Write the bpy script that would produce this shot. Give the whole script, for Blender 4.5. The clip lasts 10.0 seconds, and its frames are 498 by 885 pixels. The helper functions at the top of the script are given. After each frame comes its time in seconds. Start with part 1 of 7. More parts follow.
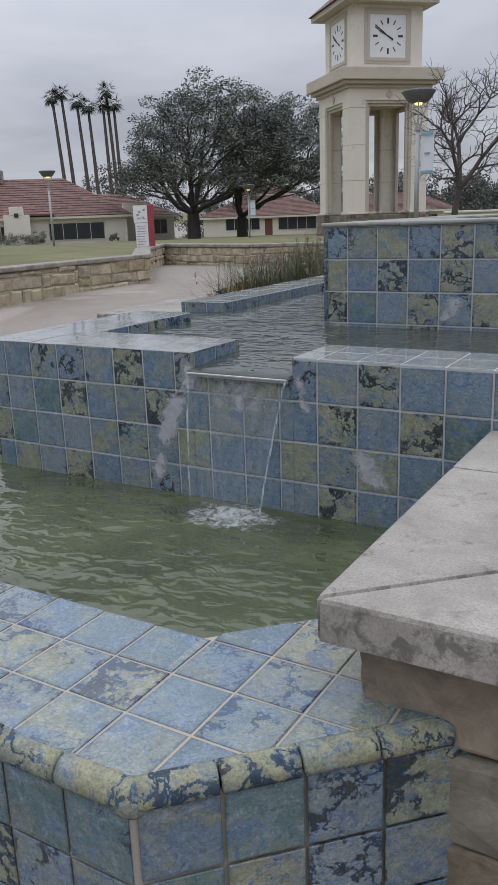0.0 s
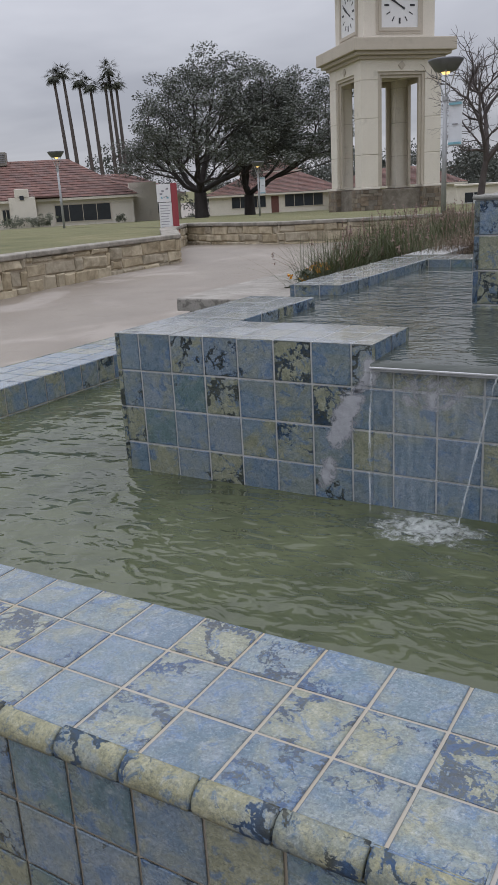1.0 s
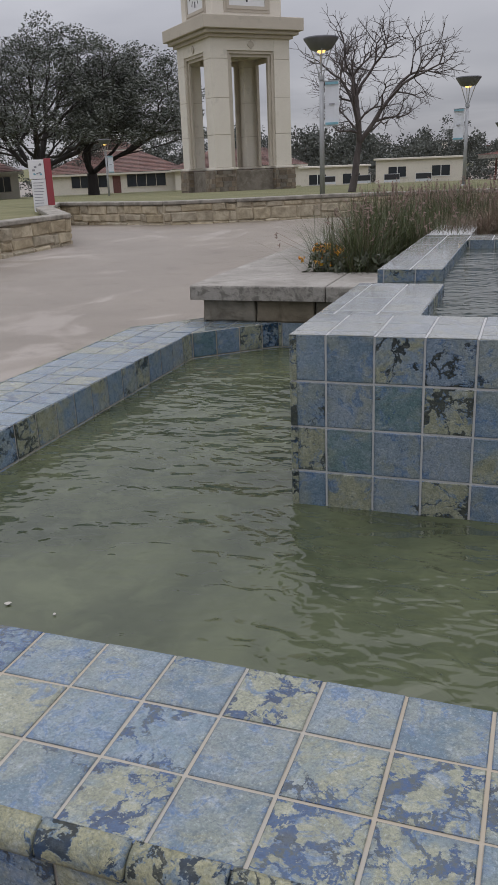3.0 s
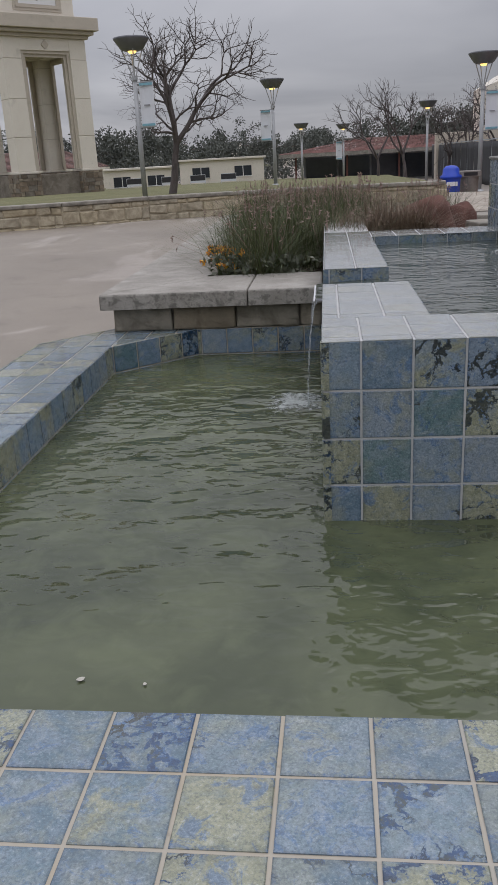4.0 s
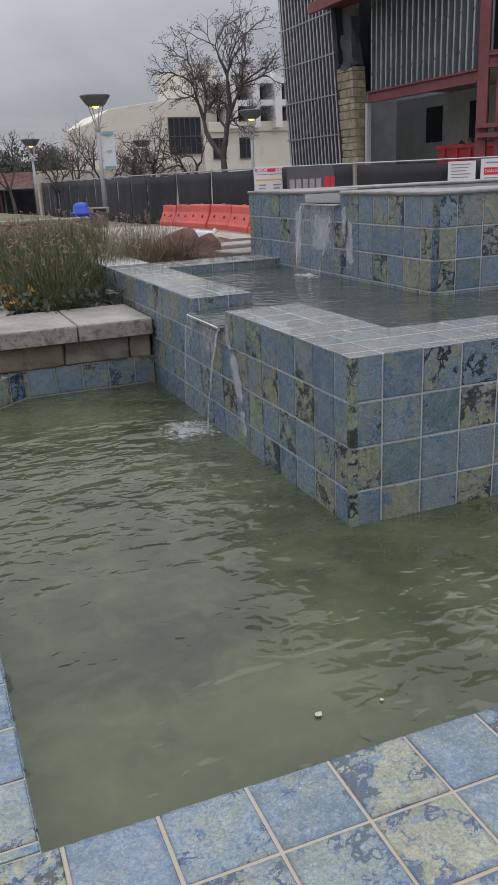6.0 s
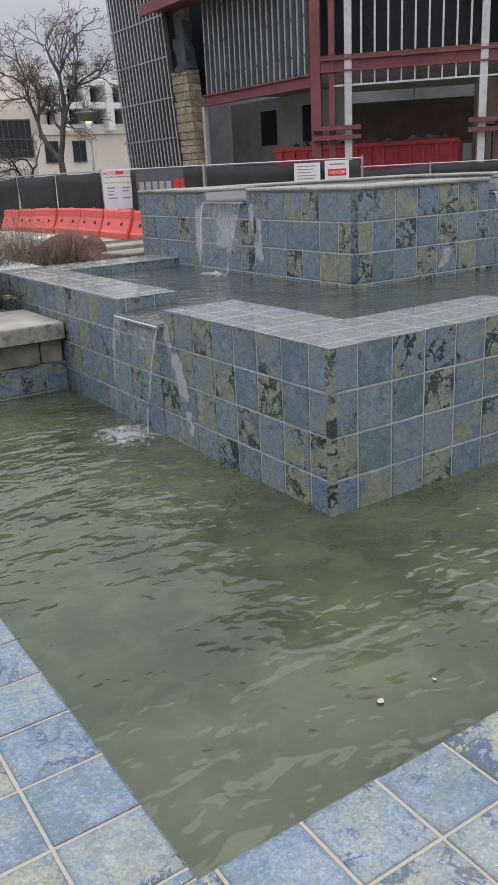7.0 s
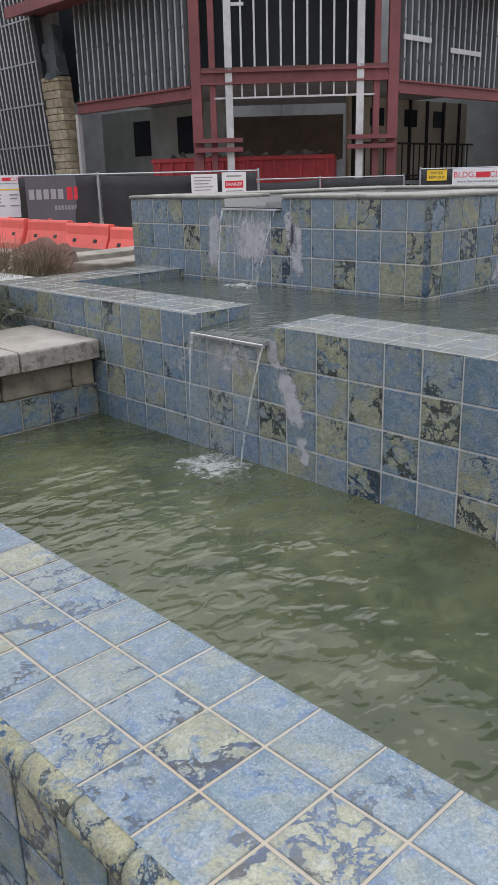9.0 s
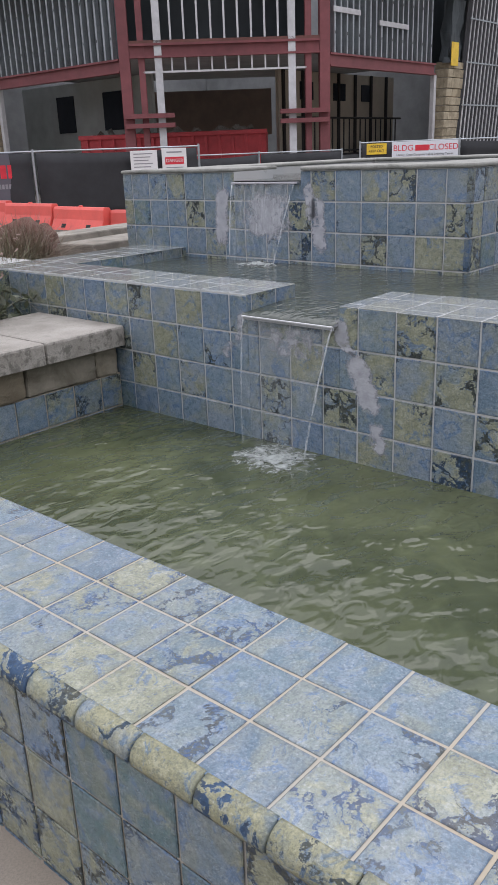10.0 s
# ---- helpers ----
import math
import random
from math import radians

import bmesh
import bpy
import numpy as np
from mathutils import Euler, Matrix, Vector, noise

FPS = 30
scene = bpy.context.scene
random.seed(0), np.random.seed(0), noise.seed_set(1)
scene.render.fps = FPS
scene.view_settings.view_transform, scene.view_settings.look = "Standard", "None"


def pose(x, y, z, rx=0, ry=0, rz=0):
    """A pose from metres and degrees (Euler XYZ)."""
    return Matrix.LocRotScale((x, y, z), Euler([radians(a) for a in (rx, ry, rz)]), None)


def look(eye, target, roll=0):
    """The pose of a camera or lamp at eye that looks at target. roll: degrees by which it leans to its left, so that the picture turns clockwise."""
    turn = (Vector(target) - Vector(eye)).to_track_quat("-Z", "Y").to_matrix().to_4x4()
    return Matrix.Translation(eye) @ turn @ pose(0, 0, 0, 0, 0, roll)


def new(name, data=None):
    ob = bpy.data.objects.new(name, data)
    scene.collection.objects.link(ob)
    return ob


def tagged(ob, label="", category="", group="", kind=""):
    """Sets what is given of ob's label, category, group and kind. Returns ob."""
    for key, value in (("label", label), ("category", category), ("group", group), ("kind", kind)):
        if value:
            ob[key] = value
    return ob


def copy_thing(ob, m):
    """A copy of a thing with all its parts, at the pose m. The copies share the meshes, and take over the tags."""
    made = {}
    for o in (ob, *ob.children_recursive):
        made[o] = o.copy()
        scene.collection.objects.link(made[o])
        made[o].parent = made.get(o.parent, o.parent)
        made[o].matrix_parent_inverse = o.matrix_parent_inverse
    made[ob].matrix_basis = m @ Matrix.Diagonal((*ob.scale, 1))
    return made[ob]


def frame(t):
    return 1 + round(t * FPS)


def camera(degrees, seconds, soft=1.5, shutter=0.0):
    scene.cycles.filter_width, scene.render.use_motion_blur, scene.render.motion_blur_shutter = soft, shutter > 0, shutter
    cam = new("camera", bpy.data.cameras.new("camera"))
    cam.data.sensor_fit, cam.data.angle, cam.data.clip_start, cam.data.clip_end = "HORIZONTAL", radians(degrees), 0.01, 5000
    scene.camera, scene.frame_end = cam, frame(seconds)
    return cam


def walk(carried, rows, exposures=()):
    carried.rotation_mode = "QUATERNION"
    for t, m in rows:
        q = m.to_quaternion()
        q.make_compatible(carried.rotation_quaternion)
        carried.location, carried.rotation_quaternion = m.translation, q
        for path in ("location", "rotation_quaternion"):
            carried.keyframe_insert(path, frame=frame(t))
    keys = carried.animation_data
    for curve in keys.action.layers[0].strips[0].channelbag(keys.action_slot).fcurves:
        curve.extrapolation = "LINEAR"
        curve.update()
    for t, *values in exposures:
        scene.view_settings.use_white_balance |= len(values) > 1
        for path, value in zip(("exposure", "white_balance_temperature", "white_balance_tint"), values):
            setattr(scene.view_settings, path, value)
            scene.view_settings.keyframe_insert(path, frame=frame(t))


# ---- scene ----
cam = camera(34.4, 10.0, 0.7)
PATH = [
    (0, (2.904, -2.569, 1.457), (1.925, -0.911, 0.913), -2.0),
    (0.5, (2.53, -2.543, 1.459), (1.531, -0.905, 0.895), -2.7),
    (1, (2.166, -2.572, 1.47), (1.181, -0.935, 0.878), -3.2),
    (1.5, (1.803, -2.551, 1.454), (0.873, -0.89, 0.839), -3.6),
    (2, (1.444, -2.529, 1.459), (0.523, -0.866, 0.837), -4.2),
    (2.2, (1.296, -2.534, 1.46), (0.452, -0.835, 0.826), -4.7),
    (3.3, (0.507, -2.438, 1.471), (-0.006, -0.619, 0.815), -3.0),
    (3.5, (0.365, -2.437, 1.487), (-0.025, -0.592, 0.821), -4.4),
    (4, (0.025, -2.386, 1.481), (-0.179, -0.511, 0.815), -3.2),
    (4.5, (-0.31, -2.292, 1.49), (-0.328, -0.404, 0.829), -2.4),
    (5, (-0.627, -2.292, 1.513), (-0.33, -0.421, 0.871), -1.7),
    (6.3, (-1.38, -2.195, 1.516), (-0.583, -0.474, 0.882), -1.8),
    (6.5, (-1.45, -2.174, 1.515), (-0.582, -0.489, 0.878), -1.0),
    (7, (-1.613, -1.987, 1.501), (-0.584, -0.396, 0.863), -2.9),
    (7.5, (-1.775, -1.793, 1.504), (-0.594, -0.31, 0.867), -1.3),
    (8, (-1.961, -1.601, 1.515), (-0.685, -0.194, 0.891), -1.2),
    (8.5, (-2.075, -1.326, 1.497), (-0.798, 0.085, 0.881), -2.2),
    (9, (-2.2, -1.064, 1.494), (-0.897, 0.32, 0.871), -1.5),
    (9.5, (-2.342, -0.822, 1.509), (-0.947, 0.449, 0.848), -1.1),
    (10, (-2.4, -0.529, 1.482), (-0.991, 0.719, 0.805), -2.2),
]
walk(cam, [(t, look(eye, target, roll)) for t, eye, target, roll in PATH],
     exposures=[(0, -0.12, 6250, 9), (2, -0.25, 6500, 12), (3.5, -0.30, 6500, 11), (5, -0.29, 6500, 11), (6.4, 0.06, 6500, 9), (7.5, 0.25, 6550, 9), (9.2, 0.24, 6600, 9), (10, 0.25, 6500, 12)])

# ---- sky and sun: an overcast winter day, brighter overhead than at the horizon ----
world = bpy.data.worlds.new("overcast_sky")
scene.world = world
world.use_nodes = True
wn, wl = world.node_tree.nodes, world.node_tree.links


def wnode(kind, **values):
    n = wn.new(kind)
    for k, v in values.items():
        n.inputs[k].default_value = v
    return n


def wmath(op, a, b=None):
    n = wn.new("ShaderNodeMath")
    n.operation = op
    for i, v in enumerate((a, b)):
        if v is None:
            continue
        if isinstance(v, (int, float)):
            n.inputs[i].default_value = v
        else:
            wl.new(v, n.inputs[i])
    return n.outputs[0]


SUN_ELEVATION, SUN_TURN = 64.0, 300.0
sky = wn.new("ShaderNodeTexSky")
sky.sky_type = "NISHITA"
sky.sun_disc = False
sky.sun_elevation, sky.sun_rotation = radians(SUN_ELEVATION), radians(SUN_TURN)
coord = wn.new("ShaderNodeTexCoord")
split = wn.new("ShaderNodeSeparateXYZ")
wl.new(coord.outputs["Generated"], split.inputs[0])
up = wmath("MAXIMUM", split.outputs["Z"], 0.0)
# the cloud deck, seen in perspective
flat = wmath("ADD", up, 0.12)
deck = wn.new("ShaderNodeCombineXYZ")
wl.new(wmath("DIVIDE", split.outputs["X"], flat), deck.inputs["X"])
wl.new(wmath("DIVIDE", split.outputs["Y"], flat), deck.inputs["Y"])
cloud = wnode("ShaderNodeTexNoise", Scale=0.42, Detail=5.0, Roughness=0.52, Distortion=0.4)
wl.new(deck.outputs[0], cloud.inputs["Vector"])
ramp = wn.new("ShaderNodeValToRGB")
ramp.color_ramp.elements[0].position, ramp.color_ramp.elements[0].color = 0.36, (0.67, 0.685, 0.77, 1)
ramp.color_ramp.elements[1].position, ramp.color_ramp.elements[1].color = 0.64, (1.08, 1.09, 1.17, 1)
wl.new(cloud.outputs["Fac"], ramp.inputs["Fac"])
# overcast gradient: three times brighter overhead
side = wmath("ADD", wmath("MULTIPLY", split.outputs["X"], -0.8), wmath("MULTIPLY", split.outputs["Y"], 0.6))
side = wmath("MAXIMUM", side, 0.0)
west = wmath("ADD", wmath("MULTIPLY", wmath("MULTIPLY", side, side), 0.17), 0.42)
lift = wmath("ADD", wmath("MULTIPLY", wmath("POWER", up, 1.5), 2.05), west)
glow = wn.new("ShaderNodeMixRGB")
glow.blend_type = "MULTIPLY"
glow.inputs[0].default_value = 1.0
wl.new(ramp.outputs[0], glow.inputs[1])
wl.new(lift, glow.inputs[2])
blend = wn.new("ShaderNodeMixRGB")
blend.inputs[0].default_value = 0.93
wl.new(glow.outputs[0], blend.inputs[2])
dim = wn.new("ShaderNodeMixRGB")
dim.blend_type = "MULTIPLY"
dim.inputs[0].default_value = 1.0
dim.inputs[2].default_value = (0.10, 0.10, 0.10, 1)
wl.new(sky.outputs[0], dim.inputs[1])
wl.new(dim.outputs[0], blend.inputs[1])
wl.new(blend.outputs[0], wn["Background"].inputs["Color"])
wn["Background"].inputs["Strength"].default_value = 1.0

sun = new("sun", bpy.data.lights.new("sun", "SUN"))
sun.data.energy, sun.data.angle, sun.data.color = 0.5, radians(45), (1.0, 0.97, 0.93)
sun.matrix_world = pose(0, 0, 30, 90 - SUN_ELEVATION, 0, SUN_TURN - 180)

# ---- materials ----
class Nodes:
    """A short way to write node materials."""

    def __init__(self, name, rough=0.6, metal=0.0):
        self.m = bpy.data.materials.new(name)
        self.m.use_nodes = True
        self.t = self.m.node_tree
        self.b = self.t.nodes["Principled BSDF"]
        self.b.inputs["Roughness"].default_value = rough
        self.b.inputs["Metallic"].default_value = metal
        self.seed = None

    def node(self, kind, **values):
        n = self.t.nodes.new(kind)
        for k, v in values.items():
            self.to(v, n.inputs[k])
        return n

    def to(self, v, sock):
        if isinstance(v, (int, float)):
            sock.default_value = v
        elif isinstance(v, tuple):
            sock.default_value = v if len(v) == len(sock.default_value) else (*v, 1)
        else:
            self.t.links.new(v, sock)

    def place(self, vary="", stretch=(1, 1, 1)):
        """Object coordinates; vary 'object' or 'island' shifts them piece by piece."""
        c = self.node("ShaderNodeTexCoord").outputs["Object"]
        if stretch != (1, 1, 1):
            mp = self.node("ShaderNodeMapping")
            self.to(c, mp.inputs["Vector"])
            mp.inputs["Scale"].default_value = stretch
            c = mp.outputs[0]
        if vary:
            s = self.chance(vary)
            k = self.math("MULTIPLY", s, 37.0)
            add = self.node("ShaderNodeVectorMath")
            add.operation = "ADD"
            self.to(c, add.inputs[0])
            comb = self.node("ShaderNodeCombineXYZ", X=k, Y=self.math("MULTIPLY", s, 91.0), Z=self.math("MULTIPLY", s, 53.0))
            self.to(comb.outputs[0], add.inputs[1])
            c = add.outputs[0]
        return c

    def chance(self, vary):
        if self.seed is None:
            if vary == "object":
                self.seed = self.node("ShaderNodeObjectInfo").outputs["Random"]
            else:
                self.seed = self.node("ShaderNodeNewGeometry").outputs["Random Per Island"]
        return self.seed

    def math(self, op, a, b=0.0):
        n = self.node("ShaderNodeMath")
        n.operation = op
        self.to(a, n.inputs[0])
        self.to(b, n.inputs[1])
        return n.outputs[0]

    def noise(self, scale, detail=4.0, rough=0.55, vec=None, distort=0.0):
        n = self.node("ShaderNodeTexNoise", Scale=scale, Detail=detail, Roughness=rough, Distortion=distort)
        if vec is not None:
            self.to(vec, n.inputs["Vector"])
        return n.outputs["Fac"]

    def ramp(self, fac, *stops, sharp=False):
        n = self.node("ShaderNodeValToRGB")
        e = n.color_ramp.elements
        while len(e) < len(stops):
            e.new(0.5)
        for el, (p, c) in zip(e, stops):
            el.position = p
            el.color = (*c, 1) if isinstance(c, tuple) else (c, c, c, 1)
        if sharp:
            n.color_ramp.interpolation = "CONSTANT"
        self.to(fac, n.inputs["Fac"])
        return n.outputs["Color"]

    def mix(self, fac, a, b, mode="MIX"):
        n = self.node("ShaderNodeMixRGB")
        n.blend_type = mode
        for i, v in enumerate((fac, a, b)):
            self.to(v, n.inputs[i])
        return n.outputs[0]

    def bump(self, height, strength=0.3, distance=0.01):
        n = self.node("ShaderNodeBump", Strength=strength, Distance=distance)
        self.to(height, n.inputs["Height"])
        self.to(n.outputs[0], self.b.inputs["Normal"])

    def colour(self, v):
        self.to(v, self.b.inputs["Base Color"])
        return self

    def rough(self, v):
        self.to(v, self.b.inputs["Roughness"])
        return self


def plain(name, col, rough=0.6, metal=0.0, grain=8.0, depth=0.25, relief=0.1, vary="", spread=0.0):
    """A surface with grain at two scales round one colour."""
    n = Nodes(name, rough, metal)
    p = n.place(vary)
    a = n.noise(grain, 5, 0.6, p)
    b = n.noise(grain * 0.13, 3, 0.5, p)
    lo = tuple(c * (1 - depth) for c in col)
    hi = tuple(min(1, c * (1 + depth)) for c in col)
    c = n.mix(0.5, n.ramp(a, (0.3, lo), (0.7, hi)), n.ramp(b, (0.3, lo), (0.7, hi)))
    if vary and spread:
        r = n.chance(vary)
        c = n.mix(1.0, c, n.ramp(r, (0.0, 1 - spread), (1.0, 1 + spread)), "MULTIPLY")
    n.colour(c)
    if relief:
        n.bump(a, relief, 0.01)
    return n.m


def glaze(name, vary="object", khaki=None, worn_at=None, deep=1.0, blue_vein=0.0, chalk=0.0, light=0.0):
    """Glazed stoneware tile: grey blues running into khaki, with jagged veins where the glaze has come away.
    khaki and worn_at set how far a tile runs to khaki and how much glaze it has lost; None leaves it to chance."""
    n = Nodes(name, 0.42)
    p = n.place(vary)
    r = n.chance(vary)
    r2 = n.math("FRACT", n.math("MULTIPLY", r, 17.13))
    r3 = n.math("FRACT", n.math("MULTIPLY", r, 61.7))
    r4 = n.math("FRACT", n.math("MULTIPLY", r, 137.9))
    if khaki is not None:
        r2 = n.math("ADD", n.math("MULTIPLY", n.math("SUBTRACT", r2, 0.5), 0.22), khaki)
    if worn_at is not None:
        r3 = n.math("ADD", n.math("MULTIPLY", n.math("SUBTRACT", r3, 0.5), 0.16), worn_at)
    body = n.ramp(r, (0.0, (0.100, 0.156, 0.212)), (0.25, (0.138, 0.203, 0.258)), (0.45, (0.178, 0.225, 0.262)), (0.62, (0.108, 0.166, 0.236)), (0.80, (0.150, 0.215, 0.272)), (1.0, (0.196, 0.236, 0.272)))
    if deep != 1.0:
        body = n.mix(1.0, body, (deep * 0.80, deep * 1.02, deep * 0.90) if deep < 0.8 else (deep * 0.93, deep * 1.02, deep) if deep < 0.96 else (deep, deep, deep * 1.03), "MULTIPLY")
    big = n.noise(15.0, 7, 0.70, p, 0.5)
    c = n.mix(n.ramp(big, (0.44, 0.0), (0.62, 0.7)), body, n.mix(0.5, body, (0.34, 0.38, 0.45)))
    # khaki glaze, in clouds or over the whole tile
    tan = n.ramp(n.noise(24.0, 6, 0.7, p), (0.30, (0.180, 0.184, 0.112)), (0.52, (0.275, 0.278, 0.180)), (0.72, (0.370, 0.375, 0.275)))
    run = n.noise(6.0, 8, 0.70, p, 0.8)
    over = n.math("ADD", run, n.math("MULTIPLY", n.math("SUBTRACT", r2, 0.60), 0.52))
    c = n.mix(n.ramp(over, (0.50, 0.0), (0.60, 0.88)), c, tan)
    # a thin veil of the khaki drifts over part of almost every tile
    veil = n.math("ADD", n.noise(7.5, 4, 0.62, p, 0.7), n.math("MULTIPLY", n.math("SUBTRACT", r2, 0.45), 0.25))
    c = n.mix(n.ramp(veil, (0.445, 0.0), (0.58, 0.60)), c, n.mix(0.30, tan, c))
    # flecks of clear strong blue and of pale grey
    fleck = n.noise(15.0, 8, 0.74, p, 0.9)
    c = n.mix(n.ramp(fleck, (0.545, 0.0), (0.60, 0.66)), c, (0.060, 0.138, 0.270))
    c = n.mix(n.ramp(n.noise(19.0, 7, 0.74, p, 0.5), (0.57, 0.0), (0.68, 0.50)), c, (0.36, 0.40, 0.41))
    # streaky fine mottle
    streak = n.noise(95.0, 6, 0.78, p, 0.8)
    c = n.mix(n.ramp(streak, (0.36, 0.62), (0.48, 0.0)), c, n.mix(1.0, c, (0.38, 0.44, 0.52), "MULTIPLY"))
    speck = n.noise(170.0, 4, 0.75, p, 0.4)
    c = n.mix(n.ramp(speck, (0.38, 0.46), (0.50, 0.0)), c, (0.050, 0.072, 0.090))
    c = n.mix(n.ramp(speck, (0.56, 0.0), (0.68, 0.36)), c, (0.50, 0.55, 0.57))
    # the glaze pools darker along the edges
    if vary == "object":
        raw_c = n.node("ShaderNodeTexCoord").outputs["Object"]
        xyz = n.node("ShaderNodeSeparateXYZ")
        n.to(raw_c, xyz.inputs[0])
        edge = n.math("MAXIMUM", n.math("ABSOLUTE", xyz.outputs["X"]), n.math("ABSOLUTE", xyz.outputs["Y"]))
        edge = n.math("ADD", edge, n.math("MULTIPLY", n.math("SUBTRACT", n.noise(30.0, 4, 0.6, p), 0.5), 0.030))
        c = n.mix(n.ramp(n.math("MULTIPLY", edge, 10.0), (0.64, 0.0), (0.79, 0.60)), c, n.mix(1.0, c, (0.42, 0.50, 0.62), "MULTIPLY"))
    # jagged veins and scabs, thick where the loss is worst
    vein = n.math("ABSOLUTE", n.math("SUBTRACT", n.noise(10.5, 8, 0.63, p, 0.25), 0.5))
    vein = n.math("ADD", vein, n.math("MULTIPLY", n.math("SUBTRACT", n.noise(95.0, 3, 0.6, p), 0.5), 0.030))
    where = n.math("ADD", n.noise(6.5, 3, 0.5, p, 0.3), n.math("MULTIPLY", n.math("SUBTRACT", r3, 0.70), 0.50))
    if vary == "object":
        where = n.math("ADD", where, n.ramp(n.math("MULTIPLY", edge, 10.0), (0.52, 0.0), (0.80, 0.075)))
    worn = n.math("SUBTRACT", vein, n.math("MULTIPLY", n.math("SUBTRACT", where, 0.560), 0.19))
    tone = n.math("ADD", n.math("MULTIPLY", n.noise(60.0, 4, 0.65, p), 0.7), n.math("MULTIPLY", r4, 0.3))
    black = n.ramp(tone, (0.36, (0.016, 0.022, 0.022)), (0.50, (0.060, 0.066, 0.050)), (0.56, (0.022, 0.032, 0.036)), (0.68, (0.018, 0.045, 0.090)))
    bare = black
    if blue_vein:
        dye = n.ramp(tone, (0.36, (0.012, 0.034, 0.080)), (0.50, (0.026, 0.070, 0.160)), (0.58, (0.055, 0.068, 0.055)), (0.70, (0.014, 0.055, 0.150)))
        bare = n.mix(n.ramp(n.noise(7.0, 3, 0.5, p), (0.60 - 0.3 * blue_vein, 0.0), (0.70 - 0.3 * blue_vein, 1.0)), black, dye)
    # a fringe of strong blue runs along the lost glaze
    fringe = n.math("ADD", worn, n.math("MULTIPLY", n.math("SUBTRACT", n.noise(48.0, 4, 0.65, p), 0.46), 0.10))
    c = n.mix(n.ramp(fringe, (0.006, 0.72), (0.024, 0.0)), c, (0.040, 0.110, 0.250))
    c = n.mix(n.ramp(worn, (0.004, 0.97), (0.011, 0.0)), c, bare)
    if chalk:
        c = n.mix(n.ramp(n.noise(5.0, 6, 0.7, p), (0.28, chalk), (0.72, chalk * 0.6)), c, n.ramp(big, (0.38, (0.270, 0.275, 0.255)), (0.62, (0.400, 0.400, 0.370))))
    if light:
        c = n.mix(1.0, c, (light * 1.03, light * 0.98, light * 0.88), "MULTIPLY")
    n.colour(c)
    n.rough(n.ramp(n.noise(40.0, 3, 0.6, p), (0.3, 0.10 if chalk else 0.50 if light else 0.10 if blue_vein else 0.16), (0.7, 0.26 if chalk else 0.75 if light else 0.30 if blue_vein else 0.42)))
    h = n.mix(0.45, n.mix(0.5, n.ramp(worn, (0.0, 0.0), (0.04, 0.8)), streak), speck)
    n.bump(h, 0.8, 0.004)
    if (blue_vein or chalk) and not light:
        # the clear glaze keeps its even gloss over the mottle
        n.b.inputs["Coat Weight"].default_value = 0.8
        n.b.inputs["Coat Roughness"].default_value = 0.07
    return n.m


M = {}
# the kinds of glaze: b blue, d deep blue, m blue and khaki, k khaki, v blue with veins, w both with veins, h khaki with heavy loss
KINDS = {"b": (0.33, 0.36, 1.0), "d": (0.34, 0.46, 0.74), "m": (0.58, 0.55, 1.0), "k": (0.86, 0.55, 1.0), "v": (0.36, 0.80, 1.05), "w": (0.64, 0.80, 1.0), "h": (0.90, 0.95, 1.0)}
for key, (khaki, loss, deep) in KINDS.items():
    M["wall_" + key] = glaze("glazed_tile_" + key, "object", khaki, loss, deep)
    M["top_" + key] = glaze("glazed_coping_" + key, "object", khaki - 0.03, loss - 0.02, deep * 0.85, 0.75)
M["tile_top"] = glaze("limed_tile", "object", 0.60, 0.58, 1.0, 0.0, 0.64)
M["trim"] = glaze("glazed_trim", "object", 0.78, 0.88, 1.0, 0.4, 0.0, 1.0)


def grout(name, tan, grey):
    n = Nodes(name, 0.50)
    p = n.place()
    c = n.mix(n.ramp(n.noise(2.2, 4, 0.6, p), (0.35, 0.0), (0.65, 1.0)), tan, grey)
    c = n.mix(n.ramp(n.noise(9.0, 5, 0.7, p), (0.62, 0.0), (0.74, 0.7)), c, (0.10, 0.09, 0.08))
    n.colour(c)
    n.bump(n.noise(120.0, 3, 0.6, p), 0.4, 0.003)
    return n.m


M["grout"] = grout("tan_grout", (0.37, 0.315, 0.235), (0.35, 0.335, 0.30))
M["grout_grey"] = grout("grey_grout", (0.46, 0.455, 0.445), (0.40, 0.41, 0.415))


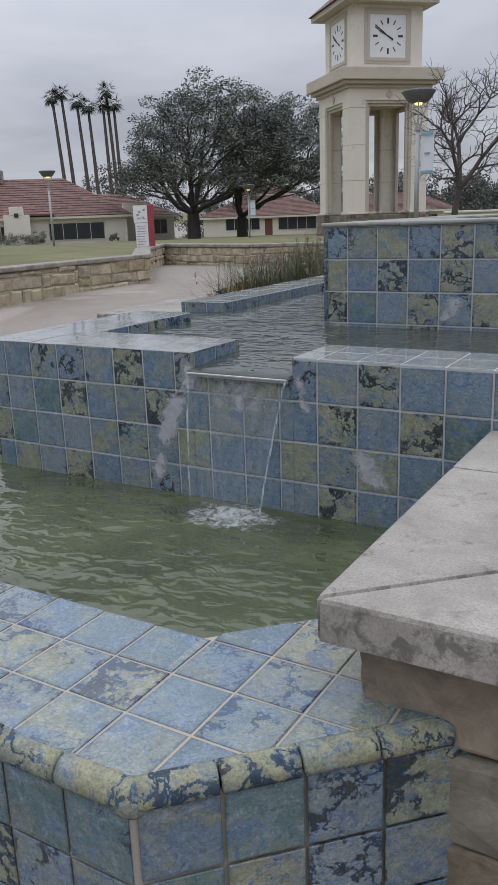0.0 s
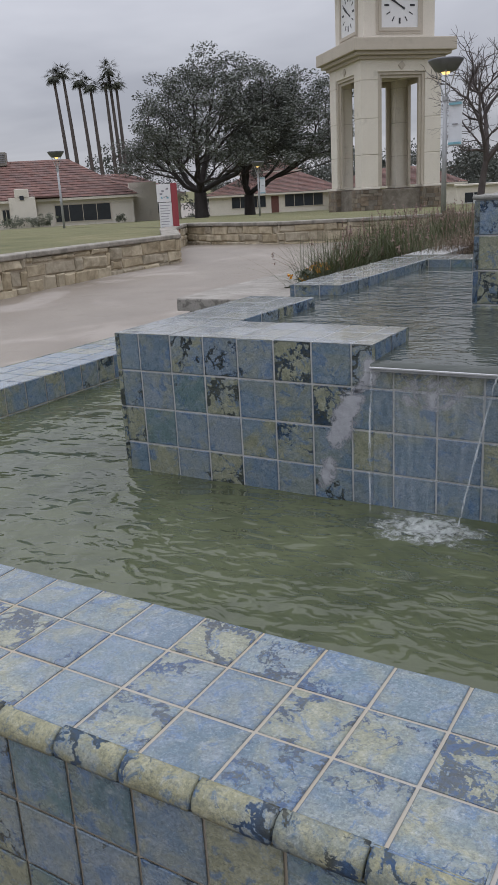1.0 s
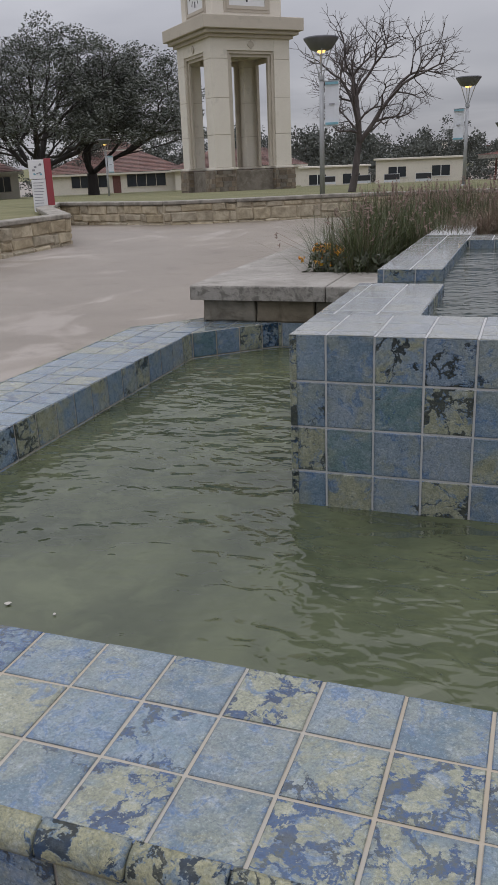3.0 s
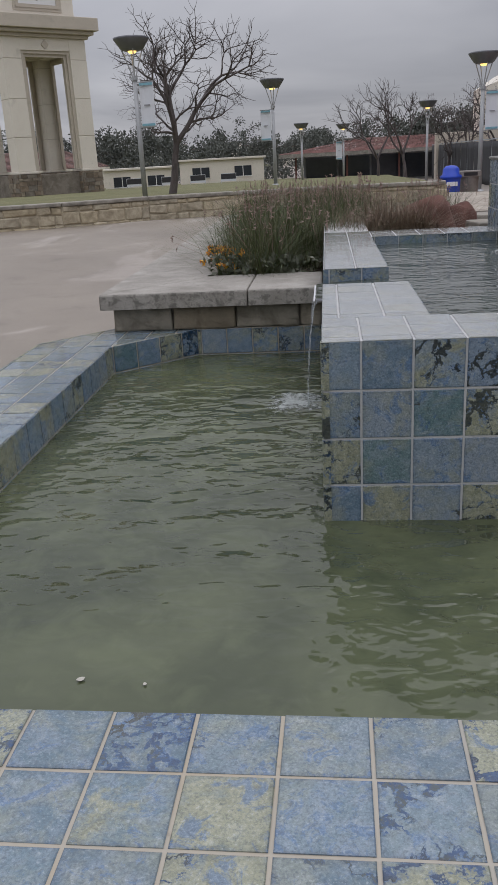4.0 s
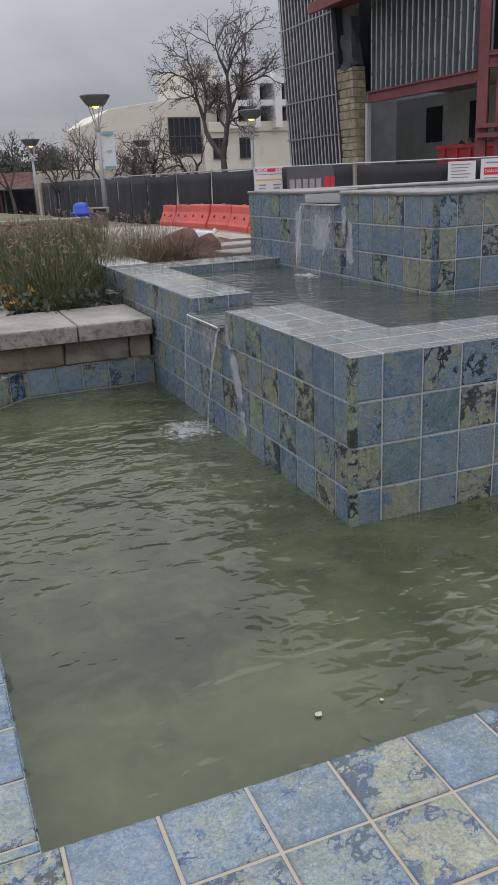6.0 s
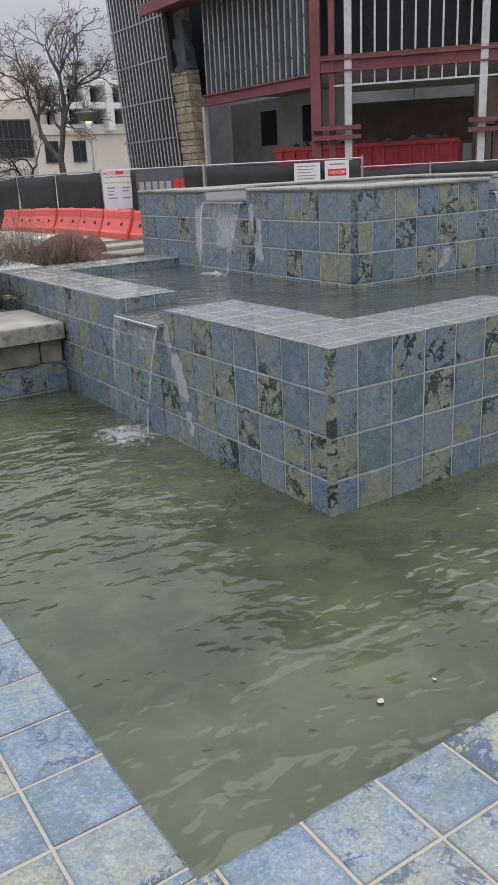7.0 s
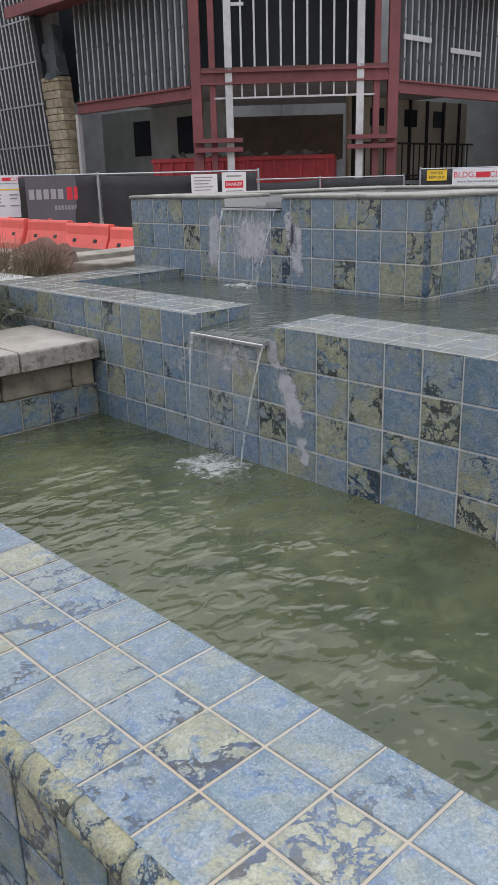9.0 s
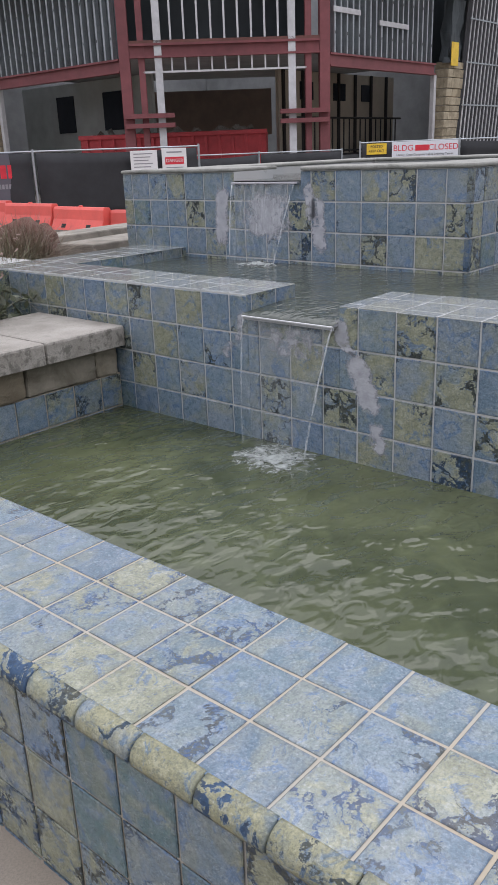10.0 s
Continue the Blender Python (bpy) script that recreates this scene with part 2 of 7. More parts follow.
def concrete(name, light, dark, wet=0.0, scale=1.0, dirt=0.0):
    n = Nodes(name, 0.8)
    p = n.place()
    c = n.ramp(n.noise(1.3 * scale, 6, 0.62, p, 0.3), (0.32, dark), (0.68, light))
    c = n.mix(n.ramp(n.noise(190.0, 4, 0.7, p), (0.36, 0.45), (0.56, 0.0)), c, tuple(x * 0.6 for x in dark))
    c = n.mix(n.ramp(n.noise(5.0 * scale, 6, 0.7, p), (0.56, 0.0), (0.72, 0.5)), c, tuple(x * 0.6 for x in dark))
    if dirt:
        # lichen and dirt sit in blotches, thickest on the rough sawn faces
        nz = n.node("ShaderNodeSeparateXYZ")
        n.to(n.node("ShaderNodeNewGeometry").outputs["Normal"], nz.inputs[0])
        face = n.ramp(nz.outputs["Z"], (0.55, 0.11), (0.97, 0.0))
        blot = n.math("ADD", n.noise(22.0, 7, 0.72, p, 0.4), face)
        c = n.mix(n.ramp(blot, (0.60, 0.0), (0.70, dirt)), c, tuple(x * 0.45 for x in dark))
    if wet:
        w = n.ramp(n.noise(0.60, 8, 0.68, n.place("", (1.0, 0.6, 1.0)), 0.6), (0.535, 1.0), (0.60, 0.0))
        c = n.mix(w, c, n.mix(1.0, c, (0.72, 0.69, 0.64), "MULTIPLY"))
        n.rough(n.ramp(w, (0.0, 0.80), (1.0, 0.48)))
    n.colour(c)
    n.bump(n.noise(90.0, 5, 0.7, p), 0.35, 0.004)
    return n.m


M["paving"] = concrete("wet_plaza_concrete", (0.385, 0.345, 0.302), (0.285, 0.252, 0.220), wet=1.0, scale=0.4)
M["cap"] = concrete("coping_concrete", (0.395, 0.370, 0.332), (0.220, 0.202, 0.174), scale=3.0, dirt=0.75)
M["cap_old"] = concrete("stained_coping", (0.400, 0.370, 0.315), (0.170, 0.155, 0.130), scale=3.0)
M["cap_limed"] = concrete("limed_coping", (0.36, 0.355, 0.325), (0.200, 0.200, 0.180), scale=5.0)
M["roof_red"] = plain("red_metal_roof", (0.27, 0.105, 0.09), 0.7, grain=1.5, depth=0.25)
M["membrane"] = plain("blue_grey_membrane", (0.050, 0.064, 0.072), 0.5, grain=0.8, depth=0.4)
M["ply"] = plain("brown_ply", (0.20, 0.15, 0.12), 0.8, grain=1.5, depth=0.3)
M["beige"] = plain("beige_board", (0.50, 0.44, 0.35), 0.8, grain=1.5, depth=0.2)
M["mortar_pale"] = plain("pale_mortar", (0.40, 0.345, 0.255), 0.9, grain=6.0, depth=0.4)
M["cream"] = concrete("cream_stucco", (0.760, 0.712, 0.625), (0.700, 0.650, 0.560), scale=0.4)
M["cream_dark"] = concrete("tan_stucco", (0.560, 0.505, 0.425), (0.490, 0.438, 0.362), scale=0.4)


def stone(name, cols, vary="object", rough=0.85, scale=9.0):
    n = Nodes(name, rough)
    p = n.place(vary)
    r = n.chance(vary)
    k = len(cols) - 1
    c = n.ramp(r, *[(i / k, col) for i, col in enumerate(cols)])
    a = n.noise(scale, 6, 0.65, p, 0.4)
    c = n.mix(n.ramp(a, (0.36, 0.75), (0.62, 0.0)), c, n.mix(1.0, c, (0.42, 0.40, 0.36), "MULTIPLY"))
    c = n.mix(n.ramp(n.noise(scale * 6, 4, 0.7, p), (0.55, 0.0), (0.75, 0.4)), c, n.mix(1.0, c, (1.5, 1.45, 1.35), "MULTIPLY"))
    n.colour(c)
    n.bump(a, 0.7, 0.02)
    return n.m


M["planter_stone"] = stone("brown_sandstone", [(0.21, 0.175, 0.125), (0.27, 0.235, 0.180), (0.23, 0.210, 0.170), (0.30, 0.265, 0.205)])
M["lawn_stone"] = stone("cream_rubble_stone", [(0.40, 0.335, 0.225), (0.50, 0.43, 0.305), (0.40, 0.355, 0.27), (0.54, 0.47, 0.34)], scale=5.0)
M["tower_stone"] = stone("brown_ledge_stone", [(0.16, 0.13, 0.10), (0.28, 0.22, 0.16), (0.21, 0.19, 0.16), (0.32, 0.27, 0.20)], "island", scale=3.0)
M["boulder"] = stone("red_boulder", [(0.115, 0.050, 0.038), (0.15, 0.068, 0.050)], scale=9.0)
M["mortar"] = plain("mortar", (0.22, 0.20, 0.17), 0.9)


def grass():
    n = Nodes("lawn_grass", 0.9)
    p = n.place()
    c = n.ramp(n.noise(0.5, 6, 0.7, p), (0.30, (0.105, 0.108, 0.042)), (0.52, (0.165, 0.158, 0.068)), (0.72, (0.245, 0.210, 0.110)))
    c = n.mix(n.ramp(n.noise(30.0, 4, 0.7, p), (0.35, 0.5), (0.6, 0.0)), c, (0.05, 0.06, 0.02))
    n.colour(c)
    n.bump(n.noise(40.0, 4, 0.7, p), 0.6, 0.03)
    return n.m


M["grass"] = grass()


def water(name, col, deep, ripple, size, calm=False):
    n = Nodes(name, 0.02)
    p = n.place()
    n.b.inputs["IOR"].default_value = 1.45
    c = n.ramp(n.noise(1.5, 4, 0.6, p, 0.5), (0.34, deep), (0.66, col))
    c = n.mix(n.ramp(n.noise(7.0, 4, 0.6, p, 0.6), (0.48, 0.0), (0.72, 0.35)), c, tuple(x * 1.5 for x in col))
    n.colour(c)
    q = n.place("", (1.0, 1.5, 1.0))
    h = n.mix(0.32, n.noise(size, 1.5, 0.40, q, 0.7), n.noise(size * 3.1, 1.5, 0.45, q, 0.6))
    if calm:
        # the ripples die down towards the basin's corner, away from the falls
        xyz = n.node("ShaderNodeSeparateXYZ")
        n.to(p, xyz.inputs[0])
        dx, dy = n.math("ADD", xyz.outputs["X"], 0.85), n.math("ADD", xyz.outputs["Y"], 0.85)
        d = n.math("SQRT", n.math("ADD", n.math("MULTIPLY", dx, dx), n.math("MULTIPLY", dy, dy)))
        h = n.math("MULTIPLY", h, n.ramp(n.math("MULTIPLY", d, 0.5), (0.15, 0.40), (0.75, 1.0)))
    # breaths of wind leave smooth patches between the ripples
    h = n.math("MULTIPLY", h, n.ramp(n.noise(1.6, 3, 0.5, q, 0.5), (0.36, 0.42), (0.62, 1.0)))
    n.bump(h, 1.0, ripple)
    return n.m


M["water"] = water("murky_green_water", (0.090, 0.103, 0.056), (0.040, 0.050, 0.027), 0.058, 4.0, True)
M["water_mid"] = water("shallow_pool_water", (0.068, 0.078, 0.064), (0.036, 0.044, 0.037), 0.024, 7.5)


def falling(name, cover):
    """Thin running water: mostly clear, with white streaks."""
    n = Nodes(name, 0.08)
    p = n.place("", (1.0, 1.0, 0.12))
    s = n.noise(60.0, 4, 0.6, p, 0.3)
    n.colour((0.80, 0.83, 0.85))
    n.b.inputs["IOR"].default_value = 1.333
    a = n.ramp(s, (0.42, 0.02), (0.72, cover))
    n.to(a, n.b.inputs["Alpha"])
    n.bump(s, 0.5, 0.004)
    return n.m


M["fall"] = falling("falling_water", 0.70)
M["film"] = falling("water_film", 0.13)
M["film_white"] = falling("white_water_film", 0.22)


def foam():
    n = Nodes("foam", 0.5)
    p = n.place()
    s = n.noise(38.0, 5, 0.65, p, 0.5)
    n.colour(n.ramp(s, (0.3, (0.30, 0.33, 0.31)), (0.7, (0.62, 0.65, 0.64))))
    at = n.node("ShaderNodeAttribute")
    at.attribute_name = "cover"
    n.to(n.ramp(n.math("ADD", n.noise(26.0, 6, 0.72, p, 0.4), n.math("MULTIPLY", n.math("SUBTRACT", at.outputs["Fac"], 0.5), 0.50)), (0.47, 0.0), (0.72, 0.80)), n.b.inputs["Alpha"])
    n.bump(s, 0.8, 0.01)
    return n.m


M["foam"] = foam()


def bark(name, a, b, scale=6.0):
    n = Nodes(name, 0.9)
    p = n.place("", (1, 1, 0.3))
    s = n.noise(scale, 6, 0.7, p, 0.4)
    n.colour(n.ramp(s, (0.3, a), (0.7, b)))
    n.bump(s, 0.7, 0.03)
    return n.m


M["bark"] = bark("grey_bark", (0.060, 0.050, 0.048), (0.135, 0.115, 0.110))
M["bark_dark"] = bark("dark_bark", (0.035, 0.030, 0.030), (0.075, 0.065, 0.062), 2.0)
M["palm_bark"] = bark("palm_bark", (0.06, 0.05, 0.045), (0.12, 0.10, 0.09), 3.0)


def leaf(name, *cols):
    n = Nodes(name, 0.6)
    r = n.chance("island")
    k = len(cols) - 1
    n.colour(n.ramp(r, *[(i / k, c) for i, c in enumerate(cols)]))
    return n.m


M["ficus"] = leaf("dark_evergreen_leaf", (0.090, 0.101, 0.083), (0.116, 0.128, 0.106), (0.138, 0.150, 0.126))
M["palm"] = leaf("palm_frond", (0.035, 0.042, 0.026), (0.075, 0.08, 0.05))
M["hill_leaf"] = leaf("far_tree_leaf", (0.050, 0.058, 0.049), (0.072, 0.081, 0.066), (0.095, 0.102, 0.084))
M["blade"] = leaf("reed_blade", (0.030, 0.046, 0.012), (0.072, 0.100, 0.026), (0.100, 0.084, 0.042), (0.044, 0.070, 0.018), (0.078, 0.092, 0.032))
M["straw"] = leaf("dead_sedge", (0.11, 0.075, 0.05), (0.19, 0.14, 0.095), (0.25, 0.19, 0.135))
M["seed_head"] = leaf("dry_seed_head", (0.15, 0.095, 0.080), (0.26, 0.17, 0.14), (0.20, 0.15, 0.115))
M["fuzz"] = leaf("twig_tip", (0.10, 0.085, 0.078), (0.16, 0.135, 0.122))
M["bed_leaf"] = leaf("bedding_leaf", (0.06, 0.078, 0.045), (0.12, 0.135, 0.085), (0.09, 0.095, 0.070), (0.16, 0.17, 0.125))
M["pale_leaf"] = leaf("bleached_leaf", (0.36, 0.34, 0.29), (0.44, 0.42, 0.37))
M["bloom"] = leaf("orange_bloom", (0.75, 0.30, 0.02), (0.80, 0.48, 0.04), (0.65, 0.20, 0.05))
M["soil"] = plain("dark_soil", (0.065, 0.048, 0.036), 0.95, grain=30.0, depth=0.5, relief=0.8)
M["gravel"] = plain("pale_gravel", (0.34, 0.30, 0.25), 0.9, grain=45.0, depth=0.6, relief=0.9)
M["steel_red"] = plain("red_primer_steel", (0.185, 0.055, 0.060), 0.6, grain=3.0, depth=0.3)
M["galv"] = plain("galvanised_steel", (0.36, 0.39, 0.41), 0.45, 0.6, grain=6.0, depth=0.25)
M["stud_white"] = plain("pale_steel", (0.55, 0.55, 0.56), 0.5, 0.3, grain=4.0)
M["sheathing"] = plain("grey_sheathing", (0.075, 0.090, 0.098), 0.85, grain=2.0, depth=0.35)
# near-black for the shade in slots and holes, and for dark rails
M["slot_dark"] = plain("hole_shade_and_rail_black", (0.03, 0.028, 0.028), 0.9)
# darker than site_plaster: the rooms' dimness is put into this grey
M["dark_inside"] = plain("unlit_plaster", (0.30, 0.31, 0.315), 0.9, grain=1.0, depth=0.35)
M["plaster"] = plain("site_plaster", (0.52, 0.55, 0.53), 0.9, grain=1.2, depth=0.25)
M["dumpster"] = plain("red_dumpster_paint", (0.50, 0.055, 0.065), 0.55, grain=4.0, depth=0.3)
M["orange"] = plain("orange_plastic", (0.66, 0.105, 0.085), 0.5, grain=5.0, depth=0.18, vary="object", spread=0.12)
M["screen"] = plain("black_windscreen_mesh", (0.026, 0.027, 0.030), 0.8, grain=3.0, depth=0.4, vary="object", spread=0.3)
M["roof_tile"] = stone("clay_roof_tile", [(0.180, 0.090, 0.075), (0.215, 0.120, 0.10), (0.165, 0.095, 0.085), (0.20, 0.13, 0.115)], "island", scale=2.0)
M["glass_dark"] = plain("dark_window_glass", (0.03, 0.035, 0.045), 0.12, grain=2.0, relief=0.0)
M["white"] = plain("white_paint", (0.72, 0.72, 0.72), 0.5, grain=5.0, depth=0.06, relief=0.03)
M["pole"] = plain("grey_pole_paint", (0.36, 0.37, 0.38), 0.45, 0.2, grain=5.0, depth=0.15, relief=0.03)
M["lamp_shade"] = plain("lamp_shade_paint", (0.16, 0.165, 0.18), 0.4, 0.4, grain=8.0, depth=0.2, relief=0.03)
M["sign_red"] = plain("sign_red", (0.28, 0.045, 0.055), 0.5, grain=4.0, depth=0.12, relief=0.03)
M["ink_red"] = plain("red_ink", (0.62, 0.03, 0.05), 0.5, relief=0.0)
M["ink_black"] = plain("black_ink", (0.03, 0.03, 0.035), 0.5, relief=0.0)
M["ink_grey"] = plain("grey_ink", (0.25, 0.25, 0.27), 0.5, relief=0.0)
M["ink_blue"] = plain("blue_ink", (0.20, 0.40, 0.48), 0.5, relief=0.0)
M["yellow"] = plain("sign_yellow", (0.75, 0.50, 0.04), 0.5, relief=0.0)
M["bin_blue"] = plain("blue_plastic", (0.015, 0.06, 0.48), 0.4, grain=4.0, depth=0.12, relief=0.03)
M["bin_grey"] = plain("pebble_grey_bin", (0.22, 0.20, 0.18), 0.8, grain=40.0, depth=0.3)
M["bag"] = plain("white_sandbag", (0.62, 0.61, 0.60), 0.8, grain=10.0, depth=0.15)
M["limestone"] = stone("rough_limestone", [(0.38, 0.32, 0.22), (0.46, 0.40, 0.29), (0.34, 0.29, 0.20)], "object", scale=3.0)
M["steel_lip"] = plain("steel_weir", (0.45, 0.45, 0.48), 0.35, 0.5, grain=14.0, depth=0.25, relief=0.05)
M["paper"] = plain("banner_vinyl", (0.66, 0.68, 0.72), 0.5, grain=3.0, depth=0.05, relief=0.0)
M["paper_dark"] = plain("dark_banner", (0.10, 0.10, 0.12), 0.6, grain=3.0, depth=0.15, relief=0.0)
M["red_paving"] = plain("brick_red_paving", (0.21, 0.115, 0.088), 0.75, grain=30.0, depth=0.3, relief=0.3)
M["clay"] = plain("rust_brown", (0.14, 0.06, 0.05), 0.8, grain=6.0)


def amber():
    n = Nodes("amber_lamp", 0.4)
    n.colour((0.9, 0.6, 0.25))
    n.b.inputs["Emission Color"].default_value = (1.0, 0.62, 0.18, 1)
    n.b.inputs["Emission Strength"].default_value = 2.2
    return n.m


M["amber"] = amber()

# ---- building blocks ----
TAU = math.tau


def link(name, bm, material, parent=None, label="", smooth=False):
    me = bpy.data.meshes.new(name)
    bm.to_mesh(me)
    bm.free()
    me.materials.append(material)
    if smooth:
        me.polygons.foreach_set("use_smooth", [True] * len(me.polygons))
    ob = new(name, me)
    if parent is not None:
        ob.parent = parent
    if label:
        tagged(ob, label)
    return ob


def part(name, bm, material, parent, label="", smooth=False):
    return link(name, bm, material, parent, label, smooth)


def thing(name, m, label, category, group="", kind=""):
    ob = new(name)
    ob.matrix_world = m
    ob.empty_display_size = 0.1
    return tagged(ob, label, category, group, kind)


def raw(name, verts, faces, material, parent=None, label="", smooth=False):
    me = bpy.data.meshes.new(name)
    me.from_pydata(verts, [], faces)
    me.materials.append(material)
    if smooth:
        me.polygons.foreach_set("use_smooth", [True] * len(me.polygons))
    ob = new(name, me)
    if parent is not None:
        ob.parent = parent
    if label:
        tagged(ob, label)
    return ob


def add_box(bm, x0, y0, z0, x1, y1, z1, bevel=0.0, m=None):
    r = bmesh.ops.create_cube(bm, size=1)
    vs = r["verts"]
    for v in vs:
        v.co = Vector(((x0 + x1) / 2 + v.co.x * (x1 - x0), (y0 + y1) / 2 + v.co.y * (y1 - y0), (z0 + z1) / 2 + v.co.z * (z1 - z0)))
    if bevel:
        es = list({e for v in vs for e in v.link_edges})
        r = bmesh.ops.bevel(bm, geom=es, offset=bevel, segments=2, affect="EDGES", profile=0.5)
        vs = list({v for f in r["faces"] for v in f.verts} | {v for v in vs if v.is_valid})
    if m is not None:
        for v in vs:
            v.co = m @ v.co
    return vs


def boxes(*dims, bevel=0.0, m=None):
    bm = bmesh.new()
    for d in dims:
        add_box(bm, *d, bevel=bevel, m=m)
    return bm


def add_tube(bm, a, b, ra, rb, sides=8, caps=True):
    a, b = Vector(a), Vector(b)
    d = (b - a).normalized()
    q = d.to_track_quat("Z", "Y")
    ring = []
    for p, r in ((a, ra), (b, rb)):
        ring.append([bm.verts.new(p + q @ Vector((r * math.cos(TAU * i / sides), r * math.sin(TAU * i / sides), 0))) for i in range(sides)])
    for i in range(sides):
        j = (i + 1) % sides
        bm.faces.new((ring[0][i], ring[0][j], ring[1][j], ring[1][i]))
    if caps:
        bm.faces.new(ring[0][::-1])
        bm.faces.new(ring[1])


def tubes(*specs, sides=8):
    bm = bmesh.new()
    for s in specs:
        add_tube(bm, *s, sides=sides)
    return bm


def lathe(profile, sides=20):
    """A turned shape from (radius, height) pairs."""
    bm = bmesh.new()
    rings = [[bm.verts.new((r * math.cos(TAU * i / sides), r * math.sin(TAU * i / sides), z)) for i in range(sides)] for r, z in profile]
    for lo, hi in zip(rings, rings[1:]):
        for i in range(sides):
            j = (i + 1) % sides
            bm.faces.new((lo[i], lo[j], hi[j], hi[i]))
    bm.faces.new(rings[0][::-1])
    bm.faces.new(rings[-1])
    return bm


def prism(poly, z0, z1, bevel=0.0):
    bm = bmesh.new()
    lo = [bm.verts.new((x, y, z0)) for x, y in poly]
    hi = [bm.verts.new((x, y, z1)) for x, y in poly]
    n = len(poly)
    bm.faces.new(lo[::-1])
    top = bm.faces.new(hi)
    for i in range(n):
        j = (i + 1) % n
        bm.faces.new((lo[i], lo[j], hi[j], hi[i]))
    bmesh.ops.recalc_face_normals(bm, faces=bm.faces)
    if bevel:
        es = [e for e in bm.edges if all(v.co.z > z1 - 1e-6 for v in e.verts) or abs(e.verts[0].co.z - e.verts[1].co.z) > 1e-4]
        bmesh.ops.bevel(bm, geom=es, offset=bevel, segments=2, affect="EDGES", profile=0.5)
    return bm


def rough_up(bm, amount, scale, seed=0.0):
    for v in bm.verts:
        n = noise.noise_vector(v.co * scale + Vector((seed, seed * 2.3, -seed)))
        v.co += n * amount


def lettering(name, text, size, material, parent, m, label=""):
    """Raised letters in the built-in font, centred on m, as a mesh."""
    cu = bpy.data.curves.new(name, "FONT")
    cu.body, cu.size, cu.align_x, cu.align_y, cu.extrude = text, size, "CENTER", "CENTER", 0.002
    tmp = bpy.data.objects.new(name, cu)
    scene.collection.objects.link(tmp)
    bpy.context.view_layer.update()
    me = bpy.data.meshes.new_from_object(tmp.evaluated_get(bpy.context.evaluated_depsgraph_get()))
    bpy.data.objects.remove(tmp)
    me.materials.clear()
    me.materials.append(material)
    ob = new(name, me)
    ob.parent = parent
    ob.matrix_basis = m
    return tagged(ob, label) if label else ob


def ground_height(x, y):
    r = math.hypot(x - 2, y - 2)
    t = min(1.0, max(0.0, (r - 6.0) / 9.0))
    return 0.20 * t * t * (3 - 2 * t) - 0.021 * min(90.0, max(0.0, r - 18.0))


# ---- ground: one sheet to the horizon, gently rising away from the fountain ----
def ground_sheet():
    steps = [0, 2, 4, 6, 7.5, 9, 10.5, 12, 13.5, 15, 17, 20, 25, 32, 45, 70, 120, 220, 420, 800, 1500]
    sides = 48
    verts = [(2, 2, 0)]
    for r in steps[1:]:
        for i in range(sides):
            x, y = 2 + r * math.cos(TAU * i / sides), 2 + r * math.sin(TAU * i / sides)
            verts.append((x, y, ground_height(x, y)))
    faces = [(0, 1 + i, 1 + (i + 1) % sides) for i in range(sides)]
    for k in range(len(steps) - 2):
        a, b = 1 + k * sides, 1 + (k + 1) * sides
        for i in range(sides):
            j = (i + 1) % sides
            faces.append((a + i, b + i, b + j, a + j))
    return tagged(raw("ground", verts, faces, M["paving"], smooth=True), "broad tan concrete plaza, partly wet, with drying patches", "ground", kind="structure")


ground_sheet()

def paving_band():
    """A curved band of red paving, with its pale edging, that the planter stands on."""
    root = thing("red_paving", Matrix(), "curved band of brick-red paving with a pale edging", "paving", "", "structure")
    for name, r0, r1, lift, material in (("band", 10.5, 11.46, 0.014, "red_paving"), ("edging", 11.462, 11.53, 0.018, "cap")):
        verts, faces = [], []
        n = 40
        for i in range(n + 1):
            a = radians(156 + 48 * i / n)
            for r in (r0, r1):
                x, y = 9.2 + r * math.cos(a), 8.8 + r * math.sin(a)
                verts += [(x, y, ground_height(x, y) + lift), (x, y, ground_height(x, y) - 0.04)]
        for i in range(n):
            k = 4 * i
            faces += [(k, k + 4, k + 6, k + 2), (k + 2, k + 6, k + 7, k + 3), (k + 4, k, k + 1, k + 5)]
        raw(name, verts, faces, M[material], root)


paving_band()

# the raised lawn behind its low stone walls
WALL_A = [(-7.35, 3.0), (-7.6, 7.0), (-7.7, 9.2), (-7.62, 11.35), (-9.9, 14.4), (-11.3, 17.0)]
WALL_B = [(-11.25, 16.9), (-7.65, 15.7), (-6.0, 16.25), (-4.2, 17.3), (-2.2, 17.8), (0.2, 17.9), (2.8, 17.6)]


def lawn_sheet(name, edge, far, label):
    verts, faces = [], []
    rows = 10
    for (x0, y0), (x1, y1) in zip(edge, far):
        for k in range(rows + 1):
            t = (k / rows) ** 1.8
            x, y = x0 + (x1 - x0) * t, y0 + (y1 - y0) * t
            d = math.hypot(x - 2, y - 2)
            z = 0.62 - 0.021 * max(0, d - 20) + 0.05 * noise.noise(Vector((x * 0.1, y * 0.1, 0)))
            verts.append((x, y, z))
    for i in range(len(edge) - 1):
        for k in range(rows):
            a = i * (rows + 1) + k
            faces.append((a, a + rows + 1, a + rows + 2, a + 1))
    return tagged(raw(name, verts, faces, M["grass"], smooth=True), label, "lawn", kind="structure")


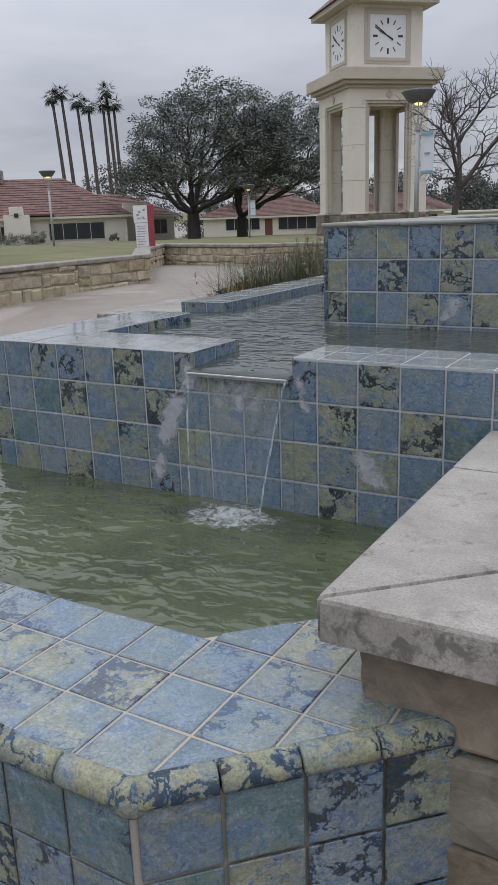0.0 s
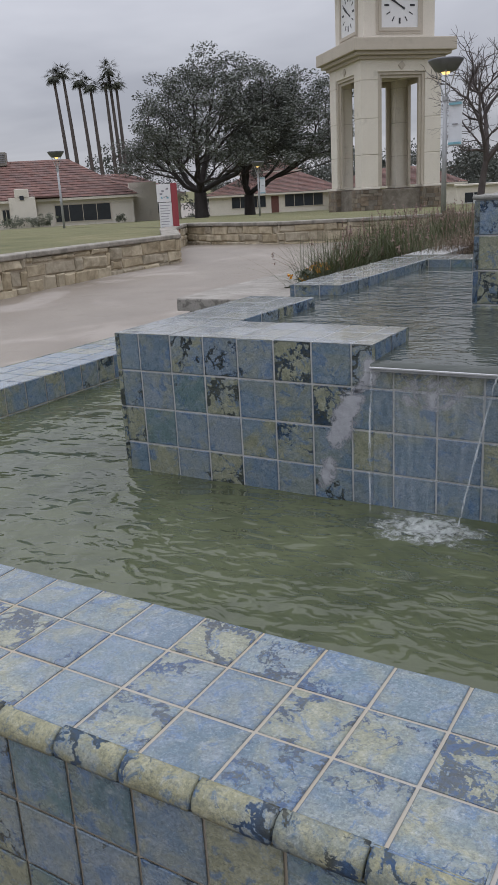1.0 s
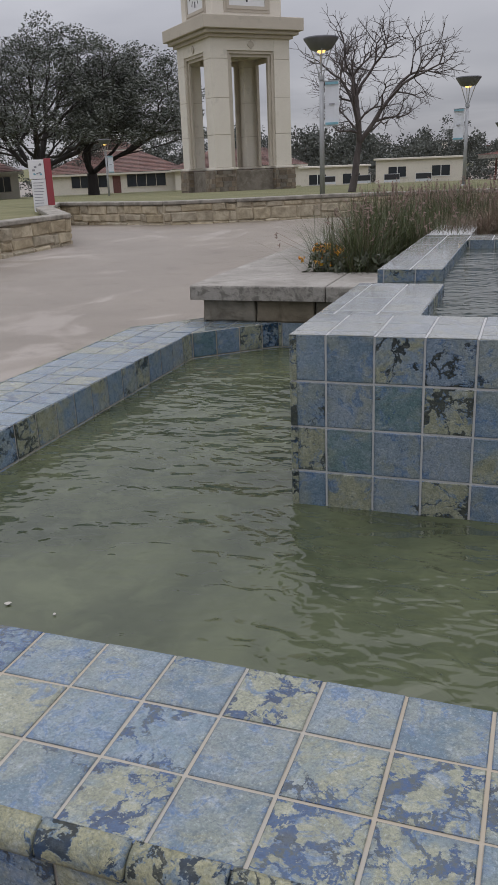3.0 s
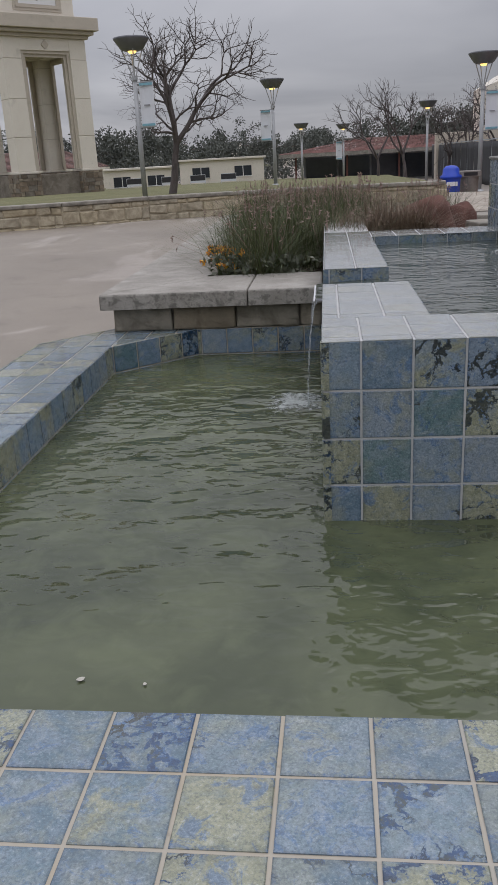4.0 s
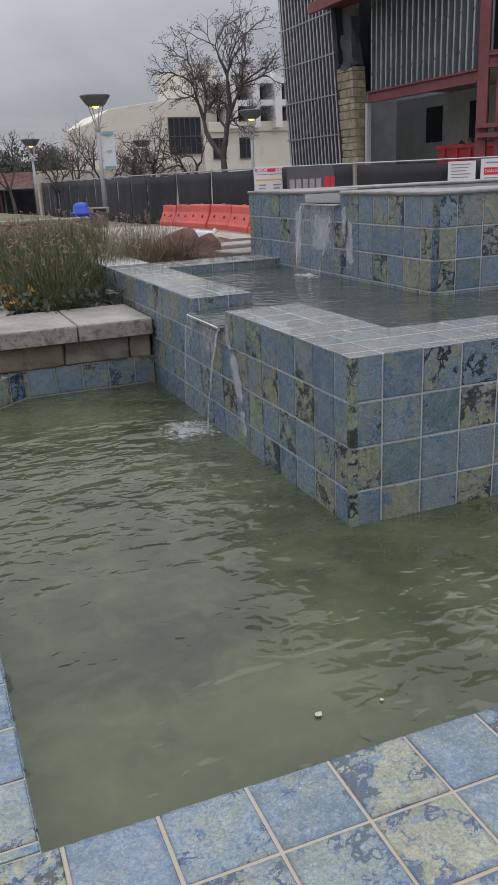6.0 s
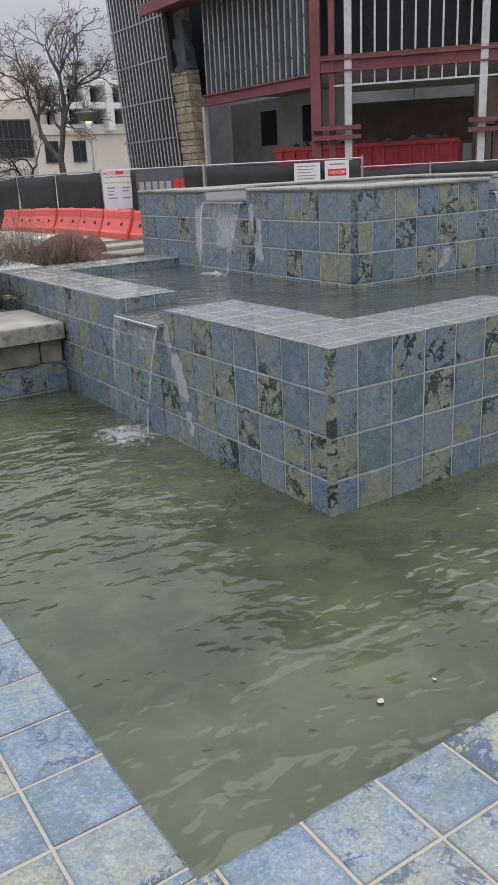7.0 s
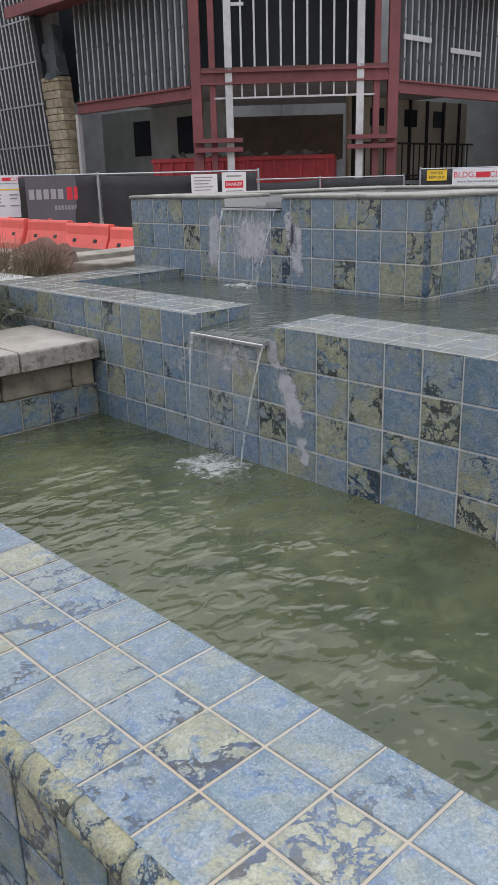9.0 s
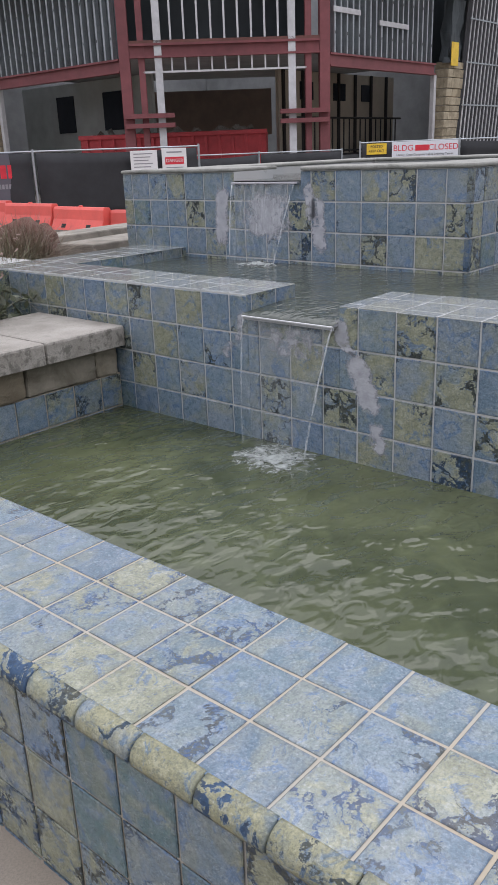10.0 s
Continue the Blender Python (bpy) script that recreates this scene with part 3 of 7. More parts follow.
lawn_sheet("lawn", [(-7.7, 2.9), (-7.85, 7.0), (-7.95, 9.2), (-7.85, 11.35), (-10.1, 14.5), (-11.5, 17.0)], [(-90, 10), (-90, 50), (-88, 65), (-86, 72), (-84, 76), (-82, 80)], "worn green winter lawn behind a low stone wall")
lawn_sheet("lawn", [(-11.5, 17.15), (-7.6, 15.95), (-6.0, 16.5), (-4.25, 17.55), (-2.2, 18.05), (0.2, 18.15), (2.7, 17.85)], [(-82, 80), (-60, 100), (-45, 105), (-28, 105), (-12, 100), (0, 75), (4, 52)], "worn green winter lawn round the clock tower")


def low_wall(points, label):
    """A low garden wall: mortar core, rubble stones as pieces, and a concrete coping in lengths."""
    root = thing("garden_wall", Matrix(), label, "stone wall", "low stone walls round the lawn", "structure")
    core, z_top = bmesh.new(), 0.66
    rng = random.Random(int(points[0][0] * 10))
    stones = []
    for (x0, y0), (x1, y1) in zip(points, points[1:]):
        length = math.hypot(x1 - x0, y1 - y0)
        yaw = math.atan2(y1 - y0, x1 - x0)
        m = Matrix.Translation((x0, y0, 0)) @ Matrix.Rotation(yaw, 4, "Z")
        add_box(core, -0.02, -0.0, -0.1, length + 0.02, 0.28, z_top - 0.01, m=m)
        # coping
        n = max(1, round(length / 1.5))
        for k in range(n):
            a, b = length * k / n + 0.006, length * (k + 1) / n - 0.006
            bm = boxes((a, -0.06, z_top, b, 0.34, z_top + 0.085), bevel=0.02, m=m)
            rough_up(bm, 0.008, 3.0, k)
            part("coping_stone", bm, M["cap_old"], root)
        # face stones in uneven courses
        z = 0.05
        while z < z_top - 0.03:
            h = min(rng.uniform(0.11, 0.30), z_top - z)
            if z_top - z - h < 0.09:
                h = z_top - z
            u = rng.uniform(-0.2, 0.0)
            while u < length:
                w = rng.uniform(0.16, 0.75)
                a, b = max(0.0, u) + 0.004, min(length, u + w) - 0.004
                if b - a > 0.05:
                    stones.append((m, a, b, z + 0.004, z + h - 0.004, rng.random()))
                u += w
            z += h
    part("core", core, M["mortar_pale"], root)
    for m, a, b, z0, z1, r in stones:
        bm = boxes((a, -0.020 - 0.03 * r, z0, b, 0.02, z1))
        es = [e for e in bm.edges if all(v.co.y < -0.02 for v in e.verts)]
        bmesh.ops.bevel(bm, geom=es, offset=0.028, segments=1, affect="EDGES")
        rough_up(bm, 0.045, 3.2, r * 40)
        rough_up(bm, 0.014, 9.0, r * 70)
        ob = part("stone", bm, M["lawn_stone"], root)
        ob.matrix_basis = m
    return root


low_wall(WALL_A, "low curving wall of cream rubble stone with a grey coping")
low_wall(WALL_B, "long low wall of cream rubble stone with a grey coping")


# ---- the two planters that flank the basin, mirrored about the fountain's diagonal ----
def swap(p):
    return (p[1], p[0])


def rough_block(dims, seed):
    """A rock-faced block with worn corners."""
    bm = boxes(dims, bevel=0.012)
    bmesh.ops.subdivide_edges(bm, edges=[ed for ed in bm.edges if ed.calc_length() > 0.06], cuts=5, use_grid_fill=True)
    rough_up(bm, 0.010, 9.0, seed)
    rough_up(bm, 0.004, 38.0, seed + 3.0)
    return bm


def planter(mirrored, label):
    root = thing("planter", pose(-0.03, 0.03, 0) if mirrored else Matrix(), label, "planter", "stone planters beside the fountain", "structure")

    def rect(x0, y0, x1, y1):
        return (y0, x0, y1, x1) if mirrored else (x0, y0, x1, y1)

    # body of the seat wall
    core = bmesh.new()
    for x0, y0, x1, y1 in ((-1.24, 2.42, -0.012, 2.90), (-1.24, 2.90, -0.80, 8.4)):
        a, b, c, d = rect(x0, y0, x1, y1)
        add_box(core, a, b, -0.1, c, d, 0.664)
    part("core", core, M["mortar"], root)
    # coping slabs, mitred at the corner
    g = 0.0025
    slabs = [[(-1.345 + 2 * g, 2.325), (-0.452, 2.325), (-0.452, 2.985), (-0.72 + g, 2.985 - g)], [(-0.447, 2.325), (-0.012, 2.325), (-0.012, 2.985), (-0.447, 2.985)],
             [(-1.345, 2.325 + 2 * g), (-0.72 - g, 2.985 + g), (-0.72, 3.50), (-1.345, 3.44)]]
    y = 3.445
    while y < 8.3:
        slabs.append([(-1.345, y), (-0.72, y + 0.06), (-0.72, y + 0.855), (-1.345, y + 0.795)])
        y += 0.80
    for k, sl in enumerate(slabs):
        poly = [swap(p) for p in sl][::-1] if mirrored else sl
        bm = prism(poly, 0.664, 0.757, 0.012)
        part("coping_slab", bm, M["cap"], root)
    # stone blocks of the faces
    rng = random.Random(5 + mirrored)
    for z0, z1 in ((0.522, 0.660),):
        u = -1.275
        while u < -0.02:
            w = rng.uniform(0.26, 0.42)
            e = min(u + w, -0.014)
            a, b, c, d = rect(u + 0.004, 2.395 - rng.uniform(0, 0.012), e - 0.004, 2.44)
            bm = rough_block((a, b, z0, c, d, z1), u)
            part("stone_block", bm, M["planter_stone"], root)
            u += w
    for k, (z0, z1) in enumerate(((0.02, 0.24), (0.245, 0.45), (0.455, 0.660))):
        u = 2.395
        while u < 8.4:
            w = rng.uniform(0.35, 0.6)
            e = min(u + w, 8.42)
            a, b, c, d = rect(-1.275 - rng.uniform(0, 0.012), u + 0.004, -1.22, e - 0.004)
            bm = rough_block((a, b, z0, c, d, z1), u + k)
            part("stone_block", bm, M["planter_stone"], root)
            u += w
    return root


planter(False, "stone planter with pale concrete coping, full of reeds")
planter(True, "stone planter seat with pale worn concrete coping")

# soil in the beds
tagged(link("planting_bed", boxes((-0.82, 2.88, -0.05, -0.012, 3.45, 0.66), (-0.82, 3.45, -0.05, 3.6, 8.4, 0.70)), M["soil"]), "dark soil in the planting bed", "soil", kind="structure")
tagged(link("planting_bed", boxes((2.88, -0.82, -0.05, 3.45, -0.012, 0.66), (3.45, -0.82, -0.05, 8.4, -0.012, 0.66)), M["soil"]), "dark soil in the planting bed", "soil", kind="structure")


# ---- clock tower on the lawn ----
def clock_tower():
    W, PIER = 4.12, 0.85
    root = thing("clock_tower", pose(-17.7, 45.5, -0.39, 0, 0, 45) @ Matrix.Diagonal((1.268, 1.268, 1.287, 1)), "cream stucco clock tower on a brown stone base", "clock tower")
    z0, z1, z2 = 1.30, 6.44, 6.95
    # stone plinths
    for x in (0, W - PIER):
        for y in (0, W - PIER):
            o = 0.12
            bm = boxes((x - o, y - o, -0.3, x + PIER + o, y + PIER + o, z0), bevel=0.03)
            plinth = part("stone_plinth", bm, M["mortar"], root, "plinth of brown ledge stone")
            rng = random.Random(int(x * 3 + y))
            bm = bmesh.new()
            for side in range(4):
                c = Vector((x + PIER / 2, y + PIER / 2, 0))
                rot = Matrix.Translation(c) @ Matrix.Rotation(side * math.pi / 2, 4, "Z")
                hw = PIER / 2 + o
                z = 0.1
                while z < z0 - 0.02:
                    h = min(rng.uniform(0.12, 0.26), z0 - z)
                    u = -hw - rng.uniform(0, 0.2)
                    while u < hw:
                        w = rng.uniform(0.22, 0.55)
                        a, b = max(u, -hw) + 0.01, min(u + w, hw) - 0.01
                        if b - a > 0.05:
                            add_box(bm, a, -hw - rng.uniform(0.015, 0.05), z + 0.008, b, -hw + 0.02, z + h - 0.008, m=rot)
                        u += w
                    z += h
            tagged(part("ledge_stone", bm, M["tower_stone"], root), kind="stuff")
            # moulding and pier
            part("base_moulding", boxes((x - 0.07, y - 0.07, z0, x + PIER + 0.07, y + PIER + 0.07, z0 + 0.10), bevel=0.02), M["cream"], root)
            levels = [z0 + 0.10, 2.85, 4.45, z1 - 0.35]
            pier = part("pier", boxes((x + 0.02, y + 0.02, z0 + 0.05, x + PIER - 0.02, y + PIER - 0.02, z1)), M["cream_dark"], root)
            for a, b in list(zip(levels, levels[1:])) + [(levels[-1], z2 + 0.012)]:
                part("stucco_panel", boxes((x, y, a + 0.012, x + PIER, y + PIER, b - 0.012), bevel=0.012), M["cream"], pier)
    # low sills between the plinths, frames round the openings, lintels
    o = W - PIER
    for side in range(4):
        m = Matrix.Translation((W / 2, W / 2, 0)) @ Matrix.Rotation(side * math.pi / 2, 4, "Z") @ Matrix.Translation((-W / 2, -W / 2, 0))
        part("plinth_wall", boxes((PIER + 0.13, 0.12, -0.3, o - 0.13, 0.5, z0 - 0.06), bevel=0.02, m=m), M["tower_stone"], root)
        part("lintel", boxes((PIER - 0.001, 0.012, z1, o + 0.001, PIER, z2), m=m), M["cream"], root)
        bm = bmesh.new()
        for k, (d, t) in enumerate(((0.07, 0.13), (0.16, 0.13))):
            i = 0.13 * k
            add_box(bm, PIER + i, d, z0 + 0.1, PIER + i + t, d + 0.12, z1 - i, m=m)
            add_box(bm, o - i - t, d, z0 + 0.1, o - i, d + 0.12, z1 - i, m=m)
            add_box(bm, PIER + i, d + 0.002, z1 - i - t, o - i, d + 0.118, z1 - i - 0.002, m=m)
        part("opening_frame", bm, M["cream_dark"], root, "tan stepped frame")
        # small diamond ornament
        bm = boxes((-0.14, -0.03, -0.14, 0.14, 0.0, 0.14), bevel=0.02, m=m @ Matrix.Translation((W / 2, 0.0, 6.68)) @ Matrix.Rotation(math.pi / 4, 4, "Y"))
        part("ornament", bm, M["cream_dark"], root)
    part("ceiling", boxes((PIER, PIER, z1 + 0.02, o, o, z1 + 0.2)), M["cream_dark"], root)
    # cornice, in three steps
    for ov, a, b in ((0.14, 6.95, 7.10), (0.34, 7.10, 7.26), (0.52, 7.26, 7.80)):
        part("cornice_course", boxes((-ov, -ov, a + 0.002, W + ov, W + ov, b), bevel=0.03), M["cream_dark"], root, "tan stepped cornice")
    # clock storey
    c = 0.26
    part("clock_storey", boxes((c, c, 7.80, W - c, W - c, 10.55), bevel=0.02), M["cream"], root)
    for side in range(4):
        m = Matrix.Translation((W / 2, W / 2, 0)) @ Matrix.Rotation(side * math.pi / 2, 4, "Z") @ Matrix.Translation((0, -W / 2 + c, 9.22))
        dial = part("clock_face", boxes((-0.92, -0.02, -0.92, 0.92, 0.02, 0.92), m=m), M["white"], root, "square white dial")
        bm = bmesh.new()
        for a, b, t, y in ((0.92, 1.06, 0, -0.06), (1.06, 1.18, 0, -0.03)):
            for x0, q0, x1, q1 in ((-b, -b, -a, b), (a, -b, b, b), (-a, a, a, b), (-a, -b, a, -a)):
                add_box(bm, x0, y, q0, x1, 0.02, q1, m=m)
        part("dial_frame", bm, M["cream_dark"], root)
        for k in range(12):
            w, r0, r1 = (0.045, 0.52, 0.76) if k % 3 == 0 else (0.022, 0.54, 0.76)
            part("hour_mark", boxes((-w, -0.032, r0, w, -0.018, r1), m=m @ Matrix.Rotation(k * TAU / 12, 4, "Y")), M["ink_black"], dial)
        for name, a, ln, w in (("hour_hand", -62.0, 0.52, 0.028), ("minute_hand", -54.0, 0.80, 0.020)):
            part(name, boxes((-w, -0.044, -0.30, w, -0.034, ln), m=m @ Matrix.Rotation(radians(a), 4, "Y")), M["ink_black"], dial)
    # roof
    bm = bmesh.new()
    add_box(bm, -0.30, -0.30, 10.55, W + 0.30, W + 0.30, 10.78, 0.02)
    part("eave", bm, M["cream_dark"], root)
    bm = bmesh.new()
    vs = [bm.verts.new(v) for v in ((-0.42, -0.42, 10.79), (W + 0.42, -0.42, 10.79), (W + 0.42, W + 0.42, 10.79), (-0.42, W + 0.42, 10.79), (W / 2, W / 2, 12.8))]
    for f in ((0, 1, 4), (1, 2, 4), (2, 3, 4), (3, 0, 4), (3, 2, 1, 0)):
        bm.faces.new([vs[i] for i in f])
    part("roof", bm, M["roof_tile"], root)


clock_tower()


# ---- campus houses beyond the lawn ----
def hip_roof(x0, y0, x1, y1, z0, z1, over):
    """A hipped roof in rows of clay tiles (courses as ridges), and its fascia."""
    x0, y0, x1, y1 = x0 - over, y0 - over, x1 + over, y1 + over
    d = (y1 - y0) / 2
    verts, faces = [], []

    def slab(a, b, c, d4):
        n = len(verts)
        verts.extend([a, b, c, d4])
        faces.append((n, n + 1, n + 2, n + 3))

    rows = 16
    for k in range(rows):
        t0, t1 = k / rows, (k + 1) / rows
        lift = 0.05
        za, zb = z0 + (z1 - z0) * t0 + lift, z0 + (z1 - z0) * t1 + lift * 0.2
        a0, a1 = d * t0, d * t1
        n = max(3, int((x1 - x0) / 0.9))
        for (fx0, fx1, fy) in ((x0, x1, y0), (x0, x1, y1)):
            s = 1 if fy == y0 else -1
            for i in range(n):
                u0, u1 = i / n, (i + 1) / n
                lo = lambda u: (fx0 + a0 + (fx1 - fx0 - 2 * a0) * u, fy + s * a0, za)
                hi = lambda u: (fx0 + a1 + (fx1 - fx0 - 2 * a1) * u, fy + s * a1, zb)
                slab(lo(u0), lo(u1), hi(u1), hi(u0))
        m = max(3, int((y1 - y0) / 0.9))
        for (gx, s) in ((x0, 1), (x1, -1)):
            for i in range(m):
                u0, u1 = i / m, (i + 1) / m
                lo = lambda u: (gx + s * a0, y0 + a0 + (y1 - y0 - 2 * a0) * u, za)
                hi = lambda u: (gx + s * a1, y0 + a1 + (y1 - y0 - 2 * a1) * u, zb)
                slab(lo(u0), lo(u1), hi(u1), hi(u0))
    return verts, faces


def house(name, m, blocks, windows, doors, label, gable=None):
    """blocks: (x0, y0, x1, y1, eave, ridge) in the house's frame; y0 is the front."""
    root = thing(name, m, label, "house", "tile-roofed houses beyond the lawn")
    for x0, y0, x1, y1, eave, ridge in blocks:
        part("wall", boxes((x0, y0, -1.2, x1, y1, eave)), M["cream"], root)
        part("fascia", boxes((x0 - 0.55, y0 - 0.55, eave - 0.24, x1 + 0.55, y1 + 0.55, eave - 0.02)), M["cream"], root)
        v, f = hip_roof(x0, y0, x1, y1, eave, ridge, 0.6)
        tagged(raw("roof", v, f, M["roof_tile"], root, "faded red clay tile roof"), kind="stuff")
    for x0, z0, x1, z1, y in windows:
        w = part("window", boxes((x0, y - 0.05, z0, x1, y + 0.02, z1)), M["glass_dark"], root, "dark glazed window")
        part("frame", boxes((x0 - 0.08, y - 0.08, z0 - 0.08, x1 + 0.08, y - 0.03, z0), (x0 - 0.08, y - 0.08, z1, x1 + 0.08, y - 0.03, z1 + 0.08), *[(x0 + (x1 - x0) * k / 4 - 0.03, y - 0.08, z0, x0 + (x1 - x0) * k / 4 + 0.03, y - 0.03, z1) for k in range(5)]), M["cream_dark"], w)
    for x0, z1, x1, y in doors:
        part("door", boxes((x0, y - 0.04, -0.5, x1, y + 0.02, z1)), M["clay"], root, "dark brown door")
    return root


def toward(x, y, z):
    """A pose at x, y whose -y axis faces the plaza."""
    return pose(x, y, z, 0, 0, math.degrees(math.atan2(y + 2.5, x - 1.5)) - 90)


h1 = house("house", toward(-54.0, 60.5, -0.78), [(-17.0, 0.0, 5.5, 12.0, 2.75, 6.6), (-3.0, 5.0, 10.8, 15.0, 2.6, 5.0)],
           [(-2.2, 0.5, 3.2, 2.05, 0.0), (-16.5, 0.7, -14.0, 2.0, 0.0), (-7.2, 0.6, -5.8, 1.9, 0.0), (7.2, 0.7, 10.0, 2.1, 5.0)], [(5.8, 2.1, 6.8, 5.0)],
           "low cream stucco house with a faded red tile roof")
part("porch_gable", prism([(5.4, 3.2), (8.2, 3.2), (8.2, 5.2), (5.4, 5.2)], -0.8, 3.9), M["cream"], h1)
part("porch_wall", prism([(-6.4, -0.95), (-3.9, -0.95), (-3.9, 0.1), (-6.4, 0.1)], -0.8, 3.0, 0.04), M["cream"], h1)
part("porch_parapet", prism([(-5.8, -0.99), (-4.5, -0.99), (-4.5, 0.1), (-5.8, 0.1)], 3.0, 3.75, 0.04), M["cream"], h1)
part("porch_vent", boxes((-5.35, -1.03, 2.75, -4.95, -0.985, 3.15), bevel=0.01), M["glass_dark"], h1)
part("porch_roof", boxes((-3.9, -1.0, 2.85, -1.6, 0.1, 3.05), bevel=0.04), M["roof_tile"], h1)
part("roof_vent", boxes((-9.0, 5.0, 6.2, -6.6, 7.0, 7.5), bevel=0.03), M["cap"], h1)
for k in range(5):
    part("vent_slat", boxes((-8.9, 4.93, 6.5 + 0.18 * k, -6.7, 4.98, 6.58 + 0.18 * k)), M["ink_grey"], h1)
house("house", toward(-51.0, 94.5, -1.0), [(-8.0, 0.0, 9.5, 11.0, 2.3, 5.0), (-4.0, 6.0, 4.0, 14.0, 5.2, 7.2)], [(-5.0, 0.6, -0.5, 2.0, 0.0), (2.0, 0.5, 7.0, 2.0, 0.0)], [(0.2, 1.9, 1.2, 0.0)],
      "cream stucco hall with grey-red hipped roofs behind the trees")
house("house", toward(-35.5, 97.0, -1.2), [(-7.0, 0.0, 9.0, 9.0, 2.6, 4.8)], [(-4.0, 0.6, -1.0, 2.0, 0.0), (4.0, 0.6, 7.0, 2.0, 0.0)], [(1.0, 2.0, 2.0, 0.0)],
      "cream stucco house with a brown tiled roof behind the clock tower")


def trailer(m, w, d, h, label, sign=True):
    root = thing("portable_classroom", m, label, "portable building", "portable classrooms")
    part("wall", boxes((-w / 2, 0, -1.2, w / 2, d, h), bevel=0.03), M["cream"], root)
    part("roof", boxes((-w / 2 - 0.2, -0.25, h, w / 2 + 0.2, d + 0.2, h + 0.18), bevel=0.03), M["cream"], root)
    for k in (-0.25, 0.25):
        win = part("window", boxes((k * w - 0.8, -0.04, h - 1.5, k * w + 0.8, 0.01, h - 0.6)), M["glass_dark"], root)
        part("frame", boxes((k * w - 0.03, -0.06, h - 1.5, k * w + 0.03, -0.04, h - 0.6), (k * w - 0.85, -0.06, h - 1.56, k * w + 0.85, -0.03, h - 1.5)), M["white"], win)
    return root


trailer(toward(-9.7, 76.8, -0.7), 7.9, 4.0, 2.15, "cream portable classroom with two dark windows")
trailer(toward(-17.6, 76.5, -0.9), 6.4, 4.0, 1.9, "white portable classroom on the far lawn")
for k, (x, y) in enumerate(((-12.2, 63.0), (-10.0, 63.4), (-7.6, 63.6), (-14.9, 62.6))):
    s = thing("lawn_sign", toward(x, y, -0.4), "small blue and white sign on the far lawn", "sign", "small lawn signs")
    part("panel", boxes((-0.6, -0.02, 0.25, 0.6, 0.02, 0.85)), M["paper"], s)
    part("stripe", boxes((-0.58, -0.03, 0.42, 0.58, -0.02, 0.82)), M["ink_black"], s)
    for x in (-0.6, 0.56):
        part("leg", boxes((x, -0.01, -0.5, x + 0.04, 0.01, 0.25)), M["galv"], s)


def long_hall():
    root = thing("long_hall", pose(-2.6, 64.5, -0.75, 0, 0, -1), "long low hall with a red roof and dark glass front", "building")
    part("floor_slab", boxes((-0.6, -0.6, -0.6, 34, 12, 0.05)), M["cap"], root)
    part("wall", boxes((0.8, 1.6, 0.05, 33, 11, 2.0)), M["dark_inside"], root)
    for k in range(12):
        part("glass_panel", boxes((1.0 + k * 2.6, 1.50, 0.15, 3.45 + k * 2.6, 1.56, 1.95)), M["glass_dark"], root)
    for k in range(9):
        part("post", boxes((0.2 + k * 4.0, 0.0, 0.05, 0.34 + k * 4.0, 0.14, 2.1)), M["clay"], root)
    part("fascia", boxes((-1.0, -0.9, 2.05, 34.5, -0.7, 2.32)), M["cap"], root)
    v, f = hip_roof(0.0, 0.2, 33.5, 11.5, 2.3, 3.3, 1.1)
    tagged(raw("roof", v, f, M["roof_red"], root, "faded red roof"), kind="stuff")


long_hall()


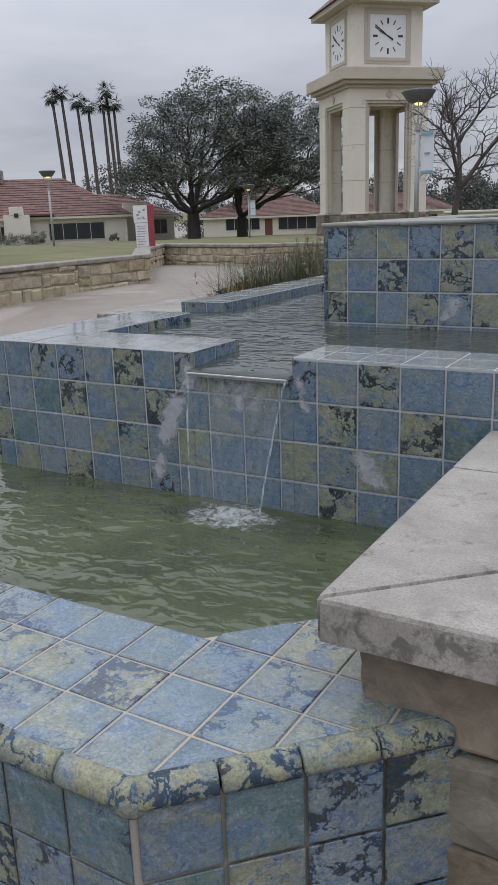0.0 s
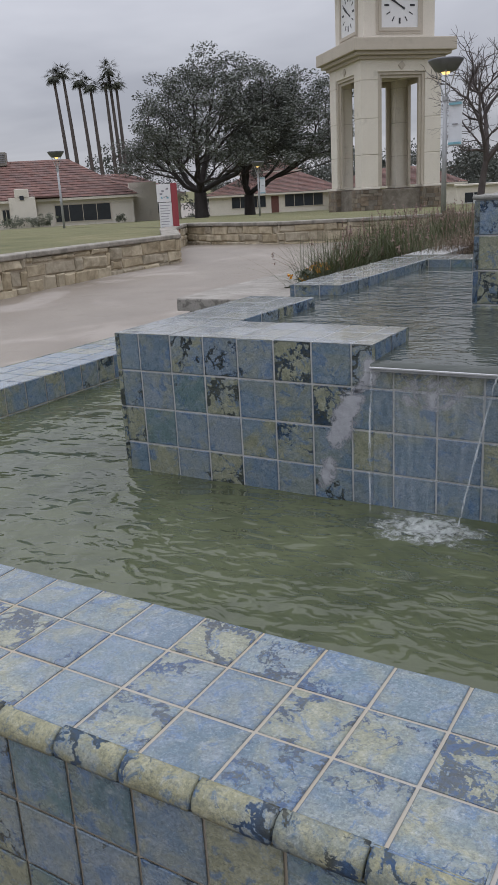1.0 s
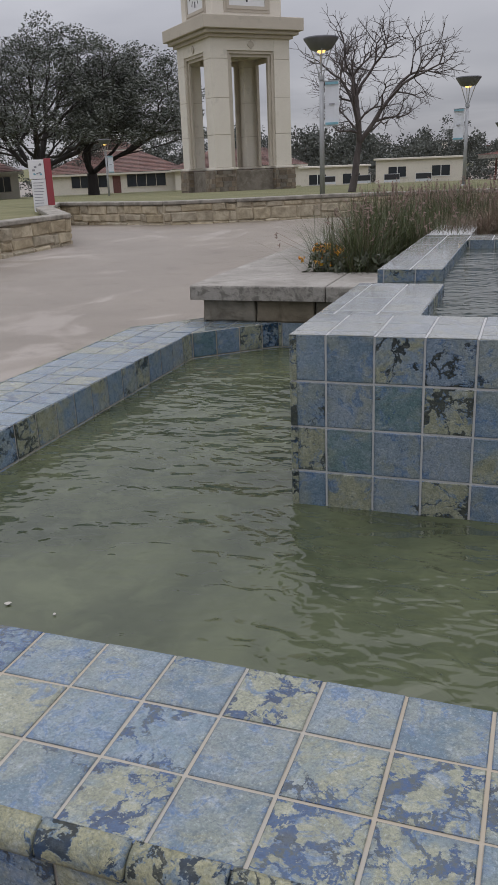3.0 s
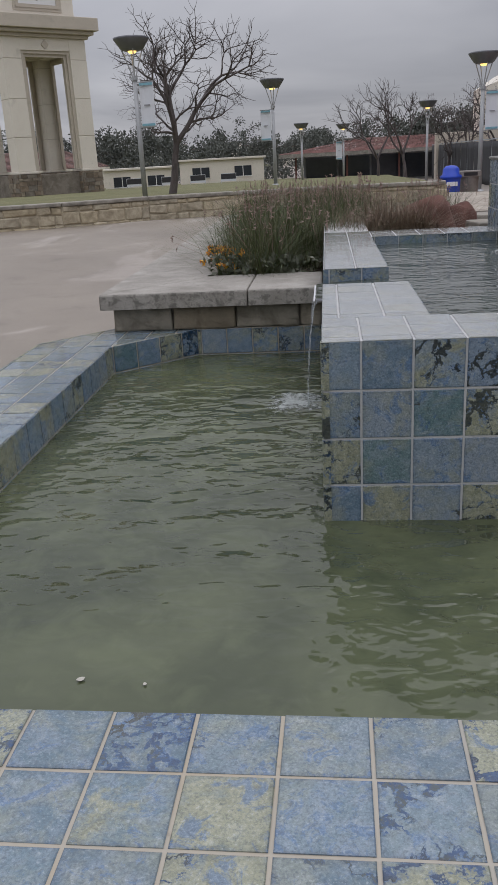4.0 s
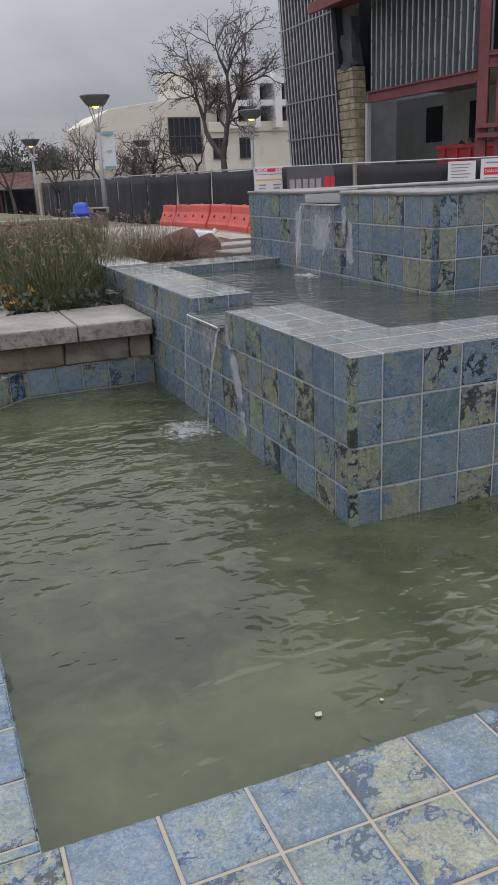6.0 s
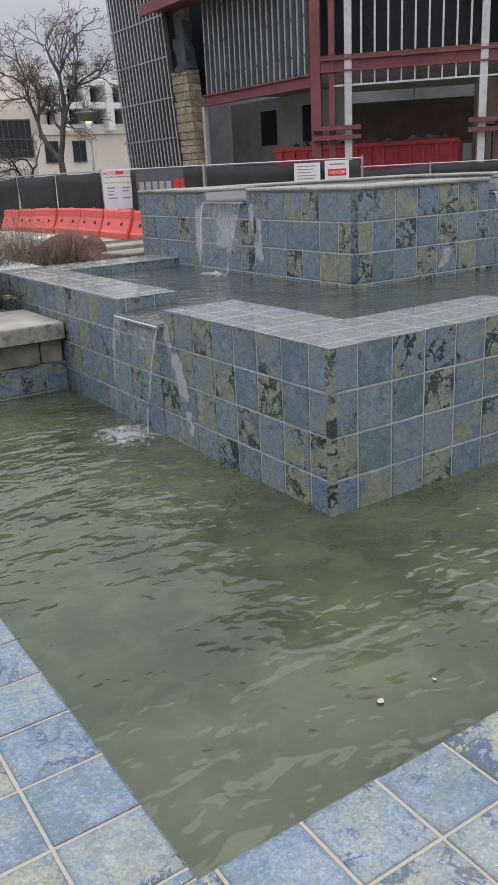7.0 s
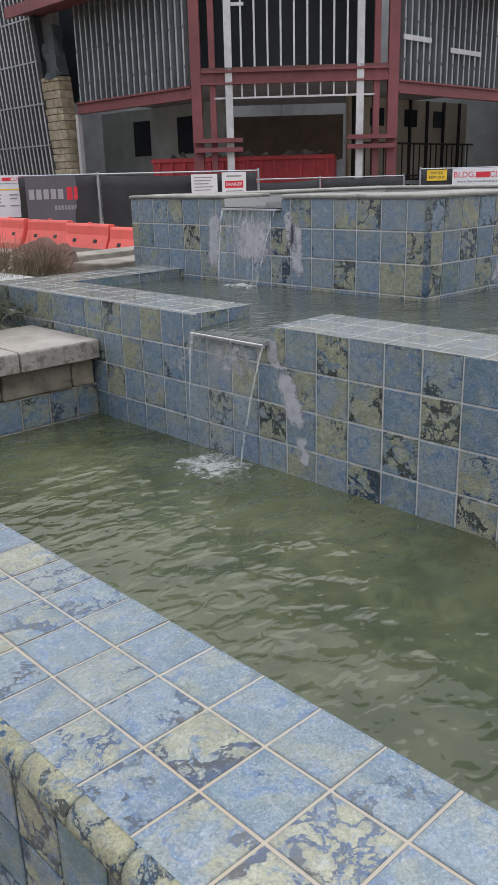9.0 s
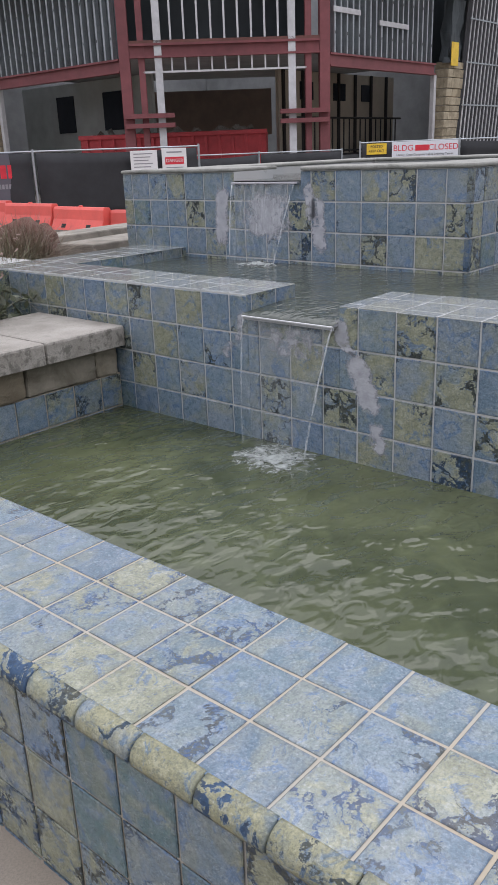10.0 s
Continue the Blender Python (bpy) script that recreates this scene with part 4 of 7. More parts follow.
def concrete_hall():
    """The pale hall behind the bare trees: a sloping wing, a tall blank tower and a lattice of sunshades."""
    root = thing("concrete_hall", pose(0, 57.0, -0.8), "pale concrete hall with a sloping wing and a lattice of sunshades", "building")
    wing = prism([(11.4, 0.0), (19.6, 0.0), (19.6, 7.9), (15.9, 7.5), (12.9, 7.1), (11.4, 6.2)], -9.0, 0.0, 0.03)
    bmesh.ops.rotate(wing, verts=wing.verts, matrix=Matrix.Rotation(math.pi / 2, 3, "X"))
    part("wing", wing, M["cream"], root, "blank wing with a sloping parapet")
    part("plinth", boxes((7.4, -0.9, -0.5, 19.4, -0.02, 3.2), bevel=0.04), M["cream_dark"], root)
    win = part("window", boxes((17.1, -0.08, 4.0, 19.5, 0.04, 6.5)), M["glass_dark"], root, "dark barred window")
    for k in range(7):
        part("bar", boxes((17.1 + 0.4 * k - 0.03, -0.14, 4.0, 17.1 + 0.4 * k + 0.03, -0.08, 6.5)), M["bark"], win)
    for z in (4.0, 5.2, 6.45):
        part("bar", boxes((17.1, -0.16, z - 0.04, 19.5, -0.14, z + 0.04)), M["bark"], win)
    part("wall", boxes((19.62, -0.35, -0.5, 29.0, 9.0, 5.4), bevel=0.04), M["cream"], root)
    part("tower", boxes((18.9, 0.6, 5.0, 21.1, 8.0, 10.1), bevel=0.05), M["cream"], root, "blank pale tower")
    part("upper_storey", boxes((21.2, 1.4, 5.4, 29.0, 9.0, 8.6)), M["glass_dark"], root, "dark recessed glazing")
    part("parapet", boxes((20.0, -0.5, 5.4, 29.0, 0.1, 6.1), bevel=0.04), M["cream"], root)
    for z in (7.1, 8.6):
        part("beam", boxes((20.8, -1.0, z, 29.2, 1.35, z + 0.42), bevel=0.03), M["white"], root, "pale concrete sunshade beam")
    for k in range(5):
        x = 21.5 + k * 1.75
        part("fin", boxes((x, -1.25, 5.6, x + 0.55, 1.3, 9.4), bevel=0.03), M["white"], root, "pale concrete fin")
    for x in (20.3, 22.4):
        w = part("window", boxes((x, -0.42, 3.6, x + 1.0, -0.33, 5.0)), M["glass_dark"], root)
        part("frame", boxes((x - 0.06, -0.46, 3.54, x + 1.06, -0.42, 3.6), (x + 0.47, -0.46, 3.6, x + 0.53, -0.42, 5.0)), M["bark"], w)
    part("roof", boxes((20.9, 0.0, 9.02, 29.4, 9.2, 9.3), bevel=0.03), M["cap"], root)


concrete_hall()


# low shrubs along the first house
def shrub(x, y, z, w, h, seed):
    rng = random.Random(seed)
    root = thing("shrub", pose(x, y, z), "low ragged shrub along the house wall", "shrub", "shrubs by the house")
    tips = [(Vector((rng.gauss(0, w * 0.4), rng.gauss(0, w * 0.3), rng.uniform(0.1, h))), None) for _ in range(16)]
    v, f = shrub_leaves(rng, tips, 40, w * 0.13, 0.055)
    tagged(raw("foliage", v, f, M["bed_leaf"], root), kind="stuff")


def shrub_leaves(rng, tips, count, radius, size):
    verts, faces = [], []
    for p, d in tips:
        for _ in range(count):
            c = p + Vector((rng.gauss(0, radius), rng.gauss(0, radius), rng.gauss(0, radius * 0.7)))
            c.z = max(c.z, 0.02)
            a = Vector((rng.gauss(0, 1), rng.gauss(0, 1), rng.gauss(0, 0.7))).normalized() * size * rng.uniform(0.7, 1.4)
            b = a.orthogonal() * 0.55
            n = len(verts)
            verts += [c + a, c + b, c - a, c - b]
            faces.append((n, n + 1, n + 2, n + 3))
    return verts, faces


for k, (x, w, h) in enumerate(((-5.6, 1.5, 1.0), (-4.2, 1.2, 0.8), (-2.9, 0.9, 1.1), (-7.4, 1.4, 0.9), (3.9, 0.8, 0.7))):
    p = h1.matrix_world @ Vector((x, -1.9, 0.0))
    shrub(p.x, p.y, -0.55, w, h, 300 + k)


# ---- trees ----
def grow(rng, bm, tips, p, d, length, radius, level, spec):
    """One branch in bent, tapering lengths, then its forks."""
    segs = spec["segs"][min(level, len(spec["segs"]) - 1)]
    sides = 8 if level == 0 else 6 if level == 1 else 4 if level < 4 else 3
    for k in range(segs):
        bend = spec["bend"] * (0.5 + 0.5 * min(level, 3))
        nd = (d + Vector((rng.gauss(0, bend), rng.gauss(0, bend), rng.gauss(0, bend) + spec["rise"] * (0.3 if level else 0)))).normalized()
        q = p + nd * (length / segs)
        r1 = radius * (1 - 0.38 * (k + 1) / segs)
        add_tube(bm, p, q, radius * (1 - 0.38 * k / segs), r1, sides, caps=False)
        p, d = q, nd
        if level >= spec["side_from"] and level < spec["levels"] and rng.random() < spec["side"]:
            a = d.orthogonal().normalized()
            a.rotate(Matrix.Rotation(rng.uniform(0, TAU), 3, d))
            grow(rng, bm, tips, p, (d + a * rng.uniform(0.6, 1.2)).normalized(), length * rng.uniform(0.4, 0.65), r1 * 0.55, level + 1 + (rng.random() < 0.4), spec)
    if level >= spec["levels"]:
        tips.append((p.copy(), d.copy()))
        return
    n = rng.choice(spec["forks"][min(level, len(spec["forks"]) - 1)])
    turn = rng.uniform(0, TAU)
    for i in range(n):
        a = d.orthogonal().normalized()
        a.rotate(Matrix.Rotation(turn + TAU * i / n + rng.gauss(0, 0.3), 3, d))
        k = spec["open"][min(level, len(spec["open"]) - 1)] * rng.uniform(0.7, 1.3)
        nd = (d + a * k + Vector((0, 0, spec["lift"]))).normalized()
        grow(rng, bm, tips, p, nd, length * spec["shrink"] * rng.uniform(0.8, 1.2), radius * 0.62 * (0.85 if n > 3 else 1), level + 1, spec)


def leaf_cloud(rng, tips, count, radius, size, thin=1.0):
    verts, faces = [], []
    for p, d in tips:
        for _ in range(count):
            o = Vector((rng.gauss(0, 1), rng.gauss(0, 1), rng.gauss(0, 0.7)))
            if o.length > 1.7:
                o *= 1.7 / o.length * rng.uniform(0.6, 1.0)
            c = p + o * radius
            s = size * rng.uniform(0.6, 1.4)
            a = Vector((rng.gauss(0, 1), rng.gauss(0, 1), rng.gauss(0, 0.7))).normalized()
            b = a.orthogonal().normalized()
            b.rotate(Matrix.Rotation(rng.uniform(0, TAU), 3, a))
            e = a.cross(b)
            n = len(verts)
            verts += [c + b * s, c + e * s * 0.55 * thin, c - b * s, c - e * s * 0.55 * thin]
            faces.append((n, n + 1, n + 2, n + 3))
    return verts, faces


def add_stem(rng, stem, boughs, count):
    """Moves the first tubes, the bare stem, out of the branches' mesh."""
    boughs.verts.ensure_lookup_table()
    low = boughs.verts[:count]
    twin = {v: stem.verts.new(v.co) for v in low}
    for f in {f for v in low for f in v.link_faces}:
        stem.faces.new([twin[v] for v in f.verts])
    bmesh.ops.delete(boughs, geom=low, context="VERTS")


BARE = dict(segs=(4, 4, 3, 3, 3, 2), bend=0.10, rise=0.06, side=0.42, side_from=2, levels=5, forks=((3,), (2, 3), (2, 3), (2, 3), (2,)), open=(0.75, 0.62, 0.6, 0.6, 0.6), lift=0.10, shrink=0.70)


def bare_tree(x, y, z, length, radius, seed, label, spec=BARE, lean=(0, 0, 1), material="bark", fuzz=0, haze="fuzz"):
    rng = random.Random(seed)
    root = thing("bare_tree", pose(x, y, z), label, "tree", "bare winter trees")
    bm, tips = bmesh.new(), []
    grow(rng, bm, tips, Vector((0, 0, -0.3)), Vector(lean).normalized(), length, radius, 0, spec)
    # the stem, and the crown of branches above its first fork
    fork = (4 if spec["segs"][0] == 4 else 3) * 8 * 2
    stem, boughs = bmesh.new(), bm
    add_stem(rng, stem, boughs, fork)
    part("trunk", stem, M[material], root, smooth=True)
    tagged(part("crown", boughs, M[material], root, smooth=True), kind="stuff")
    if fuzz:
        v, f = leaf_cloud(rng, tips, fuzz, 0.10, 0.045, 0.6)
        tagged(raw("twig_haze", v, f, M[haze], root), kind="stuff")
    return root


bare_tree(-4.72, 23.0, 0.45, 1.88, 0.14, 6, "leafless spreading tree on the lawn beside a street lamp", dict(BARE, levels=6, side=0.62, side_from=1, shrink=0.70, open=(0.5, 0.5, 0.6, 0.6, 0.65), bend=0.13), lean=(0.16, 0, 1))
bare_tree(11.7, 31.4, -0.1, 2.70, 0.20, 9, "tall leafless tree behind the site fence", dict(BARE, side=0.6, side_from=2, levels=6, forks=((3,), (3,), (2, 3), (2, 3), (2, 3), (2,)), open=(0.55, 0.55, 0.6, 0.6, 0.6), shrink=0.70), lean=(-0.06, 0.04, 1), fuzz=7)
bare_tree(4.5, 45.5, -0.45, 2.0, 0.12, 12, "small leafless tree by the red-roofed hall")
bare_tree(3.2, 50.0, -0.55, 1.9, 0.12, 15, "small leafless tree by the red-roofed hall")
bare_tree(7.3, 42.5, -0.4, 1.6, 0.10, 21, "low leafless tree tangled with its neighbours", dict(BARE, side=0.6), fuzz=1)
bare_tree(9.0, 43.2, -0.4, 1.8, 0.12, 25, "low leafless tree tangled with its neighbours", dict(BARE, side=0.6), fuzz=1)
bare_tree(12.4, 38.0, -0.3, 1.7, 0.14, 28, "gnarled leafless tree beside the concrete hall", dict(BARE, side=0.5, bend=0.2), fuzz=1)

TANGLE = dict(BARE, side=0.65, side_from=1, bend=0.17)
bare_tree(8.4, 37.0, -0.3, 1.45, 0.10, 41, "low leafless tree tangled with its neighbours", TANGLE, lean=(0.1, 0, 1), fuzz=2)
bare_tree(11.3, 41.0, -0.4, 1.75, 0.12, 44, "low leafless tree tangled with its neighbours", TANGLE, lean=(-0.1, 0, 1), fuzz=2)
bare_tree(7.0, 47.0, -0.5, 1.70, 0.11, 47, "low leafless tree tangled with its neighbours", TANGLE, fuzz=2)
bare_tree(10.2, 37.0, -0.3, 1.55, 0.13, 33, "small dark tree with a few tattered leaves", dict(BARE, side=0.55, bend=0.16, levels=4), lean=(-0.25, 0, 1), material="bark_dark", fuzz=9, haze="palm")

def ficus(x, y, z, fork, radius, seed, label, centre, spread, top, skirt, clumps):
    """Evergreen with a domed crown: limbs fan out from a short trunk to the clumps of leaves that make the dome."""
    rng = random.Random(seed)
    root = thing("evergreen_tree", pose(x, y, z), label, "tree", "great evergreen trees")
    # clumps, most of them in the outer shell; the underside rises towards the trunk
    heads = []
    while len(heads) < clumps:
        u = Vector((rng.gauss(0, 1), rng.gauss(0, 1), abs(rng.gauss(0, 0.9)) - 0.05)).normalized()
        u *= rng.uniform(0.35, 1.0) ** 0.45 * rng.uniform(0.93, 1.05)
        flat = math.hypot(u.x, u.y)
        low = skirt + (top - skirt) * 0.28 * (1 - flat ** 2)
        p = Vector((centre[0] + u.x * spread, centre[1] + u.y * spread, skirt + (top - skirt) * max(u.z, 0.0)))
        if p.z > low and all((p - q).length > 0.72 for q in heads):
            heads.append(p)
    # every clump is joined to the wood that is already there, inner ones first
    knot = Vector((0.0, 0.0, fork))
    nodes, parent, span = [knot], [-1], [0.0]
    heads.sort(key=lambda p: (p - knot).length)
    ends = []
    for p in heads:
        best = min(range(len(nodes)), key=lambda i: (nodes[i] - p).length + 0.72 * span[i] + (3.0 if nodes[i].z > p.z + 0.4 else 0.0))
        start = nodes[best]
        steps = max(2, int((p - start).length / 0.9))
        out = Vector((p.x - start.x, p.y - start.y, 0)) * 0.10
        last = best
        for k in range(1, steps + 1):
            f = k / steps
            q = start.lerp(p, f) + out * math.sin(math.pi * f) + Vector((rng.gauss(0, 0.16), rng.gauss(0, 0.16), rng.gauss(0, 0.12))) * (k < steps)
            nodes.append(q)
            parent.append(last)
            span.append(span[last] + (q - nodes[last]).length)
            last = len(nodes) - 1
        ends.append(last)
    load = [0] * len(nodes)
    for i in ends:
        while i >= 0:
            load[i] += 1
            i = parent[i]
    trunk, wood = bmesh.new(), bmesh.new()
    thick = [min(radius * 0.60, 0.027 * n ** 0.56) for n in load]
    for k in range(4):
        a, b = k / 4, (k + 1) / 4
        add_tube(trunk, Vector((0, 0, -0.5)).lerp(knot, a), Vector((0, 0, -0.5)).lerp(knot, b), radius * (1.35 - 0.40 * a ** 0.5), radius * (1.35 - 0.40 * b ** 0.5), 9, caps=False)
    for i in range(1, len(nodes)):
        j = parent[i]
        add_tube(wood, nodes[j], nodes[i], thick[i] * 1.08 if j == 0 else min(thick[j], thick[i] * 1.25), thick[i], 6 if load[i] > 8 else 4, caps=False)
    part("trunk", trunk, M["bark_dark"], root, smooth=True)
    tagged(part("branchwork", wood, M["bark_dark"], root, smooth=True), kind="stuff")
    verts, faces = [], []
    for p in heads:
        size = rng.uniform(0.75, 1.15)
        for _ in range(int(195 * size * size)):
            o = Vector((rng.gauss(0, 1), rng.gauss(0, 1), rng.gauss(0, 1)))
            o *= rng.uniform(0.1, 1.0) ** 0.4 / o.length
            c = p + Vector((o.x * 1.12, o.y * 1.12, o.z * 0.66)) * size
            a = Vector((rng.gauss(0, 0.6), rng.gauss(0, 0.6), 1.0)).normalized()
            b = a.orthogonal().normalized()
            b.rotate(Matrix.Rotation(rng.uniform(0, TAU), 3, a))
            e = a.cross(b)
            s = rng.uniform(0.07, 0.16)
            n = len(verts)
            verts += [c + b * s, c + e * s * 0.55, c - b * s, c - e * s * 0.55]
            faces.append((n, n + 1, n + 2, n + 3))
    tagged(raw("crown", verts, faces, M["ficus"], root), kind="stuff")
    return root


ficus(-43.1, 66.1, -0.85, 2.6, 0.62, 3, "great dark evergreen tree with a domed crown", (2.0, 1.2), 9.4, 15.2, 4.4, 330)
ficus(-40.8, 71.6, -0.9, 2.2, 0.52, 8, "great dark evergreen tree with a spreading crown", (3.9, 2.3), 7.8, 13.5, 4.6, 210)


def palm(x, y, z, h, seed, lean):
    rng = random.Random(seed)
    root = thing("palm_tree", pose(x, y, z), "tall thin fan palm with a ragged crown", "palm tree", "row of tall palms")
    bm = bmesh.new()
    p = Vector((0, 0, -0.5))
    for k in range(8):
        q = Vector((lean * ((k + 1) / 8) ** 1.4, 0, h * (k + 1) / 8))
        add_tube(bm, p, q, 0.30 - 0.018 * k, 0.30 - 0.018 * (k + 1), 8, caps=False)
        p = q
    part("trunk", bm, M["palm_bark"], root, smooth=True)
    verts, faces = [], []
    for k in range(46):
        a, e = rng.uniform(0, TAU), rng.uniform(-0.9, 1.1)
        d = Vector((math.cos(a) * math.cos(e), math.sin(a) * math.cos(e), math.sin(e)))
        side = d.cross(Vector((0, 0, 1))).normalized()
        ln = rng.uniform(1.2, 1.9) * (0.75 if e < -0.3 else 1)
        for j in range(7):
            s = (j - 3) / 3
            tip = p + d * ln * (1 - 0.25 * s * s) + side * s * 0.75 + Vector((0, 0, -0.35 * abs(s) - 0.2))
            b0 = p + d * ln * 0.45
            n = len(verts)
            verts += [b0 + side * (s * 0.16 - 0.06), b0 + side * (s * 0.16 + 0.06), tip]
            faces.append((n, n + 1, n + 2))
    tagged(raw("crown", verts, faces, M["palm"], root), kind="stuff")
    return root


for k, (u, h, lean) in enumerate(((-0.05, 18.0, -1.3), (0.12, 18.4, -1.2), (0.40, 17.4, -1.1), (0.58, 16.8, -0.8), (0.84, 17.0, -0.5), (0.97, 18.6, -0.9), (1.05, 17.0, -0.5))):
    palm(-70.6 + 4.76 * u, 79.3 + 4.1 * u, -1.5, h, 40 + k, lean)


def far_trees(name, spots, label):
    """Woods far off: uneven clumps of leaves."""
    rng = random.Random(77)
    verts, faces = [], []
    for x, y, z, h, w in spots:
        tips = []
        for _ in range(26):
            a, r = rng.uniform(0, TAU), w * math.sqrt(rng.random())
            t = rng.random() ** 0.8
            tips.append((Vector((x + r * math.cos(a) * (1 - 0.5 * t), y + r * math.sin(a) * (1 - 0.5 * t), z + h * t)), None))
        v, f = leaf_cloud(rng, tips, 75, w * 0.17, w * 0.042)
        n = len(verts)
        verts += v
        faces += [tuple(i + n for i in q) for q in f]
    return tagged(raw(name, verts, faces, M["hill_leaf"]), label, "trees", kind="stuff")


rng = random.Random(8)
spots = []
for k in range(46):
    u = k / 45
    spots.append((-130 + 190 * u + rng.gauss(0, 6), 250 + rng.uniform(-30, 40), -3.0, rng.uniform(8, 15), rng.uniform(6, 11)))
for k in range(10):
    spots.append((-66 + 5.5 * k + rng.gauss(0, 1), 108 + rng.gauss(0, 3), -2.0, rng.uniform(4, 8), rng.uniform(3, 5)))
for k in range(9):
    spots.append((-76 + 2.7 * k, 88 + k * 1.2 + rng.gauss(0, 1), -2.0, rng.uniform(8, 11), rng.uniform(2.8, 3.8)))
for k in range(9):
    spots.append((-30 + 4.0 * k + rng.gauss(0, 1), 128 + rng.gauss(0, 4), -2.0, rng.uniform(3.5, 6.0), rng.uniform(3, 4.5)))
far_trees("distant_trees", spots, "dark belt of distant evergreen trees")

# hills with scattered pale houses
hv, hf = [], []
for i in range(41):
    x = -320 + 16 * i
    for j in range(7):
        y = 250 + 45 * j
        z = -3 + 12 * (j / 6) ** 1.2 * (0.7 + 0.5 * noise.noise(Vector((x * 0.008, 1, j * 0.2))))
        hv.append((x, y, z))
for i in range(40):
    for j in range(6):
        a = i * 7 + j
        hf.append((a, a + 7, a + 8, a + 1))
tagged(raw("hillside", hv, hf, M["grass"], smooth=True), "low wooded hillside in the distance", "hillside", kind="structure")
rng = random.Random(31)
for k in range(16):
    x, y = -95 + 9.5 * k + rng.gauss(0, 3), 300 + rng.uniform(-10, 40)
    r = thing("distant_house", pose(x, y, 2.5 + rng.uniform(-2.0, 2.5), 0, 0, rng.uniform(-15, 15)), "pale house far off on the hillside", "house", "distant hillside houses")
    w = rng.uniform(6, 11)
    part("wall", boxes((-w / 2, 0, -5, w / 2, 6, 2.2)), M["white"] if k % 3 else M["cream"], r)
    part("roof", boxes((-w / 2 - 0.5, -0.5, 2.2, w / 2 + 0.5, 6.5, 2.8), bevel=0.2), M["clay"] if k % 2 else M["cap"], r)
    part("window_band", boxes((-w * 0.35, -0.05, 0.4, w * 0.35, 0.0, 1.4)), M["glass_dark"], r)


# ---- street lamps ----
def street_lamp(x, y, z, top, banner, label, yaw=0.0):
    root = thing("street_lamp", pose(x, y, z, 0, 0, yaw), label, "street lamp", "street lamps round the plaza")
    h = top - z
    part("base_cover", lathe([(0.16, -0.3), (0.16, 0.05), (0.10, 0.10)], 14), M["pole"], root)
    part("pole", tubes(((0, 0, 0), (0, 0, h - 1.0), 0.075, 0.06), sides=12), M["pole"], root, smooth=True)
    part("collar", lathe([(0.085, h - 1.06), (0.085, h - 0.96)], 12), M["pole"], root)
    for a in range(4):
        c, s = math.cos(a * TAU / 4 + 0.4), math.sin(a * TAU / 4 + 0.4)
        part("arm", tubes(((0.03 * c, 0.03 * s, h - 1.0), (0.27 * c, 0.27 * s, h - 0.30), 0.018, 0.016), sides=6), M["pole"], root)
    shade = part("shade", lathe([(0.20, h - 0.34), (0.30, h - 0.30), (0.47, h - 0.06), (0.48, h - 0.02), (0.40, h)], 24), M["lamp_shade"], root, "grey bowl shade", True)
    part("lens", lathe([(0.03, h - 0.40), (0.09, h - 0.385), (0.12, h - 0.338)], 16), M["amber"], shade, "amber glowing lens", True)
    if banner:
        s = banner
        for zz in (h - 1.10, h - 2.24):
            part("bracket", tubes(((0, 0, zz), (s * 0.52, 0, zz), 0.012, 0.012), sides=6), M["pole"], root)
        verts, faces = [], []
        for i in range(9):
            t = i / 8
            for j in range(4):
                verts.append((s * (0.10 + 0.40 * j / 3), 0.02 * math.sin(3 * t + j), h - 1.11 - 1.12 * t))
        for i in range(8):
            for j in range(3):
                a = i * 4 + j
                faces.append((a, a + 1, a + 5, a + 4))
        cloth = raw("banner", verts, faces, M["paper"], root, "pale grey banner with blue ends")
        so = cloth.modifiers.new("thick", "SOLIDIFY")
        so.thickness = 0.006
        for z0, z1, mt in ((h - 1.19, h - 1.13, "ink_blue"), (h - 2.21, h - 2.15, "ink_blue"), (h - 1.70, h - 1.67, "ink_grey")):
            a, b = sorted((s * 0.12, s * 0.48))
            w = 0.0 if mt == "ink_blue" else 0.10
            part("print", boxes((a + w, -0.045, z0, b - w, -0.024, z1)), M[mt], cloth)
    return root


street_lamp(-5.05, 20.9, 0.50, 4.66, 1, "grey street lamp with an amber light and a pale banner", -5)
street_lamp(-2.0, 31.55, 0.35, 4.32, -1, "grey street lamp with an amber light and a pale banner", -5)
street_lamp(-1.5, 52.5, -0.15, 3.40, 0, "grey street lamp on the far walk")
street_lamp(4.88, 25.15, 0.05, 4.15, 1, "grey street lamp with an amber light and a pale banner", -10)
street_lamp(5.2, 42.3, -0.3, 3.75, 0, "grey street lamp on the far walk")
street_lamp(11.85, 29.05, -0.05, 3.95, 0, "grey street lamp with an amber light behind the site fence")
street_lamp(10.7, 41.1, -0.3, 3.5, 0, "grey street lamp behind the site fence")
street_lamp(-31.4, 33.8, -0.1, 4.3, 0, "grey street lamp by the far houses")
street_lamp(-28.1, 51.1, -0.3, 3.6, 1, "grey street lamp with a pale banner under the trees", 20)
street_lamp(1.2, 55.0, -0.5, 3.3, -1, "grey street lamp on the far walk")


